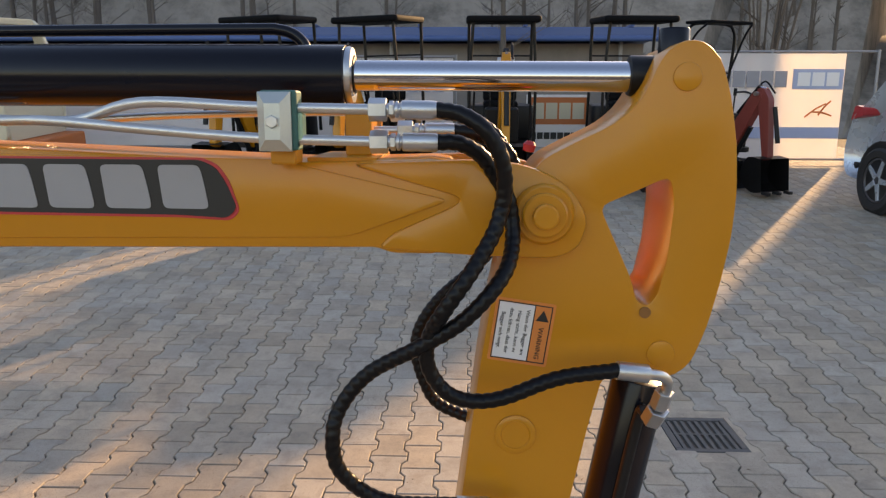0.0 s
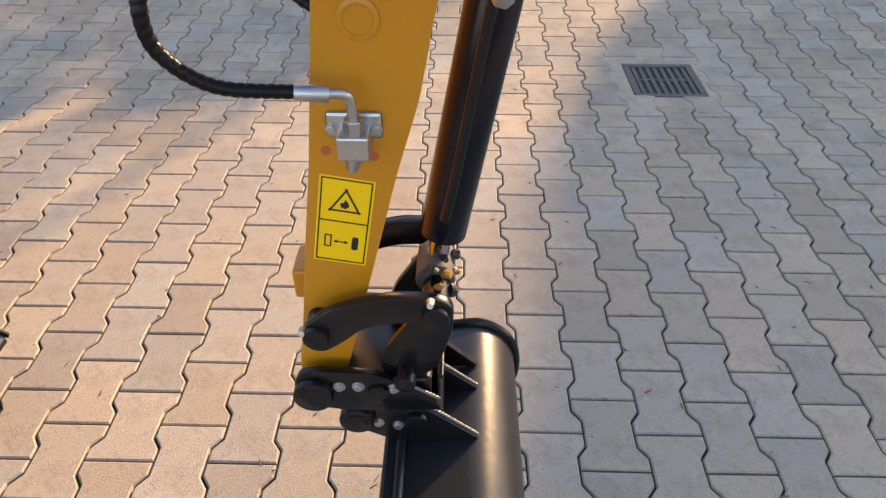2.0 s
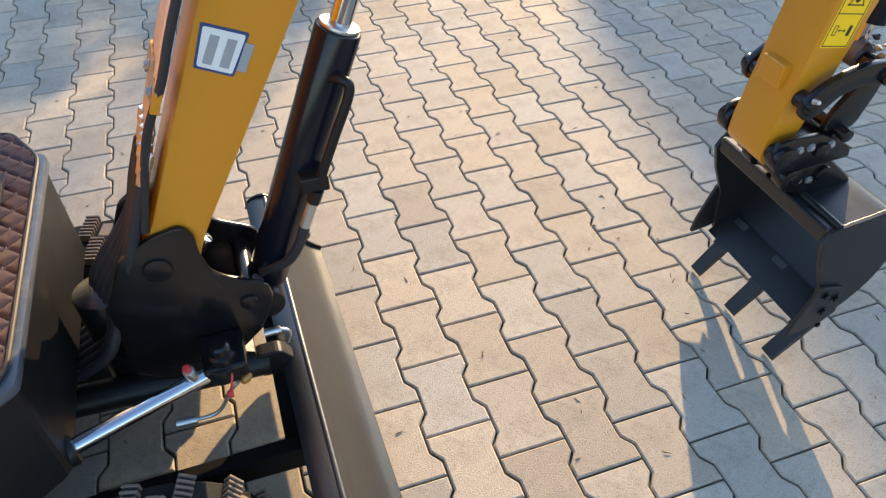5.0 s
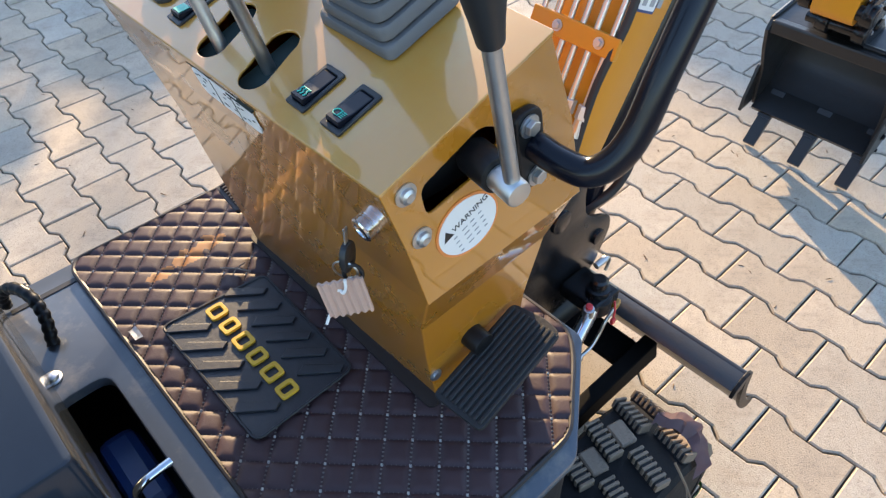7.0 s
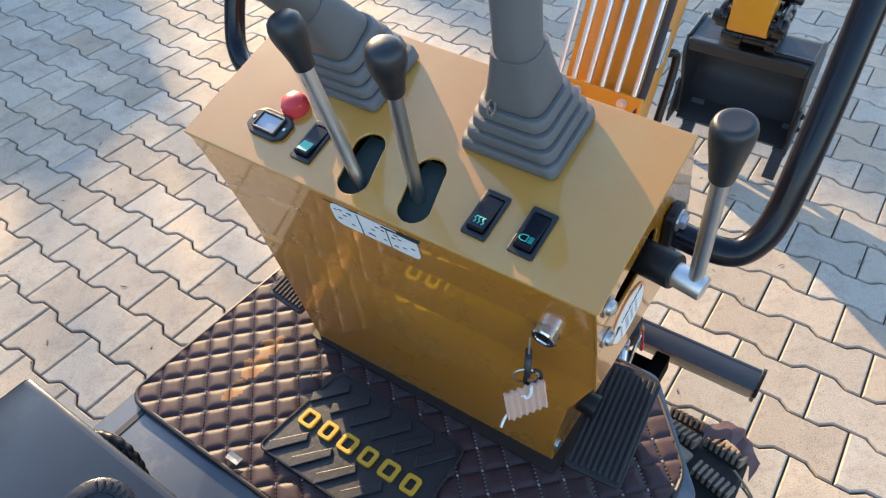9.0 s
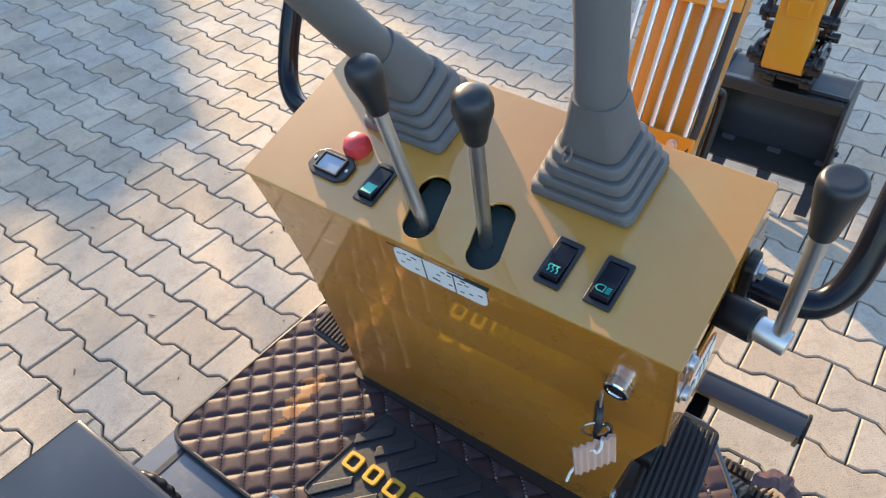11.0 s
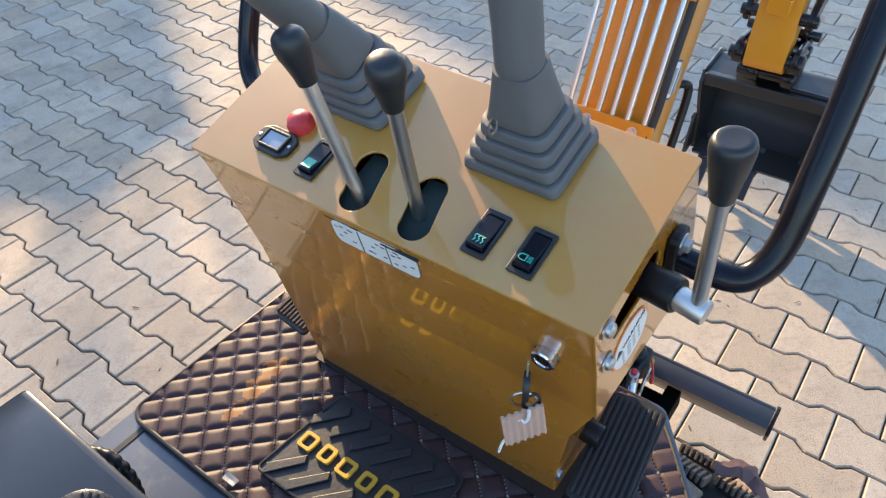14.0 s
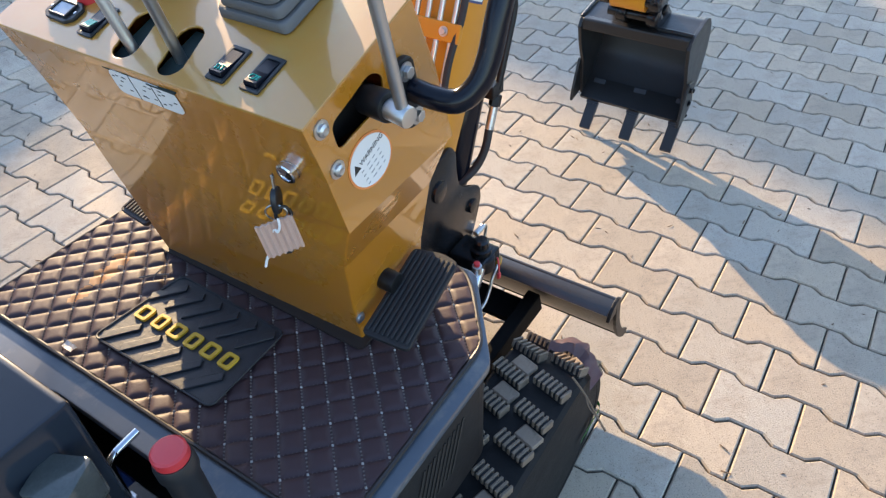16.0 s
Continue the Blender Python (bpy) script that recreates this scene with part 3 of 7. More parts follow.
def build_pipes():
    p = thing("boom_pipes", "bright steel hydraulic pipes clamped along the boom", "hydraulic pipes")
    # two on the camera's side, ending in couplings, and four more across the boom's back
    lines = [
        [(x, 0.149, z) for x, z in offset_boom(0.026)] + [(0.20, 0.108, 1.420), (0.30, 0.105, 1.412), (0.40, 0.105, 1.405), (0.515, 0.105, 1.402)],
        [(x, 0.177, z) for x, z in offset_boom(0.026)] + [(0.17, 0.135, 1.420), (0.225, 0.118, 1.421), (0.29, 0.106, 1.437), (0.40, 0.105, 1.433), (0.515, 0.105, 1.431)],
        [(x, 0.203, z) for x, z in offset_boom(0.024)],
        [(x, 0.226, z) for x, z in offset_boom(0.024)],
        [(x, 0.251, z) for x, z in offset_boom(0.024)] + [(0.25, 0.27, 1.425), (0.40, 0.29, 1.429), (0.505, 0.295, 1.429)],
        [(x, 0.277, z) for x, z in offset_boom(0.024)]]
    for k, pts in enumerate(lines):
        pts = [(pts[0][0] - 0.012, pts[0][1], pts[0][2] - 0.03)] + pts
        pipe = part("pipe", tube(pts, 0.0049 if k < 2 else 0.0046, 12, 6), M_TUBE, p, smooth=True)
        a, b = Vector(pts[0]), Vector(pts[1])
        d = (a - b).normalized()
        bm = bmesh.new()
        nut(bm, a + d * 0.0, a + d * 0.022, 0.0105)
        cyl(bm, a + d * 0.022, a + d * 0.05, 0.0088, seg=16)
        part("coupling", bm, M_STEEL, pipe)
    for x, y, z in ((0.500, 0.105, 1.431), (0.501, 0.105, 1.402), (0.515, 0.225, 1.410), (0.500, 0.295, 1.429)):
        bm = bmesh.new()
        nut(bm, (x, y, z), (x + 0.0165, y, z), 0.0106)
        nut(bm, (x + 0.0185, y, z), (x + 0.0235, y, z), 0.0080)
        cyl(bm, (x + 0.0160, y, z), (x + 0.031, y, z), 0.0058, seg=16)
        cyl(bm, (x + 0.0245, y, z), (x + 0.0275, y, z), 0.0078, seg=20, bevel=0.0006)
        coupling = part("coupling", bm, M_STEEL, p, smooth=True)
        part("ferrule", spun([(0.0070, 0), (0.0084, 0.0015), (0.0086, 0.010), (0.0082, 0.014), (0.0086, 0.018), (0.0086, 0.031), (0.0076, 0.033)], 24, (x + 0.0290, y, z), (1, 0, -0.01)), M_STEEL, coupling, "", True)
    part("pipe", cyled((0.470, 0.225, 1.410), (0.520, 0.225, 1.410), 0.0046, seg=14), M_TUBE, p, smooth=True)
    # pressed clamp block
    bm = bmesh.new()
    o = [(0.401, 1.3935), (0.431, 1.3935), (0.431, 1.4465), (0.401, 1.4465)]
    i = [(0.409, 1.404), (0.423, 1.404), (0.423, 1.436), (0.409, 1.436)]
    for a, b, c, d in ((o, 0.094, i, 0.086), (o, 0.094, o, 0.0965)):
        va, vb = [bm.verts.new((x, b, z)) for x, z in a], [bm.verts.new((x, d, z)) for x, z in c]
        for k in range(4):
            bm.faces.new((va[k], va[(k + 1) % 4], vb[(k + 1) % 4], vb[k]))
        if c is i:
            bm.faces.new(vb)
    bmesh.ops.recalc_face_normals(bm, faces=bm.faces)
    clamp = part("clamp_plate", bm, M_GALV, p, "pressed galvanised clamp plate")
    part("clamp_bolt", cyled((0.416, 0.0855, 1.420), (0.416, 0.083, 1.420), 0.006, seg=6, bevel=0.0008), M_STEEL, clamp)
    part("clamp_block", boxed(0.402, 0.436, 0.0968, 0.118, 1.394, 1.448, 0.002), M_GREENBLK, p, "dark green plastic pipe block")
    part("clamp_wedge", boxed(0.432, 0.440, 0.100, 0.116, 1.402, 1.428, 0.002), M_PALEGREEN, p, "pale green plastic wedge")
    part("clamp_bracket", boxed(0.404, 0.428, 0.1185, 0.150, 1.380, 1.446, 0.002), M_YELLOW, p, "yellow clamp bracket")
    part("clamp_bracket", boxed(0.462, 0.490, 0.20, 0.30, 1.384, 1.428, 0.002), M_YELLOW, p)
    # clamp bars over the pipes on the boom's back
    for (x, z) in ((-0.548, 0.905), (-0.46, 1.10)):
        bm = boxed(-0.006, 0.006, 0.132, 0.290, -0.016, 0.016, 0.002)
        bar = part("clamp_bar", turned(bm, Matrix.Translation((x, 0, z)) @ pose(0, 0, 0, 0, 24, 0)), M_YELLOW, p, "yellow clamp bar")
        for y in (0.162, 0.238):
            bolt("bolt", Vector((x - 0.006, y, z + 0.003)), (-0.91, 0, 0.41), 0.006, bar)
    part("cable", tube([(-0.62, 0.142, 0.70), (-0.577, 0.143, 0.845), (-0.535, 0.137, 0.93), (-0.505, 0.137, 1.0), (-0.432, 0.137, 1.155), (-0.375, 0.137, 1.28), (-0.28, 0.135, 1.39)], 0.0062, 10), M_RUBBER, p, smooth=True)
    # rubber hoses from the pipes' lower ends down into the swing post
    for k, y in enumerate((0.149, 0.177, 0.203, 0.226, 0.251, 0.277)):
        part("hose", tube([(-0.601, y, 0.778), (-0.628, y, 0.715), (-0.660, y, 0.64), (-0.70 - 0.008 * k, y * 0.7 + 0.05, 0.55), (-0.74, 0.14 + 0.02 * k, 0.47), (-0.80, 0.15 + 0.02 * k, 0.42)], 0.0098, 12), M_RUBBER, p, smooth=True)
    return p


HOSE_A = [(0.562, 0.105, 1.402), (0.582, 0.111, 1.401), (0.602, 0.120, 1.390), (0.617, 0.128, 1.370), (0.629, 0.130, 1.349), (0.634, 0.130, 1.326), (0.634, 0.120, 1.303), (0.627, 0.097, 1.284), (0.609, 0.080, 1.262),
          (0.583, 0.080, 1.236), (0.546, 0.088, 1.211), (0.498, 0.100, 1.181), (0.470, 0.100, 1.148), (0.461, 0.092, 1.118), (0.468, 0.095, 1.078), (0.510, 0.105, 1.042), (0.585, 0.120, 1.030)]
HOSE_B = [(0.562, 0.105, 1.431), (0.583, 0.100, 1.4275), (0.603, 0.092, 1.416), (0.617, 0.093, 1.397), (0.6235, 0.096, 1.377), (0.6245, 0.100, 1.357), (0.622, 0.101, 1.341), (0.616, 0.096, 1.322), (0.603, 0.086, 1.299), (0.588, 0.074, 1.277),
          (0.571, 0.074, 1.252), (0.558, 0.084, 1.228), (0.553, 0.092, 1.205), (0.557, 0.095, 1.183), (0.573, 0.097, 1.162), (0.597, 0.100, 1.153), (0.628, 0.100, 1.157), (0.680, 0.104, 1.176), (0.740, 0.110, 1.183)]


def elbow(pts, r, parent, name="elbow"):
    return part(name, tube(pts, r, 14, 6), M_STEEL, parent, smooth=True)


def build_hoses():
    a = thing("hydraulic_hose", "black spiral-wrapped hydraulic hose looping to the arm", "hose", group="hoses at the arm")
    part("hose_body", tube(HOSE_A, 0.0073, 16, 8, 0.17, 0.0098), M_HOSE, a, smooth=True)
    part("ferrule", cyled((0.582, 0.1195, 1.030), (0.616, 0.126, 1.026), 0.0092, seg=20, bevel=0.001), M_STEEL, a, "crimped steel ferrule", True)
    elbow([(0.614, 0.126, 1.026), (0.628, 0.130, 1.024), (0.635, 0.134, 1.016), (0.636, 0.137, 0.990)], 0.0055, a)
    bm = bmesh.new()
    nut(bm, (0.636, 0.138, 0.992), (0.635, 0.139, 0.974), 0.011)
    part("swivel_nut", bm, M_STEEL, a)
    valve = part("port_block", boxed(0.617, 0.652, 0.128, 0.164, 0.945, 0.974, 0.003), M_STEEL, a, "steel port block")
    part("plug", cyled((0.633, 0.146, 0.945), (0.629, 0.146, 0.924), 0.010, r2=0.007, seg=20, bevel=0.002), M_STEEL, valve)
    part("flange", boxed(0.602, 0.664, 0.159, 0.1648, 0.957, 0.988, 0.004), M_STEEL, valve)
    for x in (0.608, 0.658):
        bolt("bolt", (x, 0.159, 0.969), (0, -1, 0), 0.0045, valve)
    b = thing("hydraulic_hose", "black spiral-wrapped hydraulic hose to the bucket cylinder", "hose", group="hoses at the arm")
    part("hose_body", tube(HOSE_B, 0.0073, 16, 8, 0.17, 0.0098), M_HOSE, b, smooth=True)
    part("ferrule", cyled((0.737, 0.1095, 1.183), (0.769, 0.114, 1.178), 0.0092, seg=20, bevel=0.001), M_STEEL, b, "crimped steel ferrule", True)
    elbow([(0.767, 0.114, 1.178), (0.783, 0.120, 1.174), (0.792, 0.126, 1.165), (0.793, 0.135, 1.148)], 0.0055, b)
    bm = bmesh.new()
    nut(bm, (0.793, 0.135, 1.152), (0.790, 0.142, 1.132), 0.010)
    nut(bm, (0.790, 0.142, 1.130), (0.786, 0.152, 1.112), 0.012)
    part("swivel_nut", bm, M_STEEL, b)
    for pts, g in (([(0.575, 0.225, 1.410), (0.605, 0.224, 1.405), (0.633, 0.222, 1.388), (0.650, 0.220, 1.350)], 0.2), ([(0.560, 0.295, 1.429), (0.597, 0.290, 1.422), (0.626, 0.290, 1.401), (0.642, 0.285, 1.369), (0.648, 0.27, 1.335)], 0.2),
                   ([(0.650, 0.315, 1.345), (0.640, 0.32, 1.285), (0.598, 0.32, 1.235), (0.559, 0.32, 1.199), (0.534, 0.32, 1.163), (0.527, 0.32, 1.129), (0.536, 0.32, 1.090), (0.556, 0.32, 1.055), (0.610, 0.31, 1.035)], 0.2)):
        h = thing("hydraulic_hose", "black spiral-wrapped hydraulic hose behind the boom end", "hose", group="hoses at the arm")
        part("hose_body", tube(pts, 0.0074, 14, 8, 0.21, 0.0098), M_HOSE, h, smooth=True)
    part("grease_cap", spun([(0.001, 0), (0.006, 0.001), (0.007, 0.008), (0.004, 0.012), (0.001, 0.012)], 16, (0.655, 0.21, 1.388), (0.2, 0, 1)), M_RED, BOOM_OB, "small red grease cap", True)


def build_bucket_cylinder():
    c = thing("bucket_cylinder", "black hydraulic cylinder along the dipper arm", "hydraulic cylinder")
    a, b = Vector((0.795, YC, 1.165)), Vector((0.722, YC, 0.745))
    d = (b - a).normalized()
    part("barrel", cyled(a + d * 0.03, a + d * 0.385, 0.031, seg=36, bevel=0.002), M_CYL, c, smooth=True)
    part("rod", cyled(a + d * 0.385, b + d * 0.02, 0.0145, seg=28), M_CHROME, c, "chrome rod", True)
    part("mount", cyled((0.795, 0.18, 1.181), (0.795, 0.26, 1.181), 0.026, seg=24, bevel=0.002), M_BLACK, c, smooth=True)
    part("feed_pipe", tube([(0.783, 0.166, 1.118), (0.777, 0.178, 1.09), (0.742, 0.181, 0.88), (0.732, 0.185, 0.83)], 0.0065, 10), M_BLACK, c, smooth=True)
    return c


M_GREASE = shader("amber_grease", (0.30, 0.145, 0.02), 0.25, vary=0.3, scale=60, coat=0.4)


def build_linkage():
    k = thing("bucket_linkage", "black steel bucket link plates with greased pins", "linkage")
    o = [(0.546, 0.662), (0.545, 0.690), (0.580, 0.720), (0.620, 0.737), (0.670, 0.748), (0.722, 0.748), (0.745, 0.735), (0.745, 0.712), (0.728, 0.698),
         (0.700, 0.705), (0.660, 0.703), (0.625, 0.692), (0.600, 0.668), (0.575, 0.650), (0.558, 0.650)]
    for y0, y1 in ((0.128, 0.144), (0.296, 0.312)):
        part("link_plate", plate(rounded(o, 0.012, 3), y0, y1, "y", 0.002), M_LINK, k, smooth=True)
    h = [(0.722, 0.738), (0.746, 0.715), (0.744, 0.670), (0.724, 0.600), (0.690, 0.572), (0.655, 0.575), (0.642, 0.600), (0.656, 0.640), (0.690, 0.692)]
    for y0, y1 in ((0.149, 0.163), (0.277, 0.291)):
        part("h_link", plate(rounded(h, 0.012, 3), y0, y1, "y", 0.002), M_LINK, k, smooth=True)
    for x, z, r in ((0.565, 0.680, 0.017), (0.722, 0.718, 0.0185), (0.680, 0.595, 0.014)):
        part("pin", cyled((x, 0.118, z), (x, 0.322, z), r, seg=24, bevel=0.002), M_LINK, k, smooth=True)
    part("rod_eye", cyled((0.720, 0.19, 0.725), (0.720, 0.25, 0.725), 0.027, seg=24, bevel=0.003), M_IRON, k, smooth=True)
    for at in ((0.552, 0.118, 0.700), (0.716, 0.118, 0.752)):
        bm = cyled(at, (at[0], at[1] - 0.012, at[2] + 0.004), 0.006, r2=0.004, seg=12)
        part("grease_nipple", bm, M_STEEL, k, "bright grease nipple")
    rng = random.Random(21)
    for at, r, m in (((0.735, 0.180, 0.745), 0.010, M_GREASE), ((0.744, 0.204, 0.733), 0.009, M_GREASE), ((0.726, 0.163, 0.740), 0.008, M_GREASE), ((0.742, 0.176, 0.722), 0.011, M_INK),
                     ((0.712, 0.184, 0.748), 0.012, M_INK), ((0.748, 0.228, 0.742), 0.010, M_INK), ((0.736, 0.168, 0.756), 0.007, M_GREASE), ((0.730, 0.192, 0.764), 0.009, M_INK)):
        bm = bmesh.new()
        bmesh.ops.create_icosphere(bm, subdivisions=2, radius=r)
        for v in bm.verts:
            v.co *= 0.75 + 0.7 * noise.noise(v.co * 120 + Vector(at) * 50)
            v.co.z *= 0.8
        part("grease_smear", turned(bm, Matrix.Translation(at)), m, k, "smear of amber grease" if m is M_GREASE else "lump of black grease", True)
    return k


BKT = [(0.640, 0.395), (0.655, 0.418), (0.690, 0.425), (0.745, 0.432), (0.790, 0.437), (0.825, 0.421), (0.849, 0.392), (0.861, 0.355), (0.863, 0.312), (0.854, 0.268), (0.838, 0.222), (0.805, 0.178), (0.768, 0.142), (0.735, 0.118)]


M_WELD = shader("weld_bead", (0.16, 0.155, 0.15), 0.3, 0.8, vary=0.3, scale=60)


def build_bucket():
    b = thing("digging_bucket", "black steel digging bucket standing on its three teeth", "bucket")
    Y0, Y1 = 0.040, 0.402
    # the curved shell
    bm = bmesh.new()
    outer = smoothed([(x, 0, z) for x, z in BKT], 4)
    rows = []
    for i, p in enumerate(outer):
        d = (outer[min(i + 1, len(outer) - 1)] - outer[max(i - 1, 0)]).normalized()
        n = Vector((-d.z, 0, d.x))
        q = p - n * 0.007 if n.dot(p - Vector((0.72, 0, 0.28))) > 0 else p + n * 0.007
        rows.append([bm.verts.new((v.x, y, v.z)) for v, y in ((p, Y0), (p, Y1), (q, Y1), (q, Y0))])
    for a, c in zip(rows, rows[1:]):
        for k in range(4):
            bm.faces.new((a[k], a[(k + 1) % 4], c[(k + 1) % 4], c[k]))
    bm.faces.new(rows[0]), bm.faces.new(rows[-1][::-1])
    bmesh.ops.recalc_face_normals(bm, faces=bm.faces)
    part("shell", bm, M_BUCKET, b, smooth=True)
    side = [(0.745 + (p.x - 0.745) * 1.035, 0.29 + (p.z - 0.29) * 1.035) for p in outer] + [(0.712, 0.112), (0.702, 0.17), (0.692, 0.245), (0.655, 0.325), (0.634, 0.395)]
    for y0, y1 in ((Y0 - 0.010, Y0 + 0.001), (Y1 - 0.001, Y1 + 0.010)):
        part("side_plate", plate([(x * 1.0, z) for x, z in side], y0, y1, "y", 0.0015), M_BUCKET, b)
    for y0, y1 in ((Y0 - 0.020, Y0 - 0.0105), (Y1 + 0.0105, Y1 + 0.020)):
        cut = part("side_cutter", plate(rounded([(0.690, 0.255), (0.752, 0.238), (0.762, 0.190), (0.770, 0.150), (0.735, 0.125), (0.700, 0.112), (0.648, 0.104), (0.655, 0.150), (0.676, 0.215)], 0.006, 3), y0, y1, "y", 0.002), M_BUCKET, b)
        for x, z in ((0.708, 0.225), (0.742, 0.208), (0.722, 0.170)):
            bolt("bolt", (x, y0 if y0 < 0.2 else y1, z), (0, -1 if y0 < 0.2 else 1, 0), 0.008, cut, M_LINK)
    part("lip", plate([(0.694, 0.108), (0.706, 0.094), (0.778, 0.142), (0.766, 0.156)], Y0, Y1, "y", 0.001), M_BUCKET, b)
    for y in (0.047, 0.201, 0.355):
        t = [(0.649, 0.010), (0.655, 0.002), (0.712, 0.064), (0.770, 0.134), (0.757, 0.147), (0.699, 0.078)]
        tooth = part("tooth", plate(t, y - 0.020, y + 0.020, "y", 0.002), M_BUCKET, b)
        part("tooth_pocket", plate([(0.700, 0.086), (0.708, 0.080), (0.768, 0.148), (0.760, 0.158)], y - 0.0225, y + 0.0225, "y", 0.002), M_BUCKET, tooth)
        bolt("bolt", (0.738, y - 0.0225, 0.112), (0, -1, 0), 0.006, tooth, M_LINK)
    # coupler under the arm, ears with fins welded on the shell
    cp = [(0.519, 0.572), (0.530, 0.597), (0.556, 0.603), (0.630, 0.600), (0.662, 0.587), (0.724, 0.545), (0.728, 0.526), (0.600, 0.520), (0.556, 0.527), (0.528, 0.545)]
    for y0, y1 in ((0.134, 0.147), (0.293, 0.306)):
        e = part("coupler_plate", plate(rounded(cp, 0.008, 3), y0, y1, "y", 0.002), M_LINK, b, smooth=True)
        for x, z in ((0.585, 0.574), (0.612, 0.575), (0.662, 0.572)):
            bolt("bolt", (x, y0, z), (0, -1, 0), 0.0062, e)
        part("pin_boss", cyled((0.548, y0 - 0.014, 0.562), (0.548, y1 + 0.004, 0.562), 0.0285, seg=30, bevel=0.003), M_LINK, e, smooth=True)
        part("pin_boss", cyled((0.642, y0 - 0.008, 0.563), (0.642, y1 + 0.004, 0.563), 0.017, seg=26, bevel=0.002), M_LINK, e, smooth=True)
        part("weld_bead", tube([(0.664, y0 + 0.004, 0.589), (0.694, y0 + 0.004, 0.568), (0.727, y0 + 0.004, 0.546)], 0.0028, 8, 6, 0.25, 0.006), M_WELD, e, "bright uneven weld bead", True)
    part("coupler_box", boxed(0.585, 0.715, 0.1475, 0.2925, 0.508, 0.578, 0.006), M_LINK, b)
    ear = [(0.578, 0.488), (0.586, 0.511), (0.606, 0.519), (0.660, 0.512), (0.702, 0.511), (0.786, 0.441), (0.786, 0.434), (0.690, 0.424), (0.655, 0.432), (0.620, 0.450), (0.590, 0.466)]
    for y0, y1 in ((0.150, 0.163), (0.250, 0.263)):
        e = part("ear", plate(rounded(ear, 0.006, 3), y0, y1, "y", 0.002), M_LINK, b, smooth=True)
        for x, z in ((0.634, 0.476), (0.664, 0.470)):
            bolt("bolt", (x, y0, z), (0, -1, 0), 0.0062, e)
        part("pin_boss", cyled((0.603, y0 - 0.013, 0.490), (0.603, y1 + 0.006, 0.490), 0.0265, seg=30, bevel=0.003), M_LINK, e, smooth=True)
        part("pin_boss", cyled((0.692, y0 - 0.010, 0.484), (0.692, y1 + 0.006, 0.484), 0.018, seg=26, bevel=0.002), M_LINK, e, smooth=True)
        part("weld_bead", tube([(0.703, y0 + 0.006, 0.512), (0.744, y0 + 0.006, 0.478), (0.785, y0 + 0.006, 0.443)], 0.0030, 8, 6, 0.25, 0.006), M_WELD, e, "bright uneven weld bead", True)
    for y in (0.306,):
        part("fin", plate([(0.705, 0.505), (0.725, 0.500), (0.788, 0.440), (0.700, 0.432)], y - 0.005, y + 0.005, "y", 0.001), M_LINK, b)
    web = part("web_plate", boxed(0.722, 0.732, 0.170, 0.330, 0.432, 0.560, 0.002), M_LINK, b)
    part("weld_bead", tube([(0.727, 0.168, 0.44), (0.727, 0.168, 0.50), (0.727, 0.168, 0.556)], 0.0035, 8, 6, 0.3, 0.006), M_WELD, web, "", True)
    part("pin", cyled((0.548, 0.118, 0.562), (0.548, 0.322, 0.562), 0.019, seg=24, bevel=0.002), M_LINK, b, smooth=True)
    part("pin", cyled((0.603, 0.135, 0.490), (0.603, 0.300, 0.490), 0.016, seg=24, bevel=0.002), M_LINK, b, smooth=True)
    part("far_rim", tube([(p.x * 1.004, Y1 + 0.006, p.z + 0.003) for p in outer[4:-4]], 0.008, 8, 1), M_LINK, b, "dark rolled rim", True)
    part("stiffening_rib", tube([(0.668, 0.036, 0.427), (0.668, 0.09, 0.428), (0.668, 0.150, 0.428)], 0.008, 12), M_BUCKET, b, smooth=True)
    part("back_bar", boxed(0.640, 0.672, Y0, Y1, 0.385, 0.425, 0.006), M_BUCKET, b)
    return b

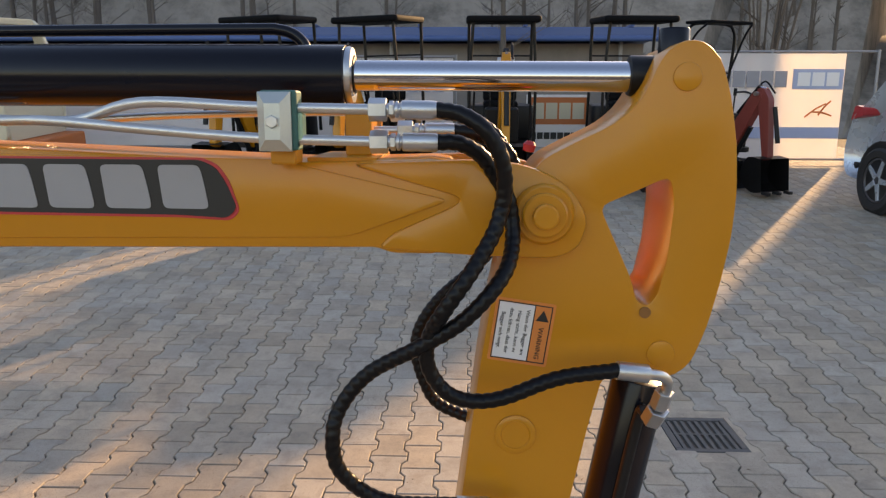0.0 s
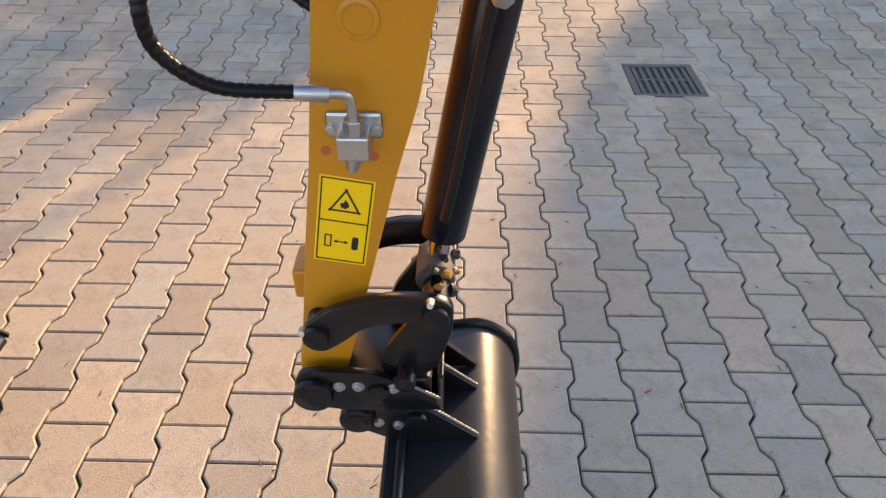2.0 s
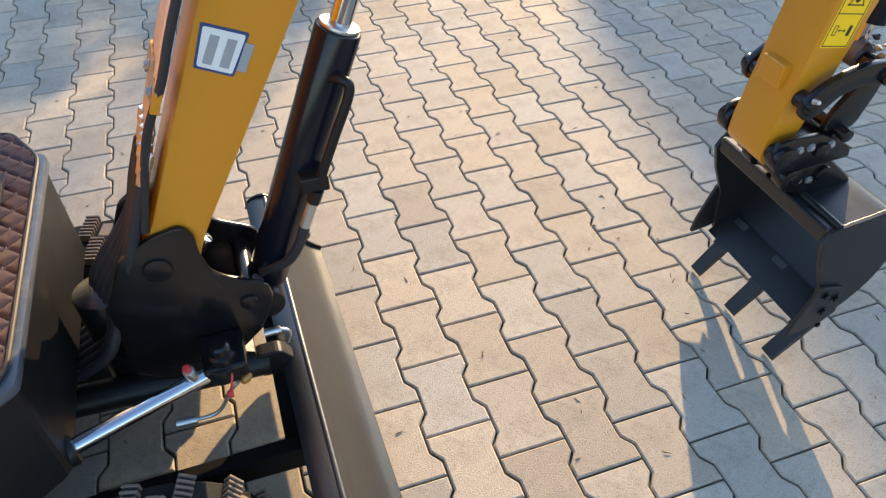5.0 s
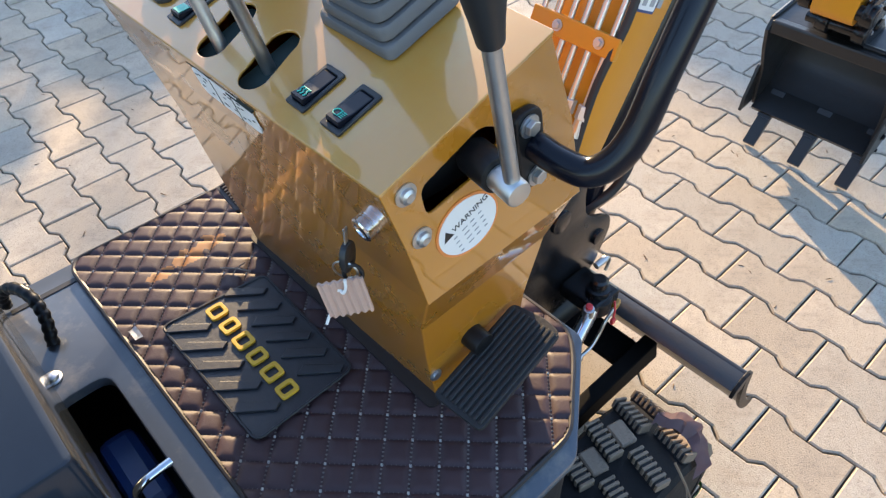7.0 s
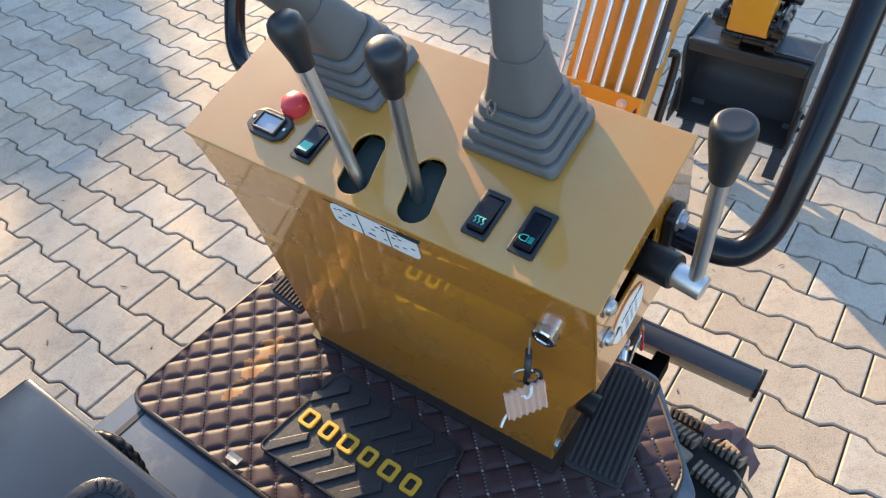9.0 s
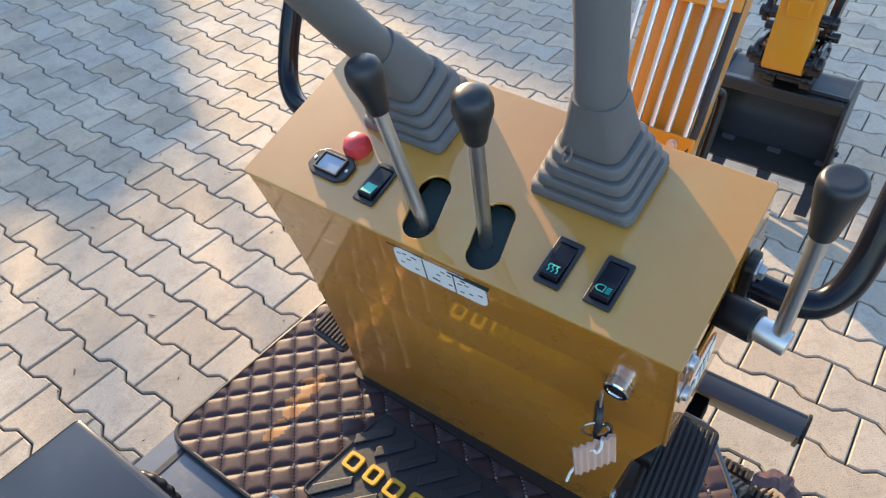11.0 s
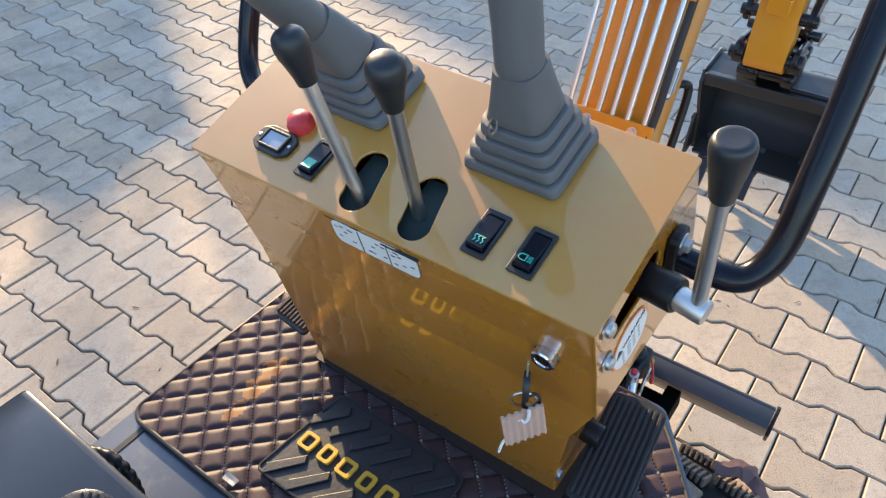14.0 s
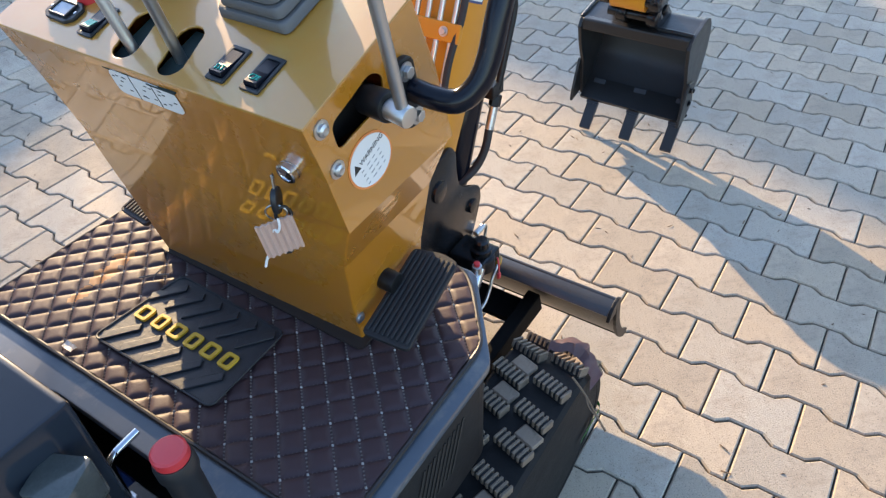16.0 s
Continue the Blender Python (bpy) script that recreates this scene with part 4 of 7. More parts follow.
# ---- the mini excavator: undercarriage and swing post ----
def build_blade():
    b = thing("dozer_blade", "bare satin-steel dozer blade curved lengthwise, held off the paving", "dozer blade")
    prof = smoothed([(-0.424, 0, 0.326), (-0.418, 0, 0.300), (-0.410, 0, 0.262), (-0.394, 0, 0.222), (-0.370, 0, 0.180), (-0.345, 0, 0.150), (-0.320, 0, 0.130)], 5)
    lip = [Vector((-0.474, 0, 0.319)), Vector((-0.462, 0, 0.328)), Vector((-0.448, 0, 0.333)), Vector((-0.434, 0, 0.333))]
    ya, yb = -0.172, 0.648

    def skew(bm):
        """The blade stands a little askew: its far end further back."""
        for v in bm.verts:
            v.co.x -= 0.014 * (v.co.y - ya)
            v.co.z += 0.004 * (v.co.y - ya)
        return bm

    def sheet(line, thick):
        bm = bmesh.new()
        rows = []
        for i, p in enumerate(line):
            d = (line[min(i + 1, len(line) - 1)] - line[max(i - 1, 0)]).normalized()
            q = p + Vector((d.z, 0, -d.x)) * thick
            rows.append([bm.verts.new((v.x, y, v.z)) for v, y in ((p, ya), (p, yb), (q, yb), (q, ya))])
        for a, c in zip(rows, rows[1:]):
            for k in range(4):
                bm.faces.new((a[k], a[(k + 1) % 4], c[(k + 1) % 4], c[k]))
        bm.faces.new(rows[0]), bm.faces.new(rows[-1][::-1])
        bmesh.ops.recalc_face_normals(bm, faces=bm.faces)
        return skew(bm)
    part("face_plate", sheet(prof, 0.007), M_BLADE, b, smooth=True)
    part("top_lip", sheet(lip, 0.006), M_BLADE, b, "steel lip folded back along the top", smooth=True)
    part("fold", skew(cyled((-0.429, ya + 0.0005, 0.3285), (-0.429, yb - 0.0005, 0.3285), 0.0065, seg=20)), M_BLADE, b, smooth=True)
    side = [(p.x + 0.004, p.z + 0.006) for p in lip] + [(p.x + 0.007, p.z + 0.005) for p in prof[::3]] + [(prof[-1].x + 0.003, prof[-1].z - 0.006)] + [(p.x - 0.013, p.z - 0.006) for p in prof[::-3]] + [(-0.440, 0.300), (-0.478, 0.306)]
    for y0, y1 in ((ya - 0.008, ya - 0.0005), (yb + 0.0005, yb + 0.008)):
        part("end_plate", skew(plate(side, y0, y1, "y", 0.0015)), M_BLACK, b, "dark end flange")
    part("bottom_edge", skew(boxed(-0.332, -0.318, ya + 0.004, yb - 0.004, 0.117, 0.1275, 0.003)), M_BLACK, b, "dark cutting edge")
    for y in (0.02, 0.40):
        part("push_arm", plate([(-0.405, 0.185), (-0.425, 0.250), (-0.60, 0.245), (-1.02, 0.24), (-1.02, 0.19), (-0.60, 0.190)], y - 0.016, y + 0.016, "y", 0.003), M_MATT, b)
    part("cross_plate", boxed(-0.505, -0.432, 0.037, 0.383, 0.205, 0.222, 0.002), M_MATT, b)
    part("lift_lug", plate(rounded([(-0.520, 0.300), (-0.520, 0.362), (-0.475, 0.362), (-0.432, 0.300)], 0.01, 3), 0.145, 0.175, "y", 0.003), M_BLACK, b)
    part("lift_cylinder", cyled((-0.98, YC - 0.06, 0.355), (-0.500, YC - 0.06, 0.330), 0.028, seg=24, bevel=0.002), M_BLACK, b, smooth=True)
    return b


def build_track(y0, y1, label):
    t = thing("rubber_track", label, "rubber track", group="crawler tracks")
    xa, xb, zc, r = -0.735, -1.70, 0.185, 0.168
    n = 44

    def at(s, off):
        """A place on the loop s from its front top, moved out by off."""
        flat, arc = xa - xb, math.pi * r
        s %= 2 * (flat + arc)
        if s < arc:
            a = math.pi / 2 - s / r
            return xa + (r + off) * math.cos(a), zc + (r + off) * math.sin(a), a
        s -= arc
        if s < flat:
            return xa - s, zc - r - off, -math.pi / 2
        s -= flat
        if s < arc:
            a = -math.pi / 2 - s / r
            return xb + (r + off) * math.cos(a), zc + (r + off) * math.sin(a), a
        s -= arc
        return xb + s, zc + r + off, math.pi / 2
    total = 2 * (xa - xb + math.pi * r)
    bm = bmesh.new()
    rings = []
    m = 110
    for k in range(m):
        ring = []
        for off, y in ((0.0, y0), (0.008, y0 + 0.008), (0.008, y1 - 0.008), (0.0, y1), (-0.016, y1), (-0.016, y0)):
            x, z, _ = at(total * k / m, off)
            ring.append(bm.verts.new((x, y, z)))
        rings.append(ring)
    for k in range(m):
        a, c = rings[k], rings[(k + 1) % m]
        for q in range(6):
            bm.faces.new((a[q], a[(q + 1) % 6], c[(q + 1) % 6], c[q]))
    bmesh.ops.recalc_face_normals(bm, faces=bm.faces)
    belt = part("belt", bm, M_TRACK, t, smooth=True)
    # slanted lugs in two rows, each with seven worn ridges, and smooth pads between
    w, n = y1 - y0, 41
    lug = bmesh.new()
    box(lug, -0.023, 0.001, -w * 0.215, w * 0.215, -0.004, 0.0145, 0.003, 1)
    lug_me = bpy.data.meshes.new("lug")
    lug.to_mesh(lug_me), lug.free()
    lug_me.materials.append(M_RUBBER)
    rid = bmesh.new()
    for k in range(7):
        u = -w * 0.20 + w * 0.0667 * k
        box(rid, -0.0250, 0.0030, u - 0.0026, u + 0.0026, 0.002, 0.0190, 0.0008, 1)
    rid_me = bpy.data.meshes.new("ridge_strip")
    rid.to_mesh(rid_me), rid.free()
    rid_me.materials.append(M_CLEAT)
    pad = bmesh.new()
    box(pad, 0.010, 0.042, -w * 0.15, w * 0.13, -0.004, 0.007, 0.003, 1)
    pad_me = bpy.data.meshes.new("tread_pad")
    pad.to_mesh(pad_me), pad.free()
    pad_me.materials.append(M_TREAD)
    for k in range(n):
        for sgn in (1, -1):
            x, z, a = at(total * (k + (0.0 if sgn > 0 else 0.15)) / n, 0.008)
            m4 = Matrix.Translation((x, (y0 + y1) / 2 + sgn * w * 0.25, z)) @ pose(0, 0, 0, 0, 90 - math.degrees(a), 0) @ pose(0, 0, 0, 0, 0, -15)
            ob = new("lug", lug_me)
            ob.parent, ob.matrix_basis = t, m4
            rd = new("ridge_strip", rid_me)
            rd.parent = ob
            tagged(rd, kind="stuff")
            if (k + (sgn > 0)) % 2:
                pb = new("tread_pad", pad_me)
                pb.parent, pb.matrix_basis = t, m4
    if y0 < 0:
        rr = r - 0.004
        wall = [(xa + rr * math.cos(a), zc + rr * math.sin(a)) for a in [radians(90 - 9 * k) for k in range(21)]]
        wall += [(xb + rr * math.cos(a), zc + rr * math.sin(a)) for a in [radians(270 - 9 * k) for k in range(21)]]
        part("side_wall", plate(wall, y0 + 0.001, y0 + 0.012, "y"), M_TRACK, t, "dark smooth side wall")
    for x in (xa, xb):
        part("idler_wheel", cyled((x, y0 + 0.03, zc), (x, y1 - 0.03, zc), r - 0.02, seg=32, bevel=0.006), M_BLACK, t, smooth=True)
    part("track_frame", boxed(xb, xa, y0 + 0.035, y1 - 0.035, 0.12, 0.25, 0.01), M_BLACK, t)
    for k in range(3):
        x = xb + 0.24 + k * 0.24
        part("road_wheel", cyled((x, y0 + 0.03, 0.085), (x, y1 - 0.03, 0.085), 0.055, seg=24, bevel=0.006), M_BLACK, t, smooth=True)
    return t


def build_chassis():
    c = thing("undercarriage", "black steel undercarriage frame with the slewing ring", "undercarriage")
    part("cross_member", boxed(-1.40, -0.95, -0.05, 0.49, 0.20, 0.34, 0.01), M_MATT, c)
    part("slew_ring", cyled((-1.18, YC, 0.342), (-1.18, YC, 0.40), 0.21, seg=48, bevel=0.004), M_MATT, c, smooth=True)
    return c


def build_swing_post():
    p = thing("swing_post", "black cast swing post holding the boom foot", "swing post")
    o = [(-0.72, 0.40), (-0.715, 0.56), (-0.672, 0.655), (-0.617, 0.687), (-0.572, 0.697), (-0.556, 0.676), (-0.557, 0.636), (-0.548, 0.594), (-0.526, 0.574), (-0.490, 0.555), (-0.468, 0.541), (-0.463, 0.508), (-0.492, 0.440), (-0.54, 0.395), (-0.66, 0.36)]
    for y0, y1 in ((0.140, 0.1513), (0.2887, 0.300)):
        part("cheek", plate(rounded(o, 0.012, 3), y0, y1, "y", 0.004), M_LINK, p, smooth=True)
    part("web", plate([(-0.72, 0.36), (-0.72, 0.52), (-0.66, 0.50), (-0.62, 0.42), (-0.52, 0.37), (-0.52, 0.345), (-0.66, 0.335)], 0.1518, 0.2882, "y"), M_LINK, p)
    part("king_post", cyled((-0.735, YC, 0.31), (-0.735, YC, 0.54), 0.045, seg=28, bevel=0.004), M_LINK, p, smooth=True)
    for x, z, r in ((-0.622, 0.625, 0.022), (-0.503, 0.512, 0.016)):
        part("pin", cyled((x, 0.134, z), (x, 0.306, z), r, seg=24, bevel=0.002), M_LINK, p, smooth=True)
    part("swing_lug", boxed(-0.60, -0.53, 0.055, 0.1395, 0.425, 0.458, 0.006), M_LINK, p)
    part("lug_pin", spun([(0.022, 0), (0.022, 0.012), (0.016, 0.014), (0.016, 0.03), (0.012, 0.034), (0.002, 0.034)], 24, (-0.566, 0.080, 0.4585)), M_LINK, p, smooth=True)
    return p


def build_swing_cylinder():
    c = thing("swing_cylinder", "chrome rod and black barrel of the boom swing cylinder", "hydraulic cylinder")
    a, b = Vector((-0.572, 0.076, 0.440)), Vector((-0.80, 0.0, 0.435))
    part("rod", cyled(a, b, 0.0135, seg=24), M_CHROME, c, "chrome rod", True)
    part("rod_eye", cyled(a - Vector((0, 0, 0.016)), a + Vector((0, 0, 0.016)), 0.028, seg=24, bevel=0.003), M_BLACK, c, smooth=True)
    part("barrel", cyled(b, b + (b - a) * 1.2, 0.028, seg=28, bevel=0.002), M_BLACK, c, smooth=True)
    fit_ob = part("fitting", cyled((-0.616, 0.061, 0.448), (-0.620, 0.058, 0.474), 0.010, seg=14, bevel=0.002), M_STEEL, c, "steel fitting with a red cap", True)
    part("fitting_cap", cyled((-0.620, 0.058, 0.4745), (-0.6215, 0.0572, 0.483), 0.0065, seg=14, bevel=0.002), M_RED, fit_ob, "red cap", True)
    part("grease_flag", tube([(-0.556, 0.048, 0.450), (-0.560, 0.042, 0.435), (-0.566, 0.038, 0.420)], 0.002, 6), M_RED, c, "red tag on a wire")
    part("tag", boxed(-0.572, -0.562, 0.034, 0.041, 0.406, 0.420, 0.002), M_RED, c)
    return c


def build_boom_cylinder():
    c = thing("boom_cylinder", "black hydraulic cylinder standing in front of the boom", "hydraulic cylinder")
    a, b = Vector((-0.478, YC, 0.462)), Vector((-0.288, YC, 0.930))
    d = (b - a).normalized()
    part("barrel", cyled(a + d * 0.03, b, 0.0345, seg=36, bevel=0.003), M_CYL, c, smooth=True)
    part("gland", cyled(b, b + d * 0.006, 0.030, seg=30, bevel=0.001), M_STEEL, c, "steel gland ring", True)
    part("rod", cyled(b + d * 0.006, b + d * 0.30, 0.0165, seg=28), M_CHROME, c, "chrome rod", True)
    part("eye", cyled(a - Vector((0, 0.05, 0)), a + Vector((0, 0.05, 0)), 0.032, seg=28, bevel=0.003), M_BLACK, c, smooth=True)
    part("rod_eye", cyled(b + d * 0.31 - Vector((0, 0.03, 0)), b + d * 0.31 + Vector((0, 0.03, 0)), 0.028, seg=28, bevel=0.003), M_BLACK, c, smooth=True)
    bm = bmesh.new()
    nut(bm, (-0.497, 0.185, 0.500), (-0.482, 0.185, 0.518), 0.0115)
    part("base_nut", bm, M_STEEL, c, "bright hex nut")
    # feed pipe standing off the barrel's front corner
    h = [Vector(q) for q in ((-0.318, 0.196, 0.868), (-0.300, 0.176, 0.872), (-0.292, 0.168, 0.855), (-0.322, 0.166, 0.785), (-0.356, 0.166, 0.705))]
    part("pipe", tube(h, 0.0078, 12), M_BLACK, c, smooth=True)
    e = h[-1]
    g = (h[-1] - h[-2]).normalized()
    part("clamp", boxed(e.x - 0.030, e.x + 0.016, 0.160, 0.200, e.z - 0.012, e.z + 0.016, 0.003), M_BLACK, c)
    bm = bmesh.new()
    nut(bm, e + g * 0.012, e + g * 0.036, 0.0125)
    part("coupling", bm, M_BLACK, c)
    part("sleeve", cyled(e + g * 0.037, e + g * 0.085, 0.0092, seg=16), M_STEEL, c, "bright sleeve", True)
    part("hose", tube([e + g * 0.085, e + g * 0.13, e + g * 0.17 + Vector((-0.008, 0.01, 0)), e + g * 0.20 + Vector((-0.04, 0.03, 0))], 0.009, 12), M_RUBBER, c, smooth=True)
    return c


# ---- the mini excavator: operator's place ----
def outline_deck(s):
    return [(-0.795 + s, -0.045 - s * 0.4), (-0.94 + s * 0.4, -0.156 - s), (-1.95, -0.156 - s), (-1.95, 0.580 + s), (-0.94 + s * 0.4, 0.580 + s), (-0.795 + s, 0.485 + s * 0.4)]


def build_deck():
    d = thing("upper_deck", "dark blue-grey painted floor deck of a mini excavator", "deck")
    hole = rounded([(-1.365, -0.07), (-1.292, -0.07), (-1.292, 0.345), (-1.365, 0.345)], 0.022, 4)
    part("floor_plate", plate(rounded(outline_deck(0), 0.012, 3), 0.632, 0.650, "z", 0.003, holes=[hole]), M_DECK, d, smooth=True)
    bm = plate(rounded(outline_deck(-0.008), 0.015, 3), 0.43, 0.6315, "z", 0.0, holes=[rounded([(-1.80, -0.10), (-1.20, -0.10), (-1.20, 0.54), (-1.80, 0.54)], 0.02, 3)])
    skirt = part("skirt", bm, M_BLACK, d, "black side skirt with slots")
    for k in range(9):
        x = -1.02 - k * 0.012
        part("vent_slot", turned(boxed(-0.0025, 0.0025, -0.1495, -0.1475, -0.05, 0.05), Matrix.Translation((x, 0, 0.545)) @ pose(0, 0, 0, 0, 20, 0)), M_INK, skirt)
    part("deck_seam", boxed(-1.349, -1.254, 0.5365, 0.5455, 0.6502, 0.6512), M_INK, d, "dark joint across the deck")
    # added block whose blue stands in for the gleam down in the opening
    part("blue_tank", boxed(-1.355, -1.30, 0.19, 0.33, 0.44, 0.56, 0.015), M_DEEPBLUE, d, "blue block added for the bluish gleam in the opening")
    part("underfloor", boxed(-1.79, -1.21, -0.09, 0.53, 0.405, 0.44), M_INK, d)
    return d


MAT = [(-0.806, -0.030), (-0.835, -0.062), (-0.925, -0.132), (-1.225, -0.135), (-1.250, -0.110), (-1.252, 0.555), (-1.238, 0.574), (-0.86, 0.568), (-0.806, 0.47)]


def inside(p, loop):
    c = False
    for (x1, y1), (x2, y2) in zip(loop, loop[1:] + loop[:1]):
        if (y1 > p[1]) != (y2 > p[1]) and p[0] < (x2 - x1) * (p[1] - y1) / (y2 - y1) + x1:
            c = not c
    return c


QC = 0.0332   # side of a quilted diamond, seams at 45 degrees


def build_mat():
    m = thing("floor_mat", "brown quilted leatherette floor mat with pale stitching", "floor mat")
    loop = rounded(MAT, 0.02, 4)
    bm = bmesh.new()
    grid = {}
    n = 10
    for i in range(-18 * n, 18 * n + 1):
        for j in range(-18 * n, 18 * n + 1):
            p, q = i / n * QC * 1.41421 - 1.0275, j / n * QC * 1.41421 - 1.1045
            x, y = (p + q) / 2, (p - q) / 2
            if -1.26 < x < -0.8 and inside((x, y), loop):
                a, b = abs(i / n - round(i / n)), abs(j / n - round(j / n))
                h = 1 - (1 - min(1.0, min(a, b) / 0.30)) ** 2.2 + 0.10 * min(a, b)
                grid[i, j] = bm.verts.new((x, y, 0.6570 + 0.0036 * h + 0.0012 * noise.noise((x * 24, y * 24, 0))))
    for (i, j) in list(grid):
        q = [grid.get(k) for k in ((i, j), (i + 1, j), (i + 1, j + 1), (i, j + 1))]
        if all(q):
            bm.faces.new(q)
    top = part("quilted_top", bm, M_QUILT, m, smooth=True)
    top.data.materials.append(M_RUST)
    for p in top.data.polygons:
        for sx, sy, r in ((-1.073, 0.463, 0.030), (-1.112, 0.456, 0.034), (-1.162, 0.452, 0.027)):
            d = math.hypot(p.center.x - sx, (p.center.y - sy) * 1.4) + 0.008 * noise.noise((p.center.x * 60, p.center.y * 60, 3))
            if d < r * 0.72 and p.center.z > 0.6580:
                p.material_index = 1
    part("mat_base", plate(loop, 0.6505, 0.6545, "z"), M_PIPING, m, "dark mat backing")
    part("edge_piping", tube([(x, y, 0.657) for x, y in loop + loop[:1]], 0.0036, 8, smooth_line=False), M_PIPING, m, "dark bound edge", True)
    # stitches along the seams, with a thicker knot where they cross
    seams, knots = bmesh.new(), bmesh.new()
    for fam in (0, 1):
        for k in range(-18, 19):
            for q in range(-108, 109):
                u, v = (k, q / 6) if fam == 0 else (q / 6, k)
                a, b = u * QC * 1.41421 - 1.0275, v * QC * 1.41421 - 1.1045
                x, y = (a + b) / 2, (a - b) / 2
                if not (-1.25 < x < -0.81 and inside((x, y), loop)):
                    continue
                knot = q % 6 == 0
                if knot and fam:
                    continue
                ln, wd, up = (0.0021, 0.0017, 0.0029) if knot else (0.0021, 0.0012, 0.0022) if fam else (0.0013, 0.0004, 0.0009)
                t = Matrix.Translation((x, y, 0.6572 + 0.0012 * noise.noise((x * 24, y * 24, 0)))) @ pose(0, 0, 0, 0, 0, 45 if fam == 0 else -45)
                bm = knots if knot else seams
                vs = [bm.verts.new(t @ Vector(w)) for w in ((-ln, -wd, 0), (ln, -wd, 0), (ln, wd, 0), (-ln, wd, 0), (0, 0, up))]
                for a, b in ((0, 1), (1, 2), (2, 3), (3, 0)):
                    bm.faces.new((vs[a], vs[b], vs[4]))
    for name, bm, mat in (("stitching", seams, M_THREAD), ("knot_stitching", knots, M_KNOT)):
        part(name, bm, mat, m, "pale stitched seams")["kind"] = "stuff"
    return m


def build_pad():
    p = thing("heel_pad", "black ribbed rubber heel pad with raised yellow shapes", "heel pad")
    o = rounded([(-1.206, 0.352), (-1.052, 0.338), (-1.057, 0.118), (-1.204, 0.113)], 0.012, 4)
    part("pad_body", plate(o, 0.6625, 0.6655, "z", 0.001), M_PAD, p)
    part("rim", tube([(x, y, 0.6660) for x, y in o + o[:1]], 0.0020, 6, smooth_line=False), M_PAD, p, smooth=True)
    slant = math.degrees(math.atan2(-0.036, 0.042))
    for x, n, y_first, gap in ((-1.180, 5, 0.323, 0.0425), (-1.089, 6, 0.326, 0.0365)):
        for k in range(n):
            y = y_first - k * gap
            o = [(-0.030, -0.0075), (0.026, -0.0060), (0.030, 0.0055), (-0.024, 0.0075)]
            part("rib", turned(plate(o, 0.6655, 0.6692, "z", 0.0012), Matrix.Translation((x, y, 0)) @ pose(0, 0, 0, 0, 0, slant)), M_PAD, p)
    for k in range(6):
        y = 0.3215 - k * 0.0347
        w = 0.0125 if k % 2 == 0 else 0.0112
        o = rounded([(-0.0130, -w), (0.0130, -w), (0.0130, w), (-0.0130, w)], 0.0055, 3)
        i = rounded([(-0.0078, -w + 0.0056), (0.0078, -w + 0.0056), (0.0078, w - 0.0056), (-0.0078, w - 0.0056)], 0.003, 3)
        bm = plate(o, 0.6656, 0.6700, "z", 0.0006, holes=[i])
        part("raised_shape", turned(bm, Matrix.Translation((-1.1375, y, 0))), M_LETTER, p, "raised yellow frame shape")
    return p


def top_z(x, y=0.2):
    """The console's top: it rises away from the seat and falls a little towards the right."""
    return 1.079 + 0.33 * (x + 1.10) - 0.0275 * (0.436 - y)


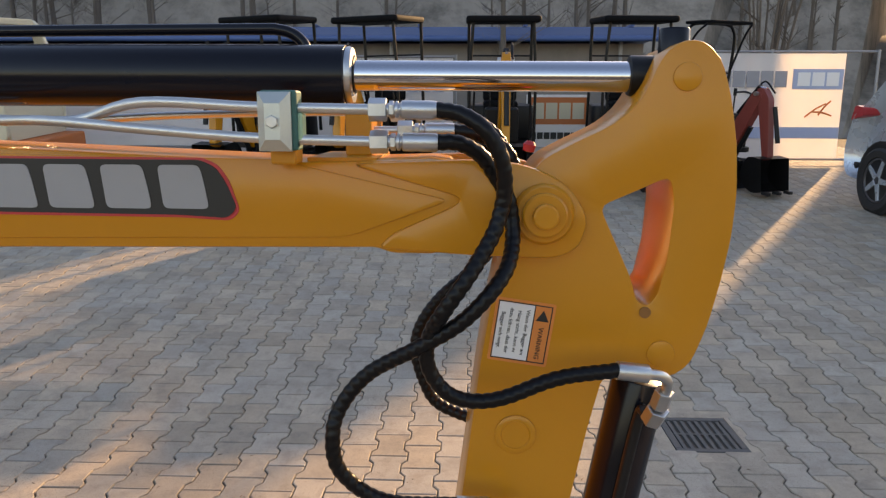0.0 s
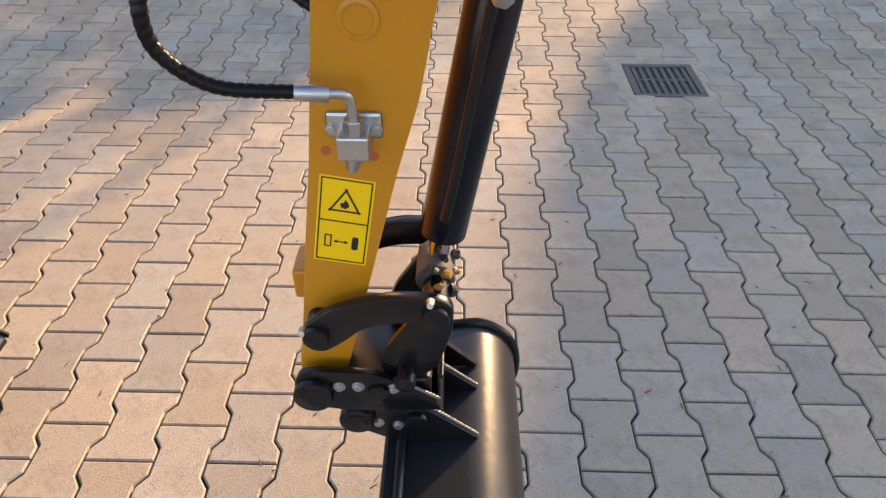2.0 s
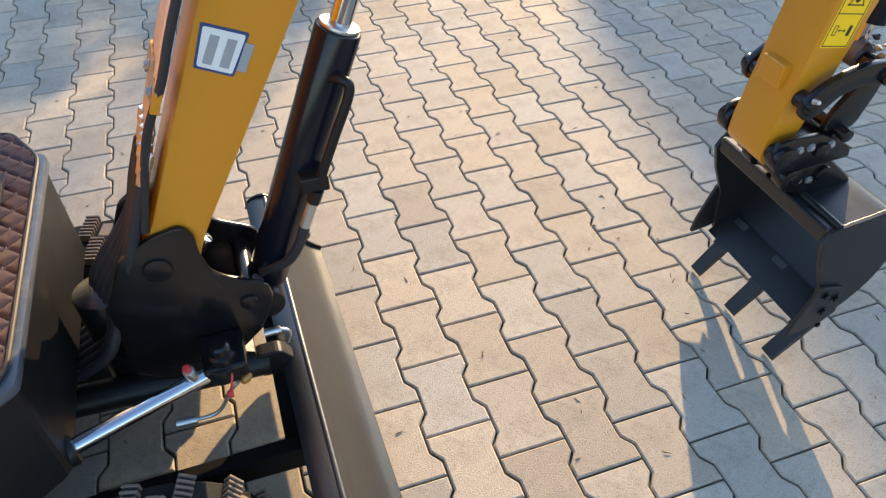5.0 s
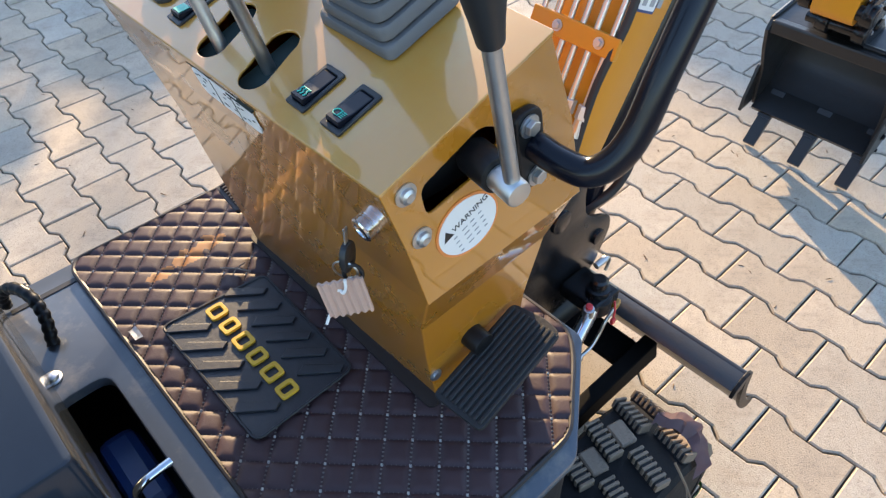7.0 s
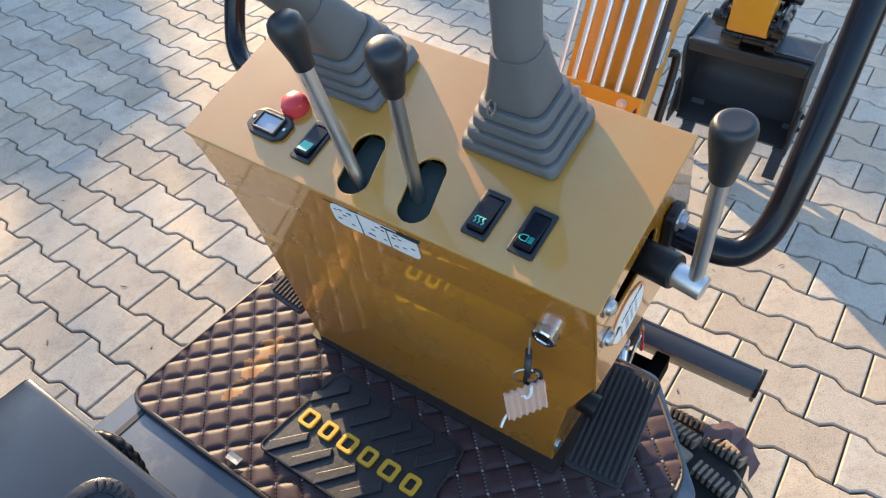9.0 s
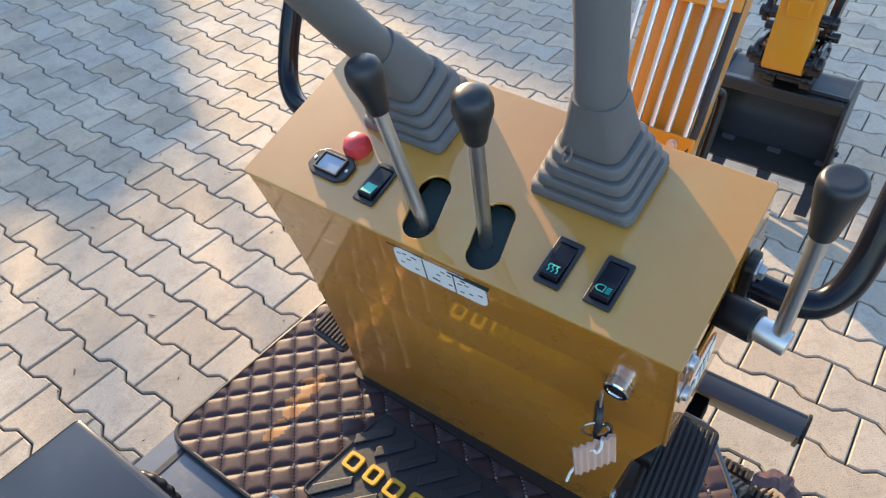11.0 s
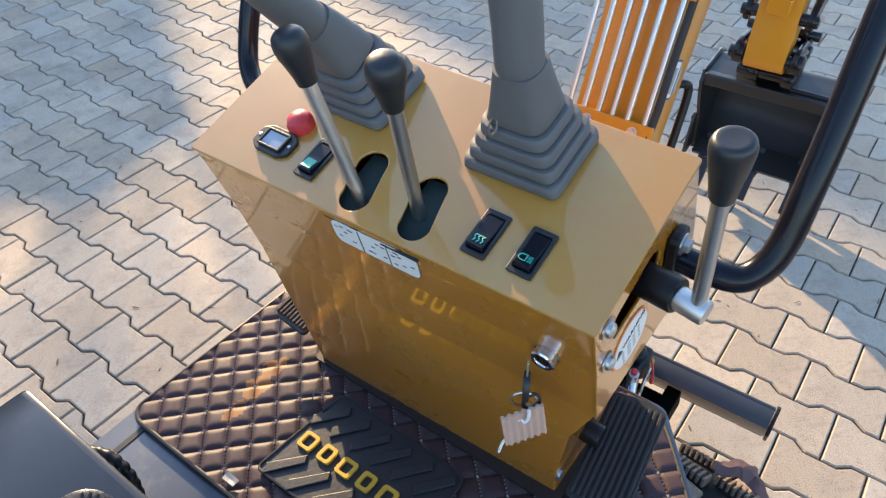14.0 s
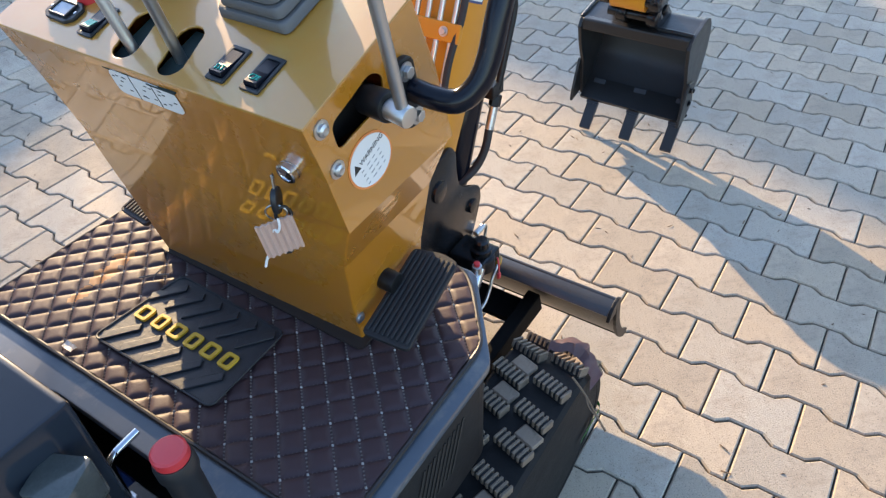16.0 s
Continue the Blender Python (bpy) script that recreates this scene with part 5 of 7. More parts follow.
def build_console():
    c = thing("control_console", "glossy yellow sheet-metal control console on the deck", "control console")

    def ring(xr, xf, y0, y1, zr, zf):
        return [(xr + 0.010, y0, zr), (xf, y0, zf), (xf, y1, zf), (xr - 0.002, y1, zr)]
    levels = [ring(-1.016, -0.862, 0.016, 0.412, 0.664, 0.664), ring(-1.030, -0.858, 0.010, 0.416, 0.745, 0.745), ring(-1.046, -0.848, -0.004, 0.421, 0.835, 0.845),
              ring(-1.059, -0.838, -0.033, 0.427, 0.915, 0.925), ring(-1.079, -0.868, -0.033, 0.432, 1.000, 1.030)]
    bm = bmesh.new()
    last = [(x, y, top_z(x, y) - 0.002) for x, y, _ in ring(-1.100, -0.908, -0.033, 0.438, 0, 0)]
    rings = [[bm.verts.new(p) for p in r] for r in levels + [last]]
    for k, (a, b) in enumerate(zip(rings, rings[1:])):
        for i in range(4):
            if not (i == 0 and k >= 3):
                bm.faces.new((a[i], a[(i + 1) % 4], b[(i + 1) % 4], b[i]))
    bmesh.ops.recalc_face_normals(bm, faces=bm.faces)
    bmesh.ops.bevel(bm, geom=[e for e in bm.edges if len(e.link_faces) == 2 and e.calc_face_angle() > 0.7], offset=0.002, segments=2, profile=0.5, affect="EDGES")
    part("housing", bm, M_CONSOLE, c)
    # right-hand side panel with its open slot
    panel = [(-1.0505, 0.914), (-0.837, 0.924), (-0.867, 1.031), (-0.9075, top_z(-0.9075, -0.033) - 0.001), (-1.0905, top_z(-1.0905, -0.033) - 0.001), (-1.0705, 1.0)]
    slot = rounded([(-1.052, 1.054), (-1.046, 1.021), (-0.985, 1.035), (-0.966, 1.050), (-0.966, 1.070), (-0.986, 1.080), (-1.008, 1.071)], 0.010, 4)
    part("side_panel", plate(panel, -0.0355, -0.0325, "y", 0.0008, holes=[slot]), M_CONSOLE, c)
    # ink-black sheet paints the shade inside the open slot
    part("slot_backing", boxed(-1.060, -0.955, -0.004, -0.001, 1.005, 1.075), M_INK, c, "black sheet added for the slot's shaded inside")
    # top plate with two slots
    slots = []
    for cy in (0.232, 0.160):
        slots.append([(-1.056 + 0.0180 * sx + 0.0164 * math.cos(a), cy + 0.0045 * sx + 0.0164 * math.sin(a)) for sx, a0 in ((1, -90), (-1, 90)) for a in [radians(a0 + 18 * k) for k in range(11)]])
    bm = plate(rounded([(-1.092, -0.037), (-0.906, -0.037), (-0.906, 0.440), (-1.105, 0.440)], 0.003, 2), 0.0, 0.003, "z", 0.0008, holes=slots)
    for v in bm.verts:
        v.co.z += top_z(v.co.x, v.co.y)
    part("top_plate", bm, M_CONSOLE_TOP, c, "yellow top plate, paler base for the sky's sheen")
    for cy in (0.232, 0.160):
        # added sheet: the slot's dark inside is put into its colour
        part("slot_well", turned(boxed(-0.042, 0.042, -0.022, 0.022, -0.001, 0.001), Matrix.Translation((-1.055, cy, top_z(-1.055, cy) - 0.012)) @ pose(0, 0, 0, 0, -18.3, 0)), M_WELL, c, "dark teal sheet added as the slot's dark inside")
    # controls on the top
    tilt = pose(0, 0, 0, 1.57, 0, 0) @ pose(0, 0, 0, 0, -18.3, 0)

    def on_top(x, y, up=0.003):
        return Matrix.Translation((x, y, top_z(x, y) + up)) @ tilt
    for y, x in ((0.2925, -1.058), (0.0910, -1.054), (0.0450, -1.052)):
        at = on_top(x, y)
        frame_hole = rounded([(-0.0195, -0.0088), (0.0195, -0.0088), (0.0195, 0.0088), (-0.0195, 0.0088)], 0.002, 2)
        sw = part("rocker_switch", turned(plate(rounded([(-0.0245, -0.0125), (0.0245, -0.0125), (0.0245, 0.0125), (-0.0245, 0.0125)], 0.002, 2), 0, 0.0030, "z", 0.0008, holes=[frame_hole]), at), M_KNOB, c, "black rocker switch with a green legend")
        bm = bmesh.new()
        rows = []
        for u, h in ((-0.0190, 0.0065), (-0.0175, 0.0086), (-0.0020, 0.0052), (0.0, 0.0048), (0.0170, 0.0036), (0.0190, 0.0020)):
            rows.append([bm.verts.new(q) for q in ((u, -0.0083, 0), (u, -0.0083, h - 0.0006), (u, -0.0076, h), (u, 0.0076, h), (u, 0.0083, h - 0.0006), (u, 0.0083, 0))])
        for p, q in zip(rows, rows[1:]):
            for k in range(5):
                bm.faces.new((p[k], p[k + 1], q[k + 1], q[k]))
        bm.faces.new(rows[0]), bm.faces.new(rows[-1][::-1])
        bmesh.ops.recalc_face_normals(bm, faces=bm.faces)
        part("rocker", turned(bm, at), M_CYL, sw)
        glyph = at @ Matrix.Translation((-0.0098, 0, 0.0073)) @ pose(0, 0, 0, 0, 12.4, 0)
        if y > 0.2:
            part("legend", turned(boxed(-0.0062, 0.0062, -0.0062, 0.0062, 0, 0.0004), glyph), M_TEAL, sw)
        elif y > 0.06:
            part("legend", turned(boxed(0.0032, 0.0042, -0.0050, 0.0050, 0, 0.0004), glyph), M_TEAL, sw)
            for k in (-1, 0, 1):
                part("legend", turned(tube([(0.0035, 0.0040 * k, 0.0002), (0.0010, 0.0040 * k + 0.0010, 0.0002), (-0.0015, 0.0040 * k - 0.0010, 0.0002), (-0.0045, 0.0040 * k, 0.0002)], 0.0006, 6, 4), glyph), M_TEAL, sw)
        else:
            lens_line = [(0.0034 * math.cos(w), 0.0030 + 0.0036 * math.sin(w), 0.0002) for w in [radians(-10 + 20 * k) for k in range(11)]]
            part("legend", turned(tube(lens_line + [(-0.0034, -0.0006, 0.0002), (0.0034, -0.0006, 0.0002), lens_line[0]], 0.00055, 6, 1, smooth_line=False), glyph), M_TEAL, sw)
            for k in range(4):
                part("legend", turned(boxed(-0.0034 + 0.0019 * k, -0.0026 + 0.0019 * k, -0.0064, -0.0022, 0, 0.0004), glyph), M_TEAL, sw)
    g = rounded([(-0.009, -0.0255), (0.009, -0.0255), (0.0165, -0.016), (0.0165, 0.016), (0.009, 0.0255), (-0.009, 0.0255), (-0.0165, 0.016), (-0.0165, -0.016)], 0.003, 2)
    hm = part("hour_meter", turned(plate(g, 0, 0.0045, "z", 0.001), on_top(-1.060, 0.350)), M_KNOB, c, "small black hour meter with a pale display")
    part("display", turned(boxed(-0.0085, 0.0085, -0.0130, 0.0130, 0.0047, 0.0056), on_top(-1.060, 0.350)), M_LCD, hm)
    part("bezel", turned(plate(rounded([(-0.0115, -0.0160), (0.0115, -0.0160), (0.0115, 0.0160), (-0.0115, 0.0160)], 0.002, 2), 0.0046, 0.0075, "z", 0.0008, holes=[[(-0.0088, -0.0133), (0.0088, -0.0133), (0.0088, 0.0133), (-0.0088, 0.0133)]]), on_top(-1.060, 0.350)), M_KNOB, hm)
    for k in (-1, 1):
        part("meter_screw", turned(spun([(0.0022, 0.0044), (0.0022, 0.0052), (0.0014, 0.0056), (0.0002, 0.0056)], 12), on_top(-1.060, 0.350) @ Matrix.Translation((0, 0.0210 * k, 0))), M_STEEL, hm)
    part("indicator_cap", turned(spun([(0.0145, 0), (0.0148, 0.007), (0.012, 0.013), (0.006, 0.016), (0.001, 0.0165)], 28), on_top(-1.031, 0.339)), M_RED, c, "red domed indicator cap", True)
    # operator's side: label, key switch
    rear = Matrix.Translation((-1.0895, 0.194, 1.0470)) @ pose(0, 0, 0, 1.5, 0, 0) @ pose(0, 0, 0, 0, 0, 1.5) @ pose(0, 0, 0, 0, -14.0, 0)
    lab = rounded([(-0.052, -0.017), (0.052, -0.017), (0.052, 0.017), (-0.052, 0.017)], 0.010, 4)
    ls = part("label_sticker", turned(plate(lab, -0.0014, -0.0006, "x"), rear), M_WHITE, c, "white three-panel sticker with small marks")
    for k in (-1, 1):
        part("rule", turned(boxed(-0.0019, -0.0015, k * 0.017 - 0.0005, k * 0.017 + 0.0005, -0.0165, 0.0165), rear), M_INK, ls)
    rng = random.Random(5)
    for k in range(3):
        for q in range(7):
            u, v = (k - 1) * 0.034 + rng.uniform(-0.012, 0.012), rng.uniform(-0.012, 0.012)
            part("mark", turned(boxed(-0.0019, -0.0015, u - 0.0022, u + 0.0022, v - 0.0006, v + 0.0006), rear), M_INK, ls)
    key = part("key_switch", spun([(0.0125, 0), (0.0125, 0.003), (0.0118, 0.0035), (0.0118, 0.0045), (0.0125, 0.005), (0.0125, 0.0105), (0.0110, 0.012), (0.0080, 0.012), (0.0076, 0.011), (0.001, 0.011)], 28, (-1.0695, 0.013, 0.998), (-0.979, 0, -0.203)), M_CHROME, c, "chrome key switch", True)
    # right side: slot, oval sticker, screws
    ov = [(0.0335 * math.cos(a), 0.0385 * math.sin(a)) for a in [2 * math.pi * k / 40 for k in range(40)]]
    om = Matrix.Translation((-1.001, -0.0352, 0.984)) @ pose(0, 0, 0, 0, -64, 0)
    os_ = part("oval_sticker", turned(plate(ov, -0.0012, -0.0004, "y"), om), M_ORANGE, c, "oval white warning sticker with an orange rim")
    part("sticker_face", turned(plate([(x * 0.92, z * 0.93) for x, z in ov], -0.0016, -0.0011, "y"), om), M_WHITE, os_)
    sticker_text("WARNING", 0.0092, (-0.999, -0.0370, 0.997), pose(0, 0, 0, 90, 0, 0) @ pose(0, 0, 0, 0, 0, 22), os_)
    for k in range(4):
        for q in range(4):
            w = 0.0040 + 0.0012 * ((k * 3 + q * 5) % 3)
            part("print_line", turned(boxed(-0.021 + 0.0105 * q, -0.021 + 0.0105 * q + w, -0.0373, -0.0369, -0.0005, 0.0005), Matrix.Translation((-0.999 + 0.0028 * k, 0, 0.986 - 0.0068 * k)) @ pose(0, 0, 0, 0, -22, 0)), M_PRINT, os_)
    tri = plate([(-0.006, -0.005), (0.006, -0.005), (0, 0.006)], -0.0373, -0.0369, "y")
    part("triangle", turned(tri, Matrix.Translation((-1.026, 0, 0.987)) @ pose(0, 0, 0, 0, -22, 0)), M_INK, os_)
    for x, z, y in ((-1.067, 1.058, -0.0355), (-1.054, 1.004, -0.0355)):
        bm = spun([(0.0105, 0), (0.0105, 0.0015), (0.0072, 0.002), (0.0068, 0.005), (0.004, 0.0068), (0.002, 0.006), (0.001, 0.006)], 24, (x, y - 0.0004, z), (0, -1, 0))
        part("screw", bm, M_STEEL, c, "bright screw and washer", True)
    bm = spun([(0.0085, 0), (0.0085, 0.0015), (0.006, 0.002), (0.0055, 0.004), (0.003, 0.005), (0.001, 0.005)], 24, (-1.008, 0.0125, 0.712), (0, -1, 0.1))
    part("screw", bm, M_STEEL, c, "", True)
    part("foot_gasket", plate(rounded([(-1.025, 0.004), (-0.85, 0.004), (-0.85, 0.424), (-1.025, 0.424)], 0.01, 3), 0.6625, 0.6655, "z"), M_PIPING, c, "dark bound mat edge round the foot")
    return c


def build_key_tag():
    k = thing("ignition_key", "ignition key with a corrugated card tag hanging on the console", "key")
    bow = [(-0.0085, -0.016), (0.0085, -0.016), (0.0125, 0.002), (0.007, 0.014), (-0.007, 0.014), (-0.0125, 0.002)]
    m = Matrix.Translation((-1.0975, 0.0165, 0.9735)) @ pose(0, 0, 0, 0, 6, 28)
    part("key_bow", turned(plate(rounded(bow, 0.007, 4), -0.0032, 0.0032, "y", 0.0014, holes=[ring_of(0, -0.009, 0.003, 12)]), m), M_KNOB, k, "black key bow", True)
    part("key_blade", turned(boxed(-0.003, 0.003, -0.0009, 0.0009, 0.013, 0.030, 0.0004), m), M_STEEL, k)
    ring_at = Vector((-1.103, 0.0150, 0.9600))
    part("ring", tube([ring_at + Vector((0.006 * math.cos(a), -0.010 * math.cos(a), 0.010 * math.sin(a))) for a in [2 * math.pi * q / 20 for q in range(21)]], 0.0011, 6, 1), M_STEEL, k, smooth=True)
    # the card hangs free of the console, turned towards its corner
    face = Matrix.Translation((-1.110, 0.010, 0.935)) @ Matrix.Rotation(radians(-37), 4, "Z") @ Matrix.Rotation(radians(-8), 4, "Y")
    bm = bmesh.new()
    n = 40
    rows = []
    for i in range(n + 1):
        u = -0.0205 + 0.041 * i / n
        w = 0.0013 * math.sin(2 * math.pi * i / n * 6)
        rows.append([bm.verts.new(face @ Vector((u, w - d, z))) for d, z in ((0, 0.022), (0.003, 0.022), (0.003, -0.023), (0, -0.023))])
    for a, b in zip(rows, rows[1:]):
        for q in range(4):
            bm.faces.new((a[q], a[(q + 1) % 4], b[(q + 1) % 4], b[q]))
    bm.faces.new(rows[0]), bm.faces.new(rows[-1][::-1])
    bmesh.ops.recalc_face_normals(bm, faces=bm.faces)
    part("card_tag", bm, M_CARD, k, "pinkish corrugated cardboard tag", True)
    tie = [(0.006, -0.005, 0.026), (0.004, -0.006, 0.016), (0.0, -0.0055, 0.010), (-0.003, -0.002, 0.012), (-0.010, 0.004, -0.010), (-0.022, 0.004, -0.026), (-0.028, 0.002, -0.036)]
    part("cable_tie", tube([face @ Vector(q) for q in tie], 0.0015, 6), M_WHITE, k, "white cable tie", True)
    spare = face @ Matrix.Translation((0.006, 0.008, -0.014)) @ Matrix.Rotation(0.25, 4, "Y")
    part("spare_key", turned(plate(rounded([(-0.006, -0.020), (0.005, -0.020), (0.007, -0.004), (0.006, 0.012), (-0.006, 0.012), (-0.007, -0.004)], 0.004, 3), -0.002, 0.002, "y", 0.0008), spare), M_KNOB, k, "black spare key behind the tag", True)
    part("key_loop", tube([face @ Vector((0.012 + 0.008 * math.cos(a), 0.006, 0.020 + 0.011 * math.sin(a))) for a in [2 * math.pi * q / 18 for q in range(19)]], 0.0021, 8, 1), M_KNOB, k, "black plastic key loop", True)
    return k


def boot_mesh(cx, cy, bend, drift=0.0):
    """A pleated square rubber gaiter on the sloping top, bent towards the seat by some degrees; gives its mesh and its end."""
    tiers = []
    for k in range(4):
        r, h = 0.0510 - 0.0052 * k, 0.0145 * k
        tiers += [(r - 0.0010, h + 0.0002), (r, h + 0.0014), (r - 0.0006, h + 0.0105), (r - 0.0024, h + 0.0128), (r - 0.0062, h + 0.0134), (r - 0.0088, h + 0.0126)]
    tiers += [(0.0290, 0.0580), (0.0296, 0.0600), (0.0276, 0.0700), (0.0248, 0.0880), (0.0226, 0.1040), (0.0212, 0.1130)]
    base = Matrix.Translation((cx, cy, top_z(cx, cy) + 0.003)) @ pose(0, 0, 0, 0, -18.3, 0)
    levels = []
    for r, h in tiers:
        k = min(1.0, h / 0.113)
        a = radians(bend) * k
        rad = 0.112 / max(1e-4, radians(bend))
        m = base @ Matrix.Translation((-rad * (1 - math.cos(a)), drift * k, rad * math.sin(a))) @ Matrix.Rotation(-a, 4, "Y")
        q = 0.84 + 0.16 * k
        sq = rounded([(-r * q, -r), (r * q, -r), (r * q, r), (-r * q, r)], r * (0.17 + 0.73 * k), 4)
        levels.append([m @ Vector((px, py, 0)) for px, py in sq])
    return loft(levels), m @ Vector((0, 0, 0)), (m.to_3x3() @ Vector((0, 0, 1))).normalized()


def build_joysticks():
    r = thing("joystick", "grey rubber-booted joystick standing upright", "joystick", group="joysticks on the console")
    bm, end, up = boot_mesh(-0.9610, 0.104, 1.0, -0.006)
    part("boot", bm, M_BOOT, r, "pleated grey rubber boot", True)
    pts = [end - up * 0.004, end + up * 0.006, Vector((-1.003, 0.099, 1.262)), Vector((-1.008, 0.101, 1.30)), Vector((-1.015, 0.104, 1.36)), Vector((-1.024, 0.107, 1.43))]
    part("grip", tube(pts, 0.0204, 24), M_BOOT, r, "", True)
    part("vent_rim", tube([(-1.0085 + 0.0030 * math.sin(a), 0.1155 + 0.0038 * math.cos(a), 1.1660 + 0.0068 * math.sin(a)) for a in [2 * math.pi * q / 16 for q in range(17)]], 0.0011, 6, 1), M_THREAD, r, "pale torn vent in the boot", True)
    l = thing("joystick", "grey rubber-booted joystick leaning towards the seat", "joystick", group="joysticks on the console")
    bm, end, up = boot_mesh(-0.9640, 0.304, 26, 0.008)
    part("boot", bm, M_BOOT, l, "pleated grey rubber boot", True)
    pts = [end - up * 0.004, end + up * 0.012, end + up * 0.05 + Vector((0, 0.003, 0.004)), end + up * 0.10 + Vector((0, 0.006, 0.012)), end + up * 0.15 + Vector((0, 0.01, 0.022))]
    part("grip", tube(pts, 0.0204, 24), M_BOOT, l, "", True)


def lever(name, base, tip, label, knob_r=0.0157, knob_h=0.050, group="", rod=M_STEEL, flat_top=False):
    t = thing(name, label, "lever", group=group)
    a, b = Vector(base), Vector(tip)
    d = (b - a).normalized()
    part("rod", cyled(a, b, 0.0066, seg=18), rod, t, "bare steel rod", True)
    k = knob_h
    if flat_top:
        prof = [(0.58, 0), (0.62, 0.03), (0.74, 0.30), (0.92, 0.60), (1.0, 0.80), (0.99, 0.88), (0.92, 0.945), (0.80, 0.975), (0.72, 0.985), (0.55, 0.982), (0.001, 0.975)]
    else:
        prof = [(0.56, 0), (0.60, 0.03), (0.66, 0.20), (0.80, 0.40), (0.95, 0.58), (1.0, 0.70), (0.98, 0.80), (0.88, 0.90), (0.66, 0.965), (0.36, 0.994), (0.001, 1.0)]
    part("knob", spun([(knob_r * r, k * h) for r, h in prof], 32, b - d * 0.004, d), M_KNOB, t, "pear-shaped black knob", True)
    return t


def grab_bar(sign, label):
    y = (lambda v: v) if sign > 0 else (lambda v: 0.4395 + (-0.0365 - v) * 1.75)
    g = thing("grab_bar", label, "grab bar", group="grab bars beside the console")
    pts = [(-0.930, y(-0.045), 1.038), (-0.928, y(-0.075), 1.034), (-0.922, y(-0.100), 1.035), (-0.909, y(-0.115), 1.050), (-0.895, y(-0.121), 1.076), (-0.878, y(-0.122), 1.118), (-0.852, y(-0.122), 1.170), (-0.825, y(-0.121), 1.222), (-0.790, y(-0.120), 1.29), (-0.745, y(-0.117), 1.38)]
    part("tube", tube(pts, 0.0135, 18), M_CYL, g, smooth=True)
    lug = rounded([(-0.958, 1.078), (-0.925, 1.078), (-0.908, 0.990), (-0.942, 0.990)], 0.012, 4)
    w0, w1 = sorted((y(-0.0365), y(-0.046)))
    fl = part("flange", plate(lug, w0, w1, "y", 0.002), M_BLACK, g)
    for x, z in ((-0.941, 1.064), (-0.926, 1.004)):
        bolt("bolt", (x, y(-0.0465), z), (0, -sign, 0), 0.0075, fl)
    return g


def pedal(cy, sign, label):
    p = thing("foot_pedal", label, "pedal", group="foot pedals")
    m = Matrix.Translation((-0.952, cy, 0.728)) @ pose(0, 0, 0, 0, 0, -sign * 5) @ pose(0, 0, 0, 0, -13, 0)
    pad = part("pad", turned(plate(rounded([(-0.076, -0.036), (0.074, -0.036), (0.080, -0.010), (0.074, 0.036), (-0.076, 0.036)], 0.008, 3), -0.005, 0.003, "z", 0.001), m), M_RUBBER, p)
    for k in range(9):
        u = -0.030 + k * 0.0075
        part("rib", turned(boxed(-0.070, 0.070, u - 0.0022, u + 0.0022, 0.003, 0.0062, 0.0008, 1), m), M_RUBBER, pad)
    part("hinge", cyled((-0.952, cy - sign * 0.050, 0.742), (-0.952, cy - sign * 0.022, 0.742), 0.0155, seg=20, bevel=0.003), M_BLACK, p, smooth=True)
    return p


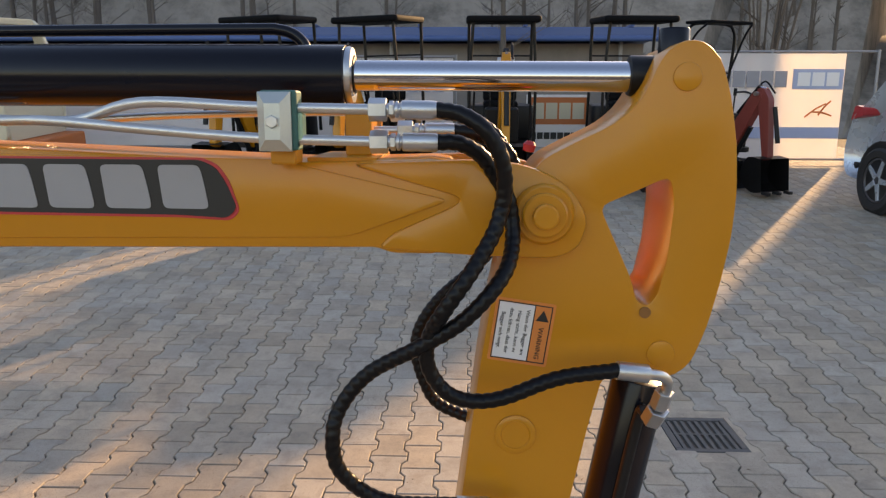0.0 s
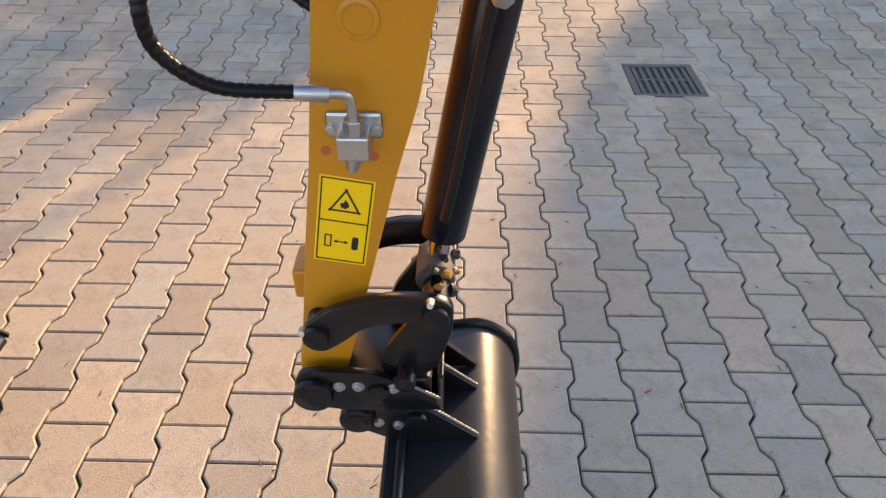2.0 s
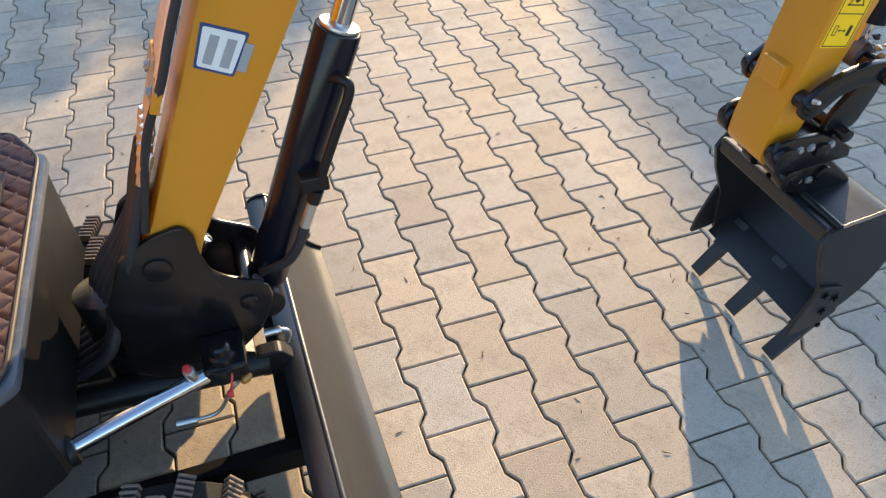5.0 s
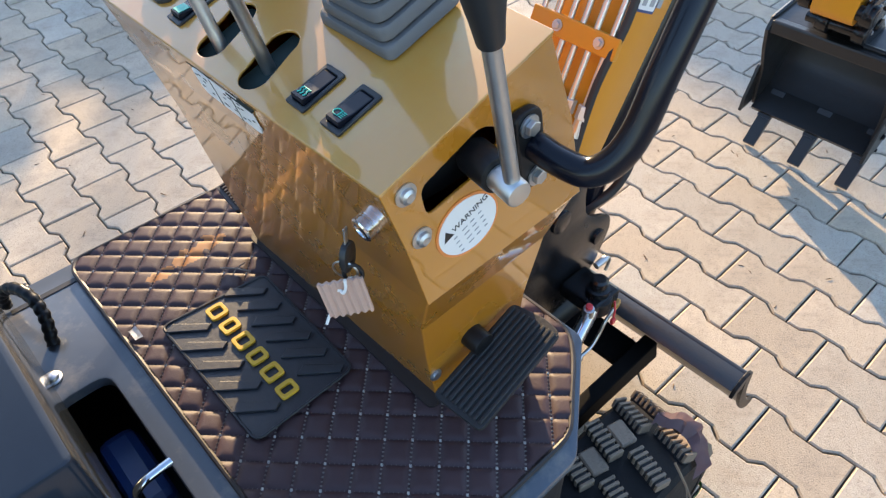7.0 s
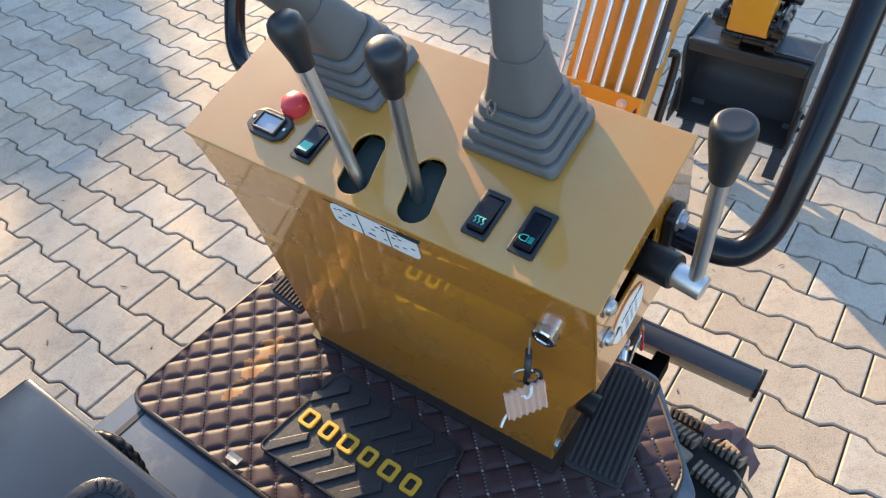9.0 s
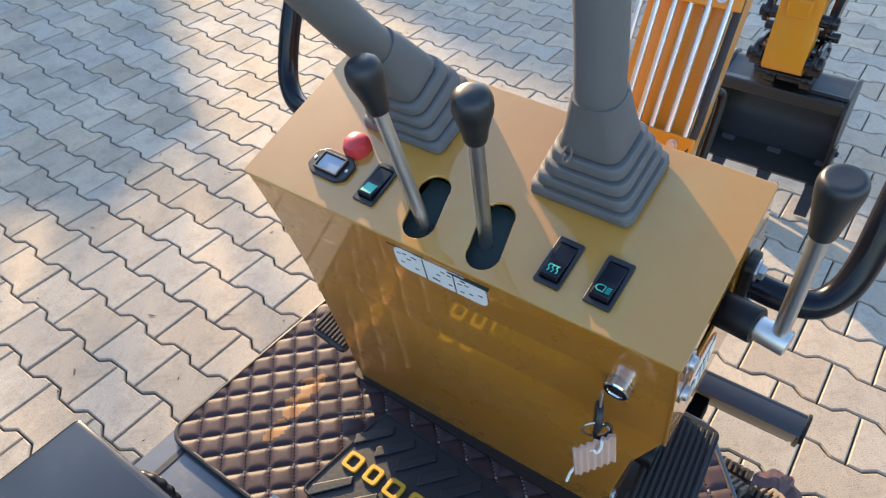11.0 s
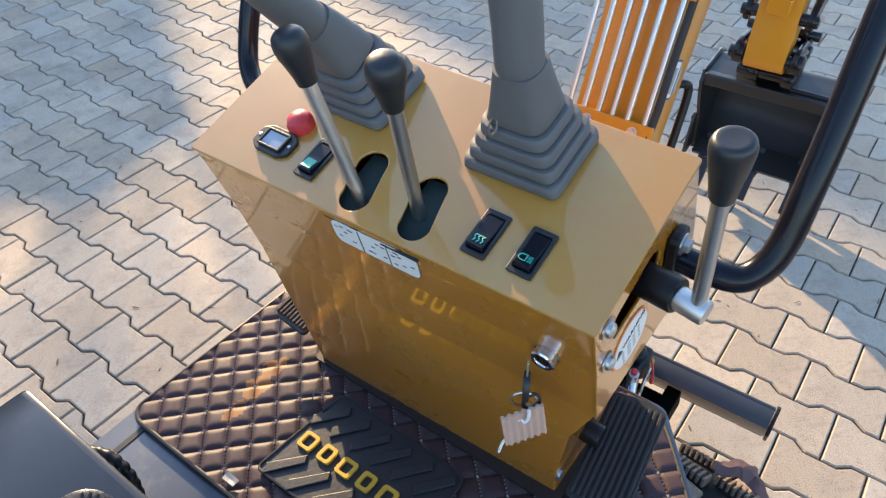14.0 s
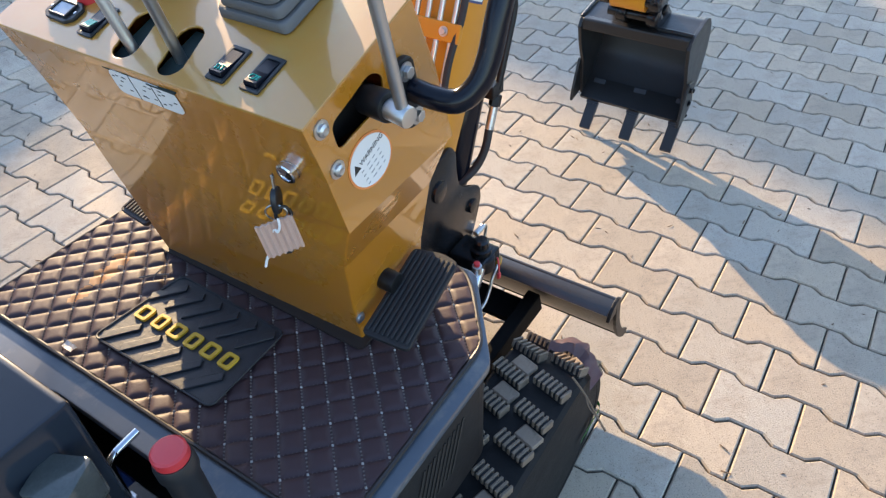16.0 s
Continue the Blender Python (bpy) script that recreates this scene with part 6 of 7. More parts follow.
def build_seat_side():
    s = thing("seat_base", "dark grey painted seat base box with a filler cap", "seat base")
    part("box", plate(rounded([(-1.352, 0.050), (-1.352, 0.478), (-1.92, 0.478), (-1.92, 0.050)], 0.008, 3), 0.650, 0.900, "z", 0.006), M_SEATBOX, s, smooth=True)
    part("back_box", plate([(-1.46, -0.14), (-1.46, 0.048), (-1.92, 0.048), (-1.92, -0.14)], 0.650, 0.760, "z", 0.006), M_BLACK, s)
    cap = thing("filler_cap", "tall black plastic filler cap leaning on the seat base", "filler cap")
    foot, tip = Vector((-1.416, 0.238, 0.9005)), Vector((-1.411, 0.213, 0.998))
    m = Matrix.Translation(foot) @ (tip - foot).to_track_quat("Z", "Y").to_matrix().to_4x4()
    neck = turned(spun([(0.025, -0.004), (0.025, 0.036), (0.0315, 0.039), (0.0320, 0.043), (0.0315, 0.047), (0.026, 0.049)], 40), m)
    part("neck", neck, M_LINK, cap, "black neck with a flange", True)
    body = turned(spun([(0.0262, 0.0495), (0.0275, 0.052), (0.0285, 0.062), (0.0288, 0.093), (0.0278, 0.0970), (0.0265, 0.0980), (0.0165, 0.0980), (0.0158, 0.0965), (0.001, 0.0965)], 40), m)
    part("cap_body", body, M_CAPTOP, cap, "worn black screw cap", True)
    for k in range(13):
        part("raised_bar", turned(boxed(0.0180, 0.0250, -0.0009, 0.0009, 0.0978, 0.0992, 0.0004, 1), m @ pose(0, 0, 0, 0, 0, 40 - k * 14)), M_CAPTOP, cap)
    part("lug", turned(boxed(0.028, 0.037, -0.006, 0.006, 0.038, 0.048, 0.003), m @ pose(0, 0, 0, 0, 0, -20)), M_LINK, cap)
    b = thing("dipstick_bottle", "black cylinder with a red cap beside the seat", "bottle")
    part("cylinder_body", spun([(0.017, 0), (0.017, 0.188), (0.0195, 0.193), (0.0195, 0.208), (0.0175, 0.213), (0.002, 0.213)], 36, (-1.328, -0.048, 0.6505), (-0.02, 0, 1)), M_KNOB, b, smooth=True)
    part("cap", spun([(0.0168, 0), (0.0172, 0.003), (0.0168, 0.010), (0.0145, 0.012), (0.002, 0.0125)], 36, (-1.3323, -0.048, 0.8638), (-0.02, 0, 1)), M_RED, b, "red plastic cap", True)
    h = thing("cover_latch", "bright bent steel latch handle in the deck opening", "latch")
    part("rod", tube([(-1.335, 0.136, 0.612), (-1.336, 0.132, 0.650), (-1.336, 0.127, 0.690), (-1.333, 0.125, 0.706), (-1.324, 0.125, 0.712), (-1.308, 0.126, 0.713), (-1.291, 0.127, 0.713)], 0.0052, 12), M_CHROME, h, smooth=True)
    bm = bmesh.new()
    nut(bm, (-1.335, 0.137, 0.602), (-1.335, 0.136, 0.616), 0.010)
    part("nut", bm, M_STEEL, h)
    part("bracket", boxed(-1.350, -1.312, 0.100, 0.160, 0.594, 0.602, 0.002), M_IRON, h, "dull steel bracket")
    part("post", boxed(-1.345, -1.335, 0.115, 0.145, 0.43, 0.594), M_BLACK, h)
    g = thing("sediment_bowl", "clear plastic sediment bowl on a black base beside the seat", "filter bowl")
    tilt_bowl = Matrix.Translation((-1.400, 0.028, 0.650)) @ pose(0, 0, 0, 0, 0, 25)
    part("base", turned(spun([(0.022, 0), (0.022, 0.135), (0.026, 0.140), (0.026, 0.158), (0.002, 0.158)], 24), tilt_bowl), M_KNOB, g, smooth=True)
    bm = plate(rounded([(-0.022, -0.024), (0.022, -0.024), (0.022, 0.024), (-0.022, 0.024)], 0.006, 3), 0.1585, 0.212, "z", 0.002)
    part("bowl", turned(bm, tilt_bowl), M_BOWL, g, "clear grey plastic bowl", True)
    w = thing("spiral_cable", "black spiral-wrapped cable arching over the deck edge", "cable")
    part("cable_body", tube([(-1.350, 0.555, 0.655), (-1.345, 0.545, 0.685), (-1.330, 0.525, 0.702), (-1.318, 0.495, 0.702), (-1.316, 0.465, 0.685), (-1.326, 0.440, 0.652)], 0.0082, 16, 8, 0.32, 0.013), M_HOSE, w, smooth=True)
    d = thing("deck_bolt", "bright dome bolt on the deck", "bolt")
    part("bolt_head", spun([(0.012, 0), (0.012, 0.002), (0.009, 0.003), (0.008, 0.007), (0.004, 0.009), (0.001, 0.009)], 20, (-1.348, 0.385, 0.651)), M_STEEL, d, smooth=True)


build_arm_cylinder()
build_pipes()
build_hoses()
build_bucket_cylinder()
build_linkage()
build_bucket()
build_blade()
build_track(-0.212, -0.052, "black rubber crawler track with worn tan tread blocks")
build_track(0.492, 0.652, "black rubber crawler track with worn tan tread blocks")
build_chassis()
build_swing_post()
build_swing_cylinder()
build_boom_cylinder()
build_deck()
build_mat()
build_pad()
build_console()
tag = build_key_tag()
tag.location = (0.004, 0.003, -0.003)
build_joysticks()
lever("control_lever", (-1.066, 0.2255, 1.068), (-1.0893, 0.2500, 1.2080), "steel control lever with a pear-shaped black knob", group="levers on the console")
lever("control_lever", (-1.0525, 0.1665, 1.066), (-1.0945, 0.1500, 1.2185), "steel control lever with a pear-shaped black knob", group="levers on the console")
side = lever("throttle_lever", (-1.001, -0.085, 1.060), (-1.030, -0.0855, 1.192), "steel lever with a black knob on the console's side", 0.0152, 0.056, flat_top=True)
part("pivot_tube", cyled((-0.990, -0.030, 1.052), (-0.998, -0.068, 1.056), 0.0165, seg=28, bevel=0.002), M_BLACK, side, "black pivot tube", True)
part("end_fitting", cyled((-0.9985, -0.066, 1.0555), (-1.0022, -0.0945, 1.0540), 0.0115, seg=28, bevel=0.002), M_TUBE, side, "bare steel end fitting", True)
grab_bar(1, "black steel grab bar bolted to the console")
grab_bar(-1, "black steel grab bar bolted to the console")
pedal(-0.036, -1, "black ribbed rubber foot pedal")
pedal(0.462, 1, "black ribbed rubber foot pedal")
build_seat_side()


# ---- small loose bits ----
def build_bits():
    tw = thing("twig", "dry brown twig lying over the track edge", "twig")
    part("stem", tube([(-0.700, -0.193, 0.379), (-0.708, -0.225, 0.356), (-0.716, -0.255, 0.322), (-0.722, -0.277, 0.300)], 0.0022, 6), M_TWIGWOOD, tw, smooth=True)
    part("offshoot", tube([(-0.708, -0.225, 0.356), (-0.722, -0.240, 0.345), (-0.726, -0.262, 0.330)], 0.0013, 6), M_TWIGWOOD, tw)
    rag = thing("rag", "purple-brown plastic rag wrapped over the track front", "rag")
    bm = bmesh.new()
    rows = []
    for i in range(15):
        f = i / 14
        x, y, z = -0.664 + 0.03 * math.sin(f * 3.1), -0.128 - 0.098 * f, 0.381 - 0.05 * f * f
        rows.append([bm.verts.new((x - 0.010 + 0.020 * k + 0.003 * math.sin(i * 1.7 + k), y + 0.004 * math.sin(i + 2 * k), z + 0.007 * (1 - abs(k - 1)) + 0.003 * math.sin(i * 2.1 + k * 2))) for k in range(3)])
    for a, b in zip(rows, rows[1:]):
        for k in range(2):
            bm.faces.new((a[k], a[k + 1], b[k + 1], b[k]))
    bmesh.ops.solidify(bm, geom=bm.faces[:], thickness=0.0015)
    part("cloth", bm, M_RAG, rag, smooth=True)
    gs = thing("strap", "green plastic strap hanging round the track's front edge", "strap")
    bm = bmesh.new()
    rows = []
    for x, y, z in smoothed([(-0.5560, -0.165, 0.160), (-0.5580, -0.195, 0.152), (-0.5700, -0.2185, 0.150), (-0.600, -0.2200, 0.149), (-0.640, -0.2195, 0.146), (-0.665, -0.2190, 0.138)], 4):
        rows.append([bm.verts.new((x, y, z + 0.008 * k + 0.002 * math.sin(x * 130 + k))) for k in (-1, 0, 1)])
    for a, b in zip(rows, rows[1:]):
        for k in range(2):
            bm.faces.new((a[k], a[k + 1], b[k + 1], b[k]))
    bmesh.ops.solidify(bm, geom=bm.faces[:], thickness=0.0012)
    part("band", bm, M_GREENSTRAP, gs, smooth=True)
    sc = thing("paper_scrap", "small crumpled white paper scrap on the floor mat", "paper scrap")
    bm = bmesh.new()
    g = [[bm.verts.new((-1.2425 + 0.0055 * i, 0.356 + 0.0055 * j, 0.6650 + 0.0035 * noise.noise((i * 1.3, j * 1.7, 5)))) for i in range(3)] for j in range(5)]
    for a, b in zip(g, g[1:]):
        for i in range(2):
            bm.faces.new((a[i], a[i + 1], b[i + 1], b[i]))
    bmesh.ops.solidify(bm, geom=bm.faces[:], thickness=0.0006)
    part("paper", bm, M_WHITE, sc)
    st = thing("straw", "pale dry straw lying on the mat beside the pad", "straw")
    part("stalk", tube([(-1.092, 0.392, 0.668), (-1.078, 0.374, 0.671), (-1.064, 0.352, 0.672)], 0.0013, 6), M_THREAD, st)
    part("side_stalk", tube([(-1.086, 0.366, 0.669), (-1.076, 0.372, 0.671), (-1.060, 0.377, 0.668)], 0.0009, 6), M_THREAD, st)
    # crumbs and leaf bits on the paving
    rng = random.Random(8)
    v, f = [], []
    for k in range(330):
        x, y = rng.uniform(-2.6, 2.6), rng.uniform(-1.0, 2.4)
        a, ln, wd = rng.uniform(0, 6.28), rng.uniform(0.003, 0.012), rng.uniform(0.0012, 0.003)
        c, s_ = math.cos(a), math.sin(a)
        i = len(v)
        for px, py, pz in ((-ln, -wd, 0.001), (ln, -wd * 0.6, 0.0015), (ln * 0.8, wd, 0.001), (-ln, wd * 0.5, 0.001), (0, 0, 0.0035)):
            v.append((x + px * c - py * s_, y + px * s_ + py * c, pz))
        f += [(i, i + 1, i + 4), (i + 1, i + 2, i + 4), (i + 2, i + 3, i + 4), (i + 3, i, i + 4)]
    me = bpy.data.meshes.new("leaf_crumbs")
    me.from_pydata(v, [], f)
    me.materials.append(M_TWIGWOOD)
    tagged(new("leaf_crumbs", me), "scattered brown leaf and twig crumbs on the paving", "debris", kind="stuff")
    # grease lines at the swing post
    gl = thing("grease_line", "bent steel grease pipe with a nut under the boom foot", "pipe", group="grease lines")
    part("pipe", tube([(-0.664, 0.05, 0.356), (-0.630, 0.05, 0.353), (-0.602, 0.05, 0.356), (-0.583, 0.05, 0.377), (-0.571, 0.05, 0.402), (-0.550, 0.05, 0.424)], 0.0034, 10), M_STEEL, gl, smooth=True)
    part("sleeve", cyled((-0.668, 0.05, 0.356), (-0.634, 0.05, 0.3535), 0.0075, seg=14), M_STEEL, gl, smooth=True)
    part("grease", turned(spun([(0.001, 0), (0.006, 0.004), (0.008, 0.012), (0.006, 0.022), (0.002, 0.026)], 10), Matrix.Translation((-0.548, 0.055, 0.412)) @ pose(0, 0, 0, 0, 50, 0)), M_GREASE, gl, "blob of amber grease", True)
    gl = thing("grease_line", "bent steel grease pipe with a nut under the boom foot", "pipe", group="grease lines")
    part("pipe", tube([(-0.495, 0.137, 0.428), (-0.466, 0.135, 0.431), (-0.453, 0.135, 0.422), (-0.453, 0.135, 0.410), (-0.459, 0.135, 0.393)], 0.0034, 10), M_STEEL, gl, smooth=True)
    part("sleeve", cyled((-0.494, 0.137, 0.428), (-0.466, 0.135, 0.431), 0.0072, seg=14), M_STEEL, gl, smooth=True)


M_TWIGWOOD = shader("dry_twig", (0.17, 0.11, 0.07), 0.85, vary=0.3, scale=40)
M_GREENSTRAP = shader("green_strap", (0.03, 0.16, 0.03), 0.45, vary=0.2, scale=30)
M_RAG = shader("purple_rag", (0.16, 0.095, 0.10), 0.5, vary=0.2, scale=30)
build_bits()


# ---- the yard behind: machines, fence, shed, woods ----
# Hillside base is lightened to stand in for the bright haze over it.
M_WOODS = shader("bare_hillside", (0.30, 0.26, 0.22), 0.95, vary=0.5, scale=0.5, bump=0.5, bscale=4, second=(0.15, 0.13, 0.11), spots=0.45)
M_TWIG = shader("bare_twigs", (0.13, 0.105, 0.085), 0.9, vary=0.3, scale=2)
M_RENDER = shader("grey_render", (0.23, 0.20, 0.18), 0.9, vary=0.12, scale=0.7, bump=0.2, bscale=20, second=(0.18, 0.16, 0.14), spots=0.5)
M_BLUE = shader("blue_sheet_roof", (0.045, 0.10, 0.26), 0.4, 0.0, vary=0.12, scale=0.8)
M_BANNER = shader("banner_cloth", (0.86, 0.82, 0.79), 0.7, vary=0.05, scale=1.2, bump=0.3, bscale=5)
M_GREYINK = shader("banner_grey", (0.34, 0.33, 0.35), 0.7, vary=0.08)
M_BLUEINK = shader("banner_blue", (0.42, 0.47, 0.62), 0.7, vary=0.08)
M_POST = shader("fence_steel", (0.30, 0.30, 0.31), 0.5, 0.5, vary=0.15)
M_ORSIGN = shader("orange_sign", (0.62, 0.16, 0.04), 0.5, vary=0.08)
M_REDPAINT = shader("red_paint", (0.24, 0.045, 0.035), 0.45, vary=0.12, scale=4, second=(0.20, 0.05, 0.03), spots=0.6)
M_CREAM = shader("cream_paint", (0.62, 0.55, 0.40), 0.4, vary=0.06, scale=3)
M_CAR = shader("silver_paint", (0.50, 0.56, 0.62), 0.28, 0.45, vary=0.05, scale=3, coat=0.7)
M_GREYRIM = shader("rim_grey", (0.10, 0.10, 0.11), 0.4, 0.5, vary=0.1)
M_TYRE = shader("tyre", (0.022, 0.022, 0.023), 0.75, vary=0.2, scale=10)
M_GLASS = shader("dark_glass", (0.03, 0.035, 0.04), 0.06, vary=0.05, rvary=0.02)
M_TILE = shader("roof_tiles", (0.20, 0.09, 0.06), 0.8, vary=0.25, scale=2)
M_PALE = shader("pale_glass", (0.40, 0.46, 0.42), 0.08, vary=0.05, rvary=0.02)


def far_excavator(paint, at, turn, hoop=False, swing=0.0):
    """A mini excavator that faces -y, its arm folded in front."""
    colour = "yellow and black" if paint is M_YELLOW else "weathered red"
    e = thing("mini_excavator", f"{colour} mini excavator with " + ("a hoop roll bar" if hoop else "a flat canopy") + ", parked", "excavator", at, group="excavators in the row")
    for s in (-1, 1):
        x0, x1 = (-0.47, -0.25) if s < 0 else (0.25, 0.47)
        loop = rounded([(-0.62, 0.0), (0.62, 0.0), (0.66, 0.16), (0.58, 0.33), (-0.58, 0.33), (-0.66, 0.16)], 0.12)
        tr = part("track", plate(loop, x0, x1, "x", 0.02), M_TRACK, e)
        for k in range(18):
            for z0, z1 in ((-0.0, 0.02), (0.325, 0.35)):
                y = -0.56 + k * 0.066
                if z0 > 0:
                    part("tread_bar", boxed(x0 + 0.01, x1 - 0.01, y - 0.016, y + 0.016, z0, z1, 0.004), M_TRACK, tr)
        for k in range(6):
            z = 0.03 + 0.055 * k
            part("tread_bar", boxed(x0 + 0.012, x1 - 0.012, -0.685 + abs(z - 0.165) * 0.35, -0.62, z, z + 0.028, 0.004), M_TRACK, tr)
    part("undercarriage", boxed(-0.25, 0.25, -0.5, 0.5, 0.12, 0.38, 0.03), M_BLACK, e)
    bl = bmesh.new()
    edge = []
    for k in range(8):
        a = k / 7
        edge.append([bl.verts.new((x, -0.86 + 0.06 * math.sin(a * 3.1), 0.04 + a * 0.24)) for x in (-0.48, 0.48)])
    for a, b in zip(edge, edge[1:]):
        bl.faces.new((a[0], a[1], b[1], b[0]))
    bmesh.ops.solidify(bl, geom=bl.faces[:], thickness=0.02)
    part("dozer_blade", bl, M_BLACK, e)
    for s in (-1, 1):
        part("blade_arm", boxed(s * 0.17 - 0.03, s * 0.17 + 0.03, -0.83, -0.4, 0.13, 0.21, 0.01), M_BLACK, e)
    part("slew_ring", cyled((0, 0, 0.38), (0, 0, 0.45), 0.24), M_BLACK, e)
    floor_ = rounded([(-0.46, -0.42), (0.46, -0.42), (0.46, 0.35), (0.3, 0.55), (-0.3, 0.55), (-0.46, 0.35)], 0.1)
    part("floor_plate", plate(floor_, 0.45, 0.52, "z", 0.01), M_BLACK, e)
    hood = part("engine_hood", plate(rounded([(-0.45, 0.02), (0.45, 0.02), (0.45, 0.33), (0.29, 0.54), (-0.29, 0.54), (-0.45, 0.33)], 0.1), 0.52, 0.98, "z", 0.03), M_BLACK if paint is M_YELLOW else paint, e, smooth=True)
    for k in range(5):
        part("vent_slat", boxed(-0.2, 0.2, 0.012, 0.022, 0.62 + k * 0.05, 0.645 + k * 0.05), M_BLACK, hood)
    st = part("seat", boxed(-0.23, 0.23, -0.12, 0.26, 0.92, 1.04, 0.04), M_CANOPY, e)
    part("backrest", turned(boxed(-0.23, 0.23, -0.05, 0.05, 0.0, 0.50, 0.045), Matrix.Translation((0, 0.27, 1.02)) @ Matrix.Rotation(-0.14, 4, "X")), M_CANOPY, st)
    con = part("control_console", boxed(-0.22, 0.22, -0.40, -0.22, 0.52, 0.98, 0.03), M_BLACK, e)
    for s in (-1, 1):
        part("lever", cyled((s * 0.15, -0.31, 0.97), (s * 0.16, -0.29, 1.22), 0.011, seg=8), M_BLACK, con)
        part("lever_knob", cyled((s * 0.16, -0.29, 1.20), (s * 0.16, -0.285, 1.30), 0.024, seg=10, bevel=0.006), M_BLACK, con)
        part("grab_bar", tube([(s * 0.36, -0.38, 0.52), (s * 0.36, -0.38, 1.15), (s * 0.30, -0.36, 1.25), (s * 0.1, -0.36, 1.25)], 0.014, 8, 5), M_BLACK, e)
    if hoop:
        hp = tube([(-0.42, 0.30, 0.6), (-0.42, 0.26, 1.2), (-0.42, 0.22, 1.85), (-0.36, 0.2, 2.06), (-0.22, 0.2, 2.13), (0.22, 0.2, 2.13), (0.36, 0.2, 2.06), (0.42, 0.22, 1.85), (0.42, 0.26, 1.2), (0.42, 0.30, 0.6)], 0.022, 10, 5)
        part("roll_hoop", hp, M_BLACK, e, smooth=True)
        part("crossbar", cyled((-0.42, 0.24, 1.48), (0.42, 0.24, 1.48), 0.016, seg=8), M_BLACK, e)
        part("canopy", plate(rounded([(-0.38, -0.25), (0.38, -0.25), (0.38, 0.35), (-0.38, 0.35)], 0.12), 2.12, 2.16, "z", 0.015), M_CANOPY, e, smooth=True)
        for s in (-1, 1):
            part("front_post", tube([(s * 0.35, -0.2, 2.12), (s * 0.40, 0.0, 1.95), (s * 0.42, 0.24, 1.5)], 0.016, 8, 4), M_BLACK, e)
    else:
        part("roof", plate(rounded([(-0.47, -0.45), (0.47, -0.45), (0.47, 0.52), (-0.47, 0.52)], 0.08), 2.03, 2.11, "z", 0.03), M_CANOPY, e, smooth=True)
        for sx in (-1, 1):
            part("post", tube([(sx * 0.42, 0.44, 0.6), (sx * 0.43, 0.44, 2.04)], 0.022, 10, 2), M_BLACK, e)
            part("post", tube([(sx * 0.42, -0.40, 0.5), (sx * 0.42, -0.36, 1.3), (sx * 0.38, -0.34, 2.04)], 0.020, 10, 4), M_BLACK, e)
        part("crossbar", cyled((-0.42, 0.44, 1.22), (0.42, 0.44, 1.22), 0.014, seg=8), M_BLACK, e)
        part("crossbar", cyled((-0.43, 0.44, 1.62), (0.43, 0.44, 1.62), 0.012, seg=8), M_BLACK, e)
    # the arm: out of a swing bracket, up, over and down to the bucket
    turn_arm = Matrix.Translation((0, -0.5, 0)) @ Matrix.Rotation(swing, 4, "Z") @ Matrix.Translation((0, 0.5, 0))
    if hoop:
        turn_arm = turn_arm @ Matrix.Diagonal((1, 0.92, 0.80, 1))
    part("swing_bracket", turned(boxed(-0.09, 0.09, -0.62, -0.40, 0.36, 0.66, 0.02), turn_arm), M_BLACK, e)
    up = [(-0.44, 0.50), (-0.60, 0.44), (-0.84, 0.95), (-1.10, 1.52), (-1.06, 1.62), (-0.94, 1.62), (-0.62, 1.05)]
    part("boom", turned(plate(rounded(up, 0.06), -0.06, 0.06, "x", 0.008), turn_arm), paint, e)
    down = [(-0.98, 1.66), (-1.10, 1.68), (-1.22, 1.52), (-1.36, 0.60), (-1.26, 0.56), (-1.06, 1.35)]
    part("stick", turned(plate(rounded(down, 0.05), -0.05, 0.05, "x", 0.008), turn_arm), paint, e)
    part("arm_cylinder", turned(cyled((0, -0.66, 1.25), (0, -1.00, 1.70), 0.035), turn_arm), M_BLACK, e)
    part("cylinder_rod", turned(cyled((0, -0.98, 1.68), (0, -1.12, 1.66), 0.02), turn_arm), M_CHROME, e)
    part("boom_cylinder", turned(cyled((0, -0.64, 0.42), (0, -0.93, 1.05), 0.035), turn_arm), M_BLACK, e)
    part("bucket_cylinder", turned(cyled((0, -1.30, 1.40), (0, -1.44, 0.86), 0.03), turn_arm), M_BLACK, e)
    part("pivot_pin", turned(cyled((-0.10, -1.02, 1.58), (0.10, -1.02, 1.58), 0.035), turn_arm), M_STEEL, e)
    part("hose", turned(tube([(0.05, -0.55, 0.7), (0.09, -0.62, 1.1), (0.07, -0.95, 1.75), (0.07, -1.2, 1.6)], 0.014, 8, 5), turn_arm), M_HOSE, e)
    prof = [(-1.44, 0.62), (-1.20, 0.62), (-1.10, 0.40), (-1.16, 0.20), (-1.34, 0.09), (-1.52, 0.12)]
    w = 0.24
    bm = bmesh.new()
    vs = []
    for p in smoothed([(y, z, 0) for y, z in prof], 3):
        vs.append((bm.verts.new((-w, p.x, p.y)), bm.verts.new((w, p.x, p.y))))
    for a, b in zip(vs, vs[1:]):
        bm.faces.new((a[0], a[1], b[1], b[0]))
    bm.faces.new([a[0] for a in vs])
    bm.faces.new([a[1] for a in vs][::-1])
    bmesh.ops.solidify(bm, geom=bm.faces[:], thickness=0.014)
    bk = part("bucket", turned(bm, turn_arm), M_BUCKET, e)
    for k in range(3):
        x = -0.19 + k * 0.19
        part("tooth", turned(boxed(x - 0.028, x + 0.028, -1.62, -1.50, 0.08, 0.13, 0.008), turn_arm), M_BUCKET, bk)
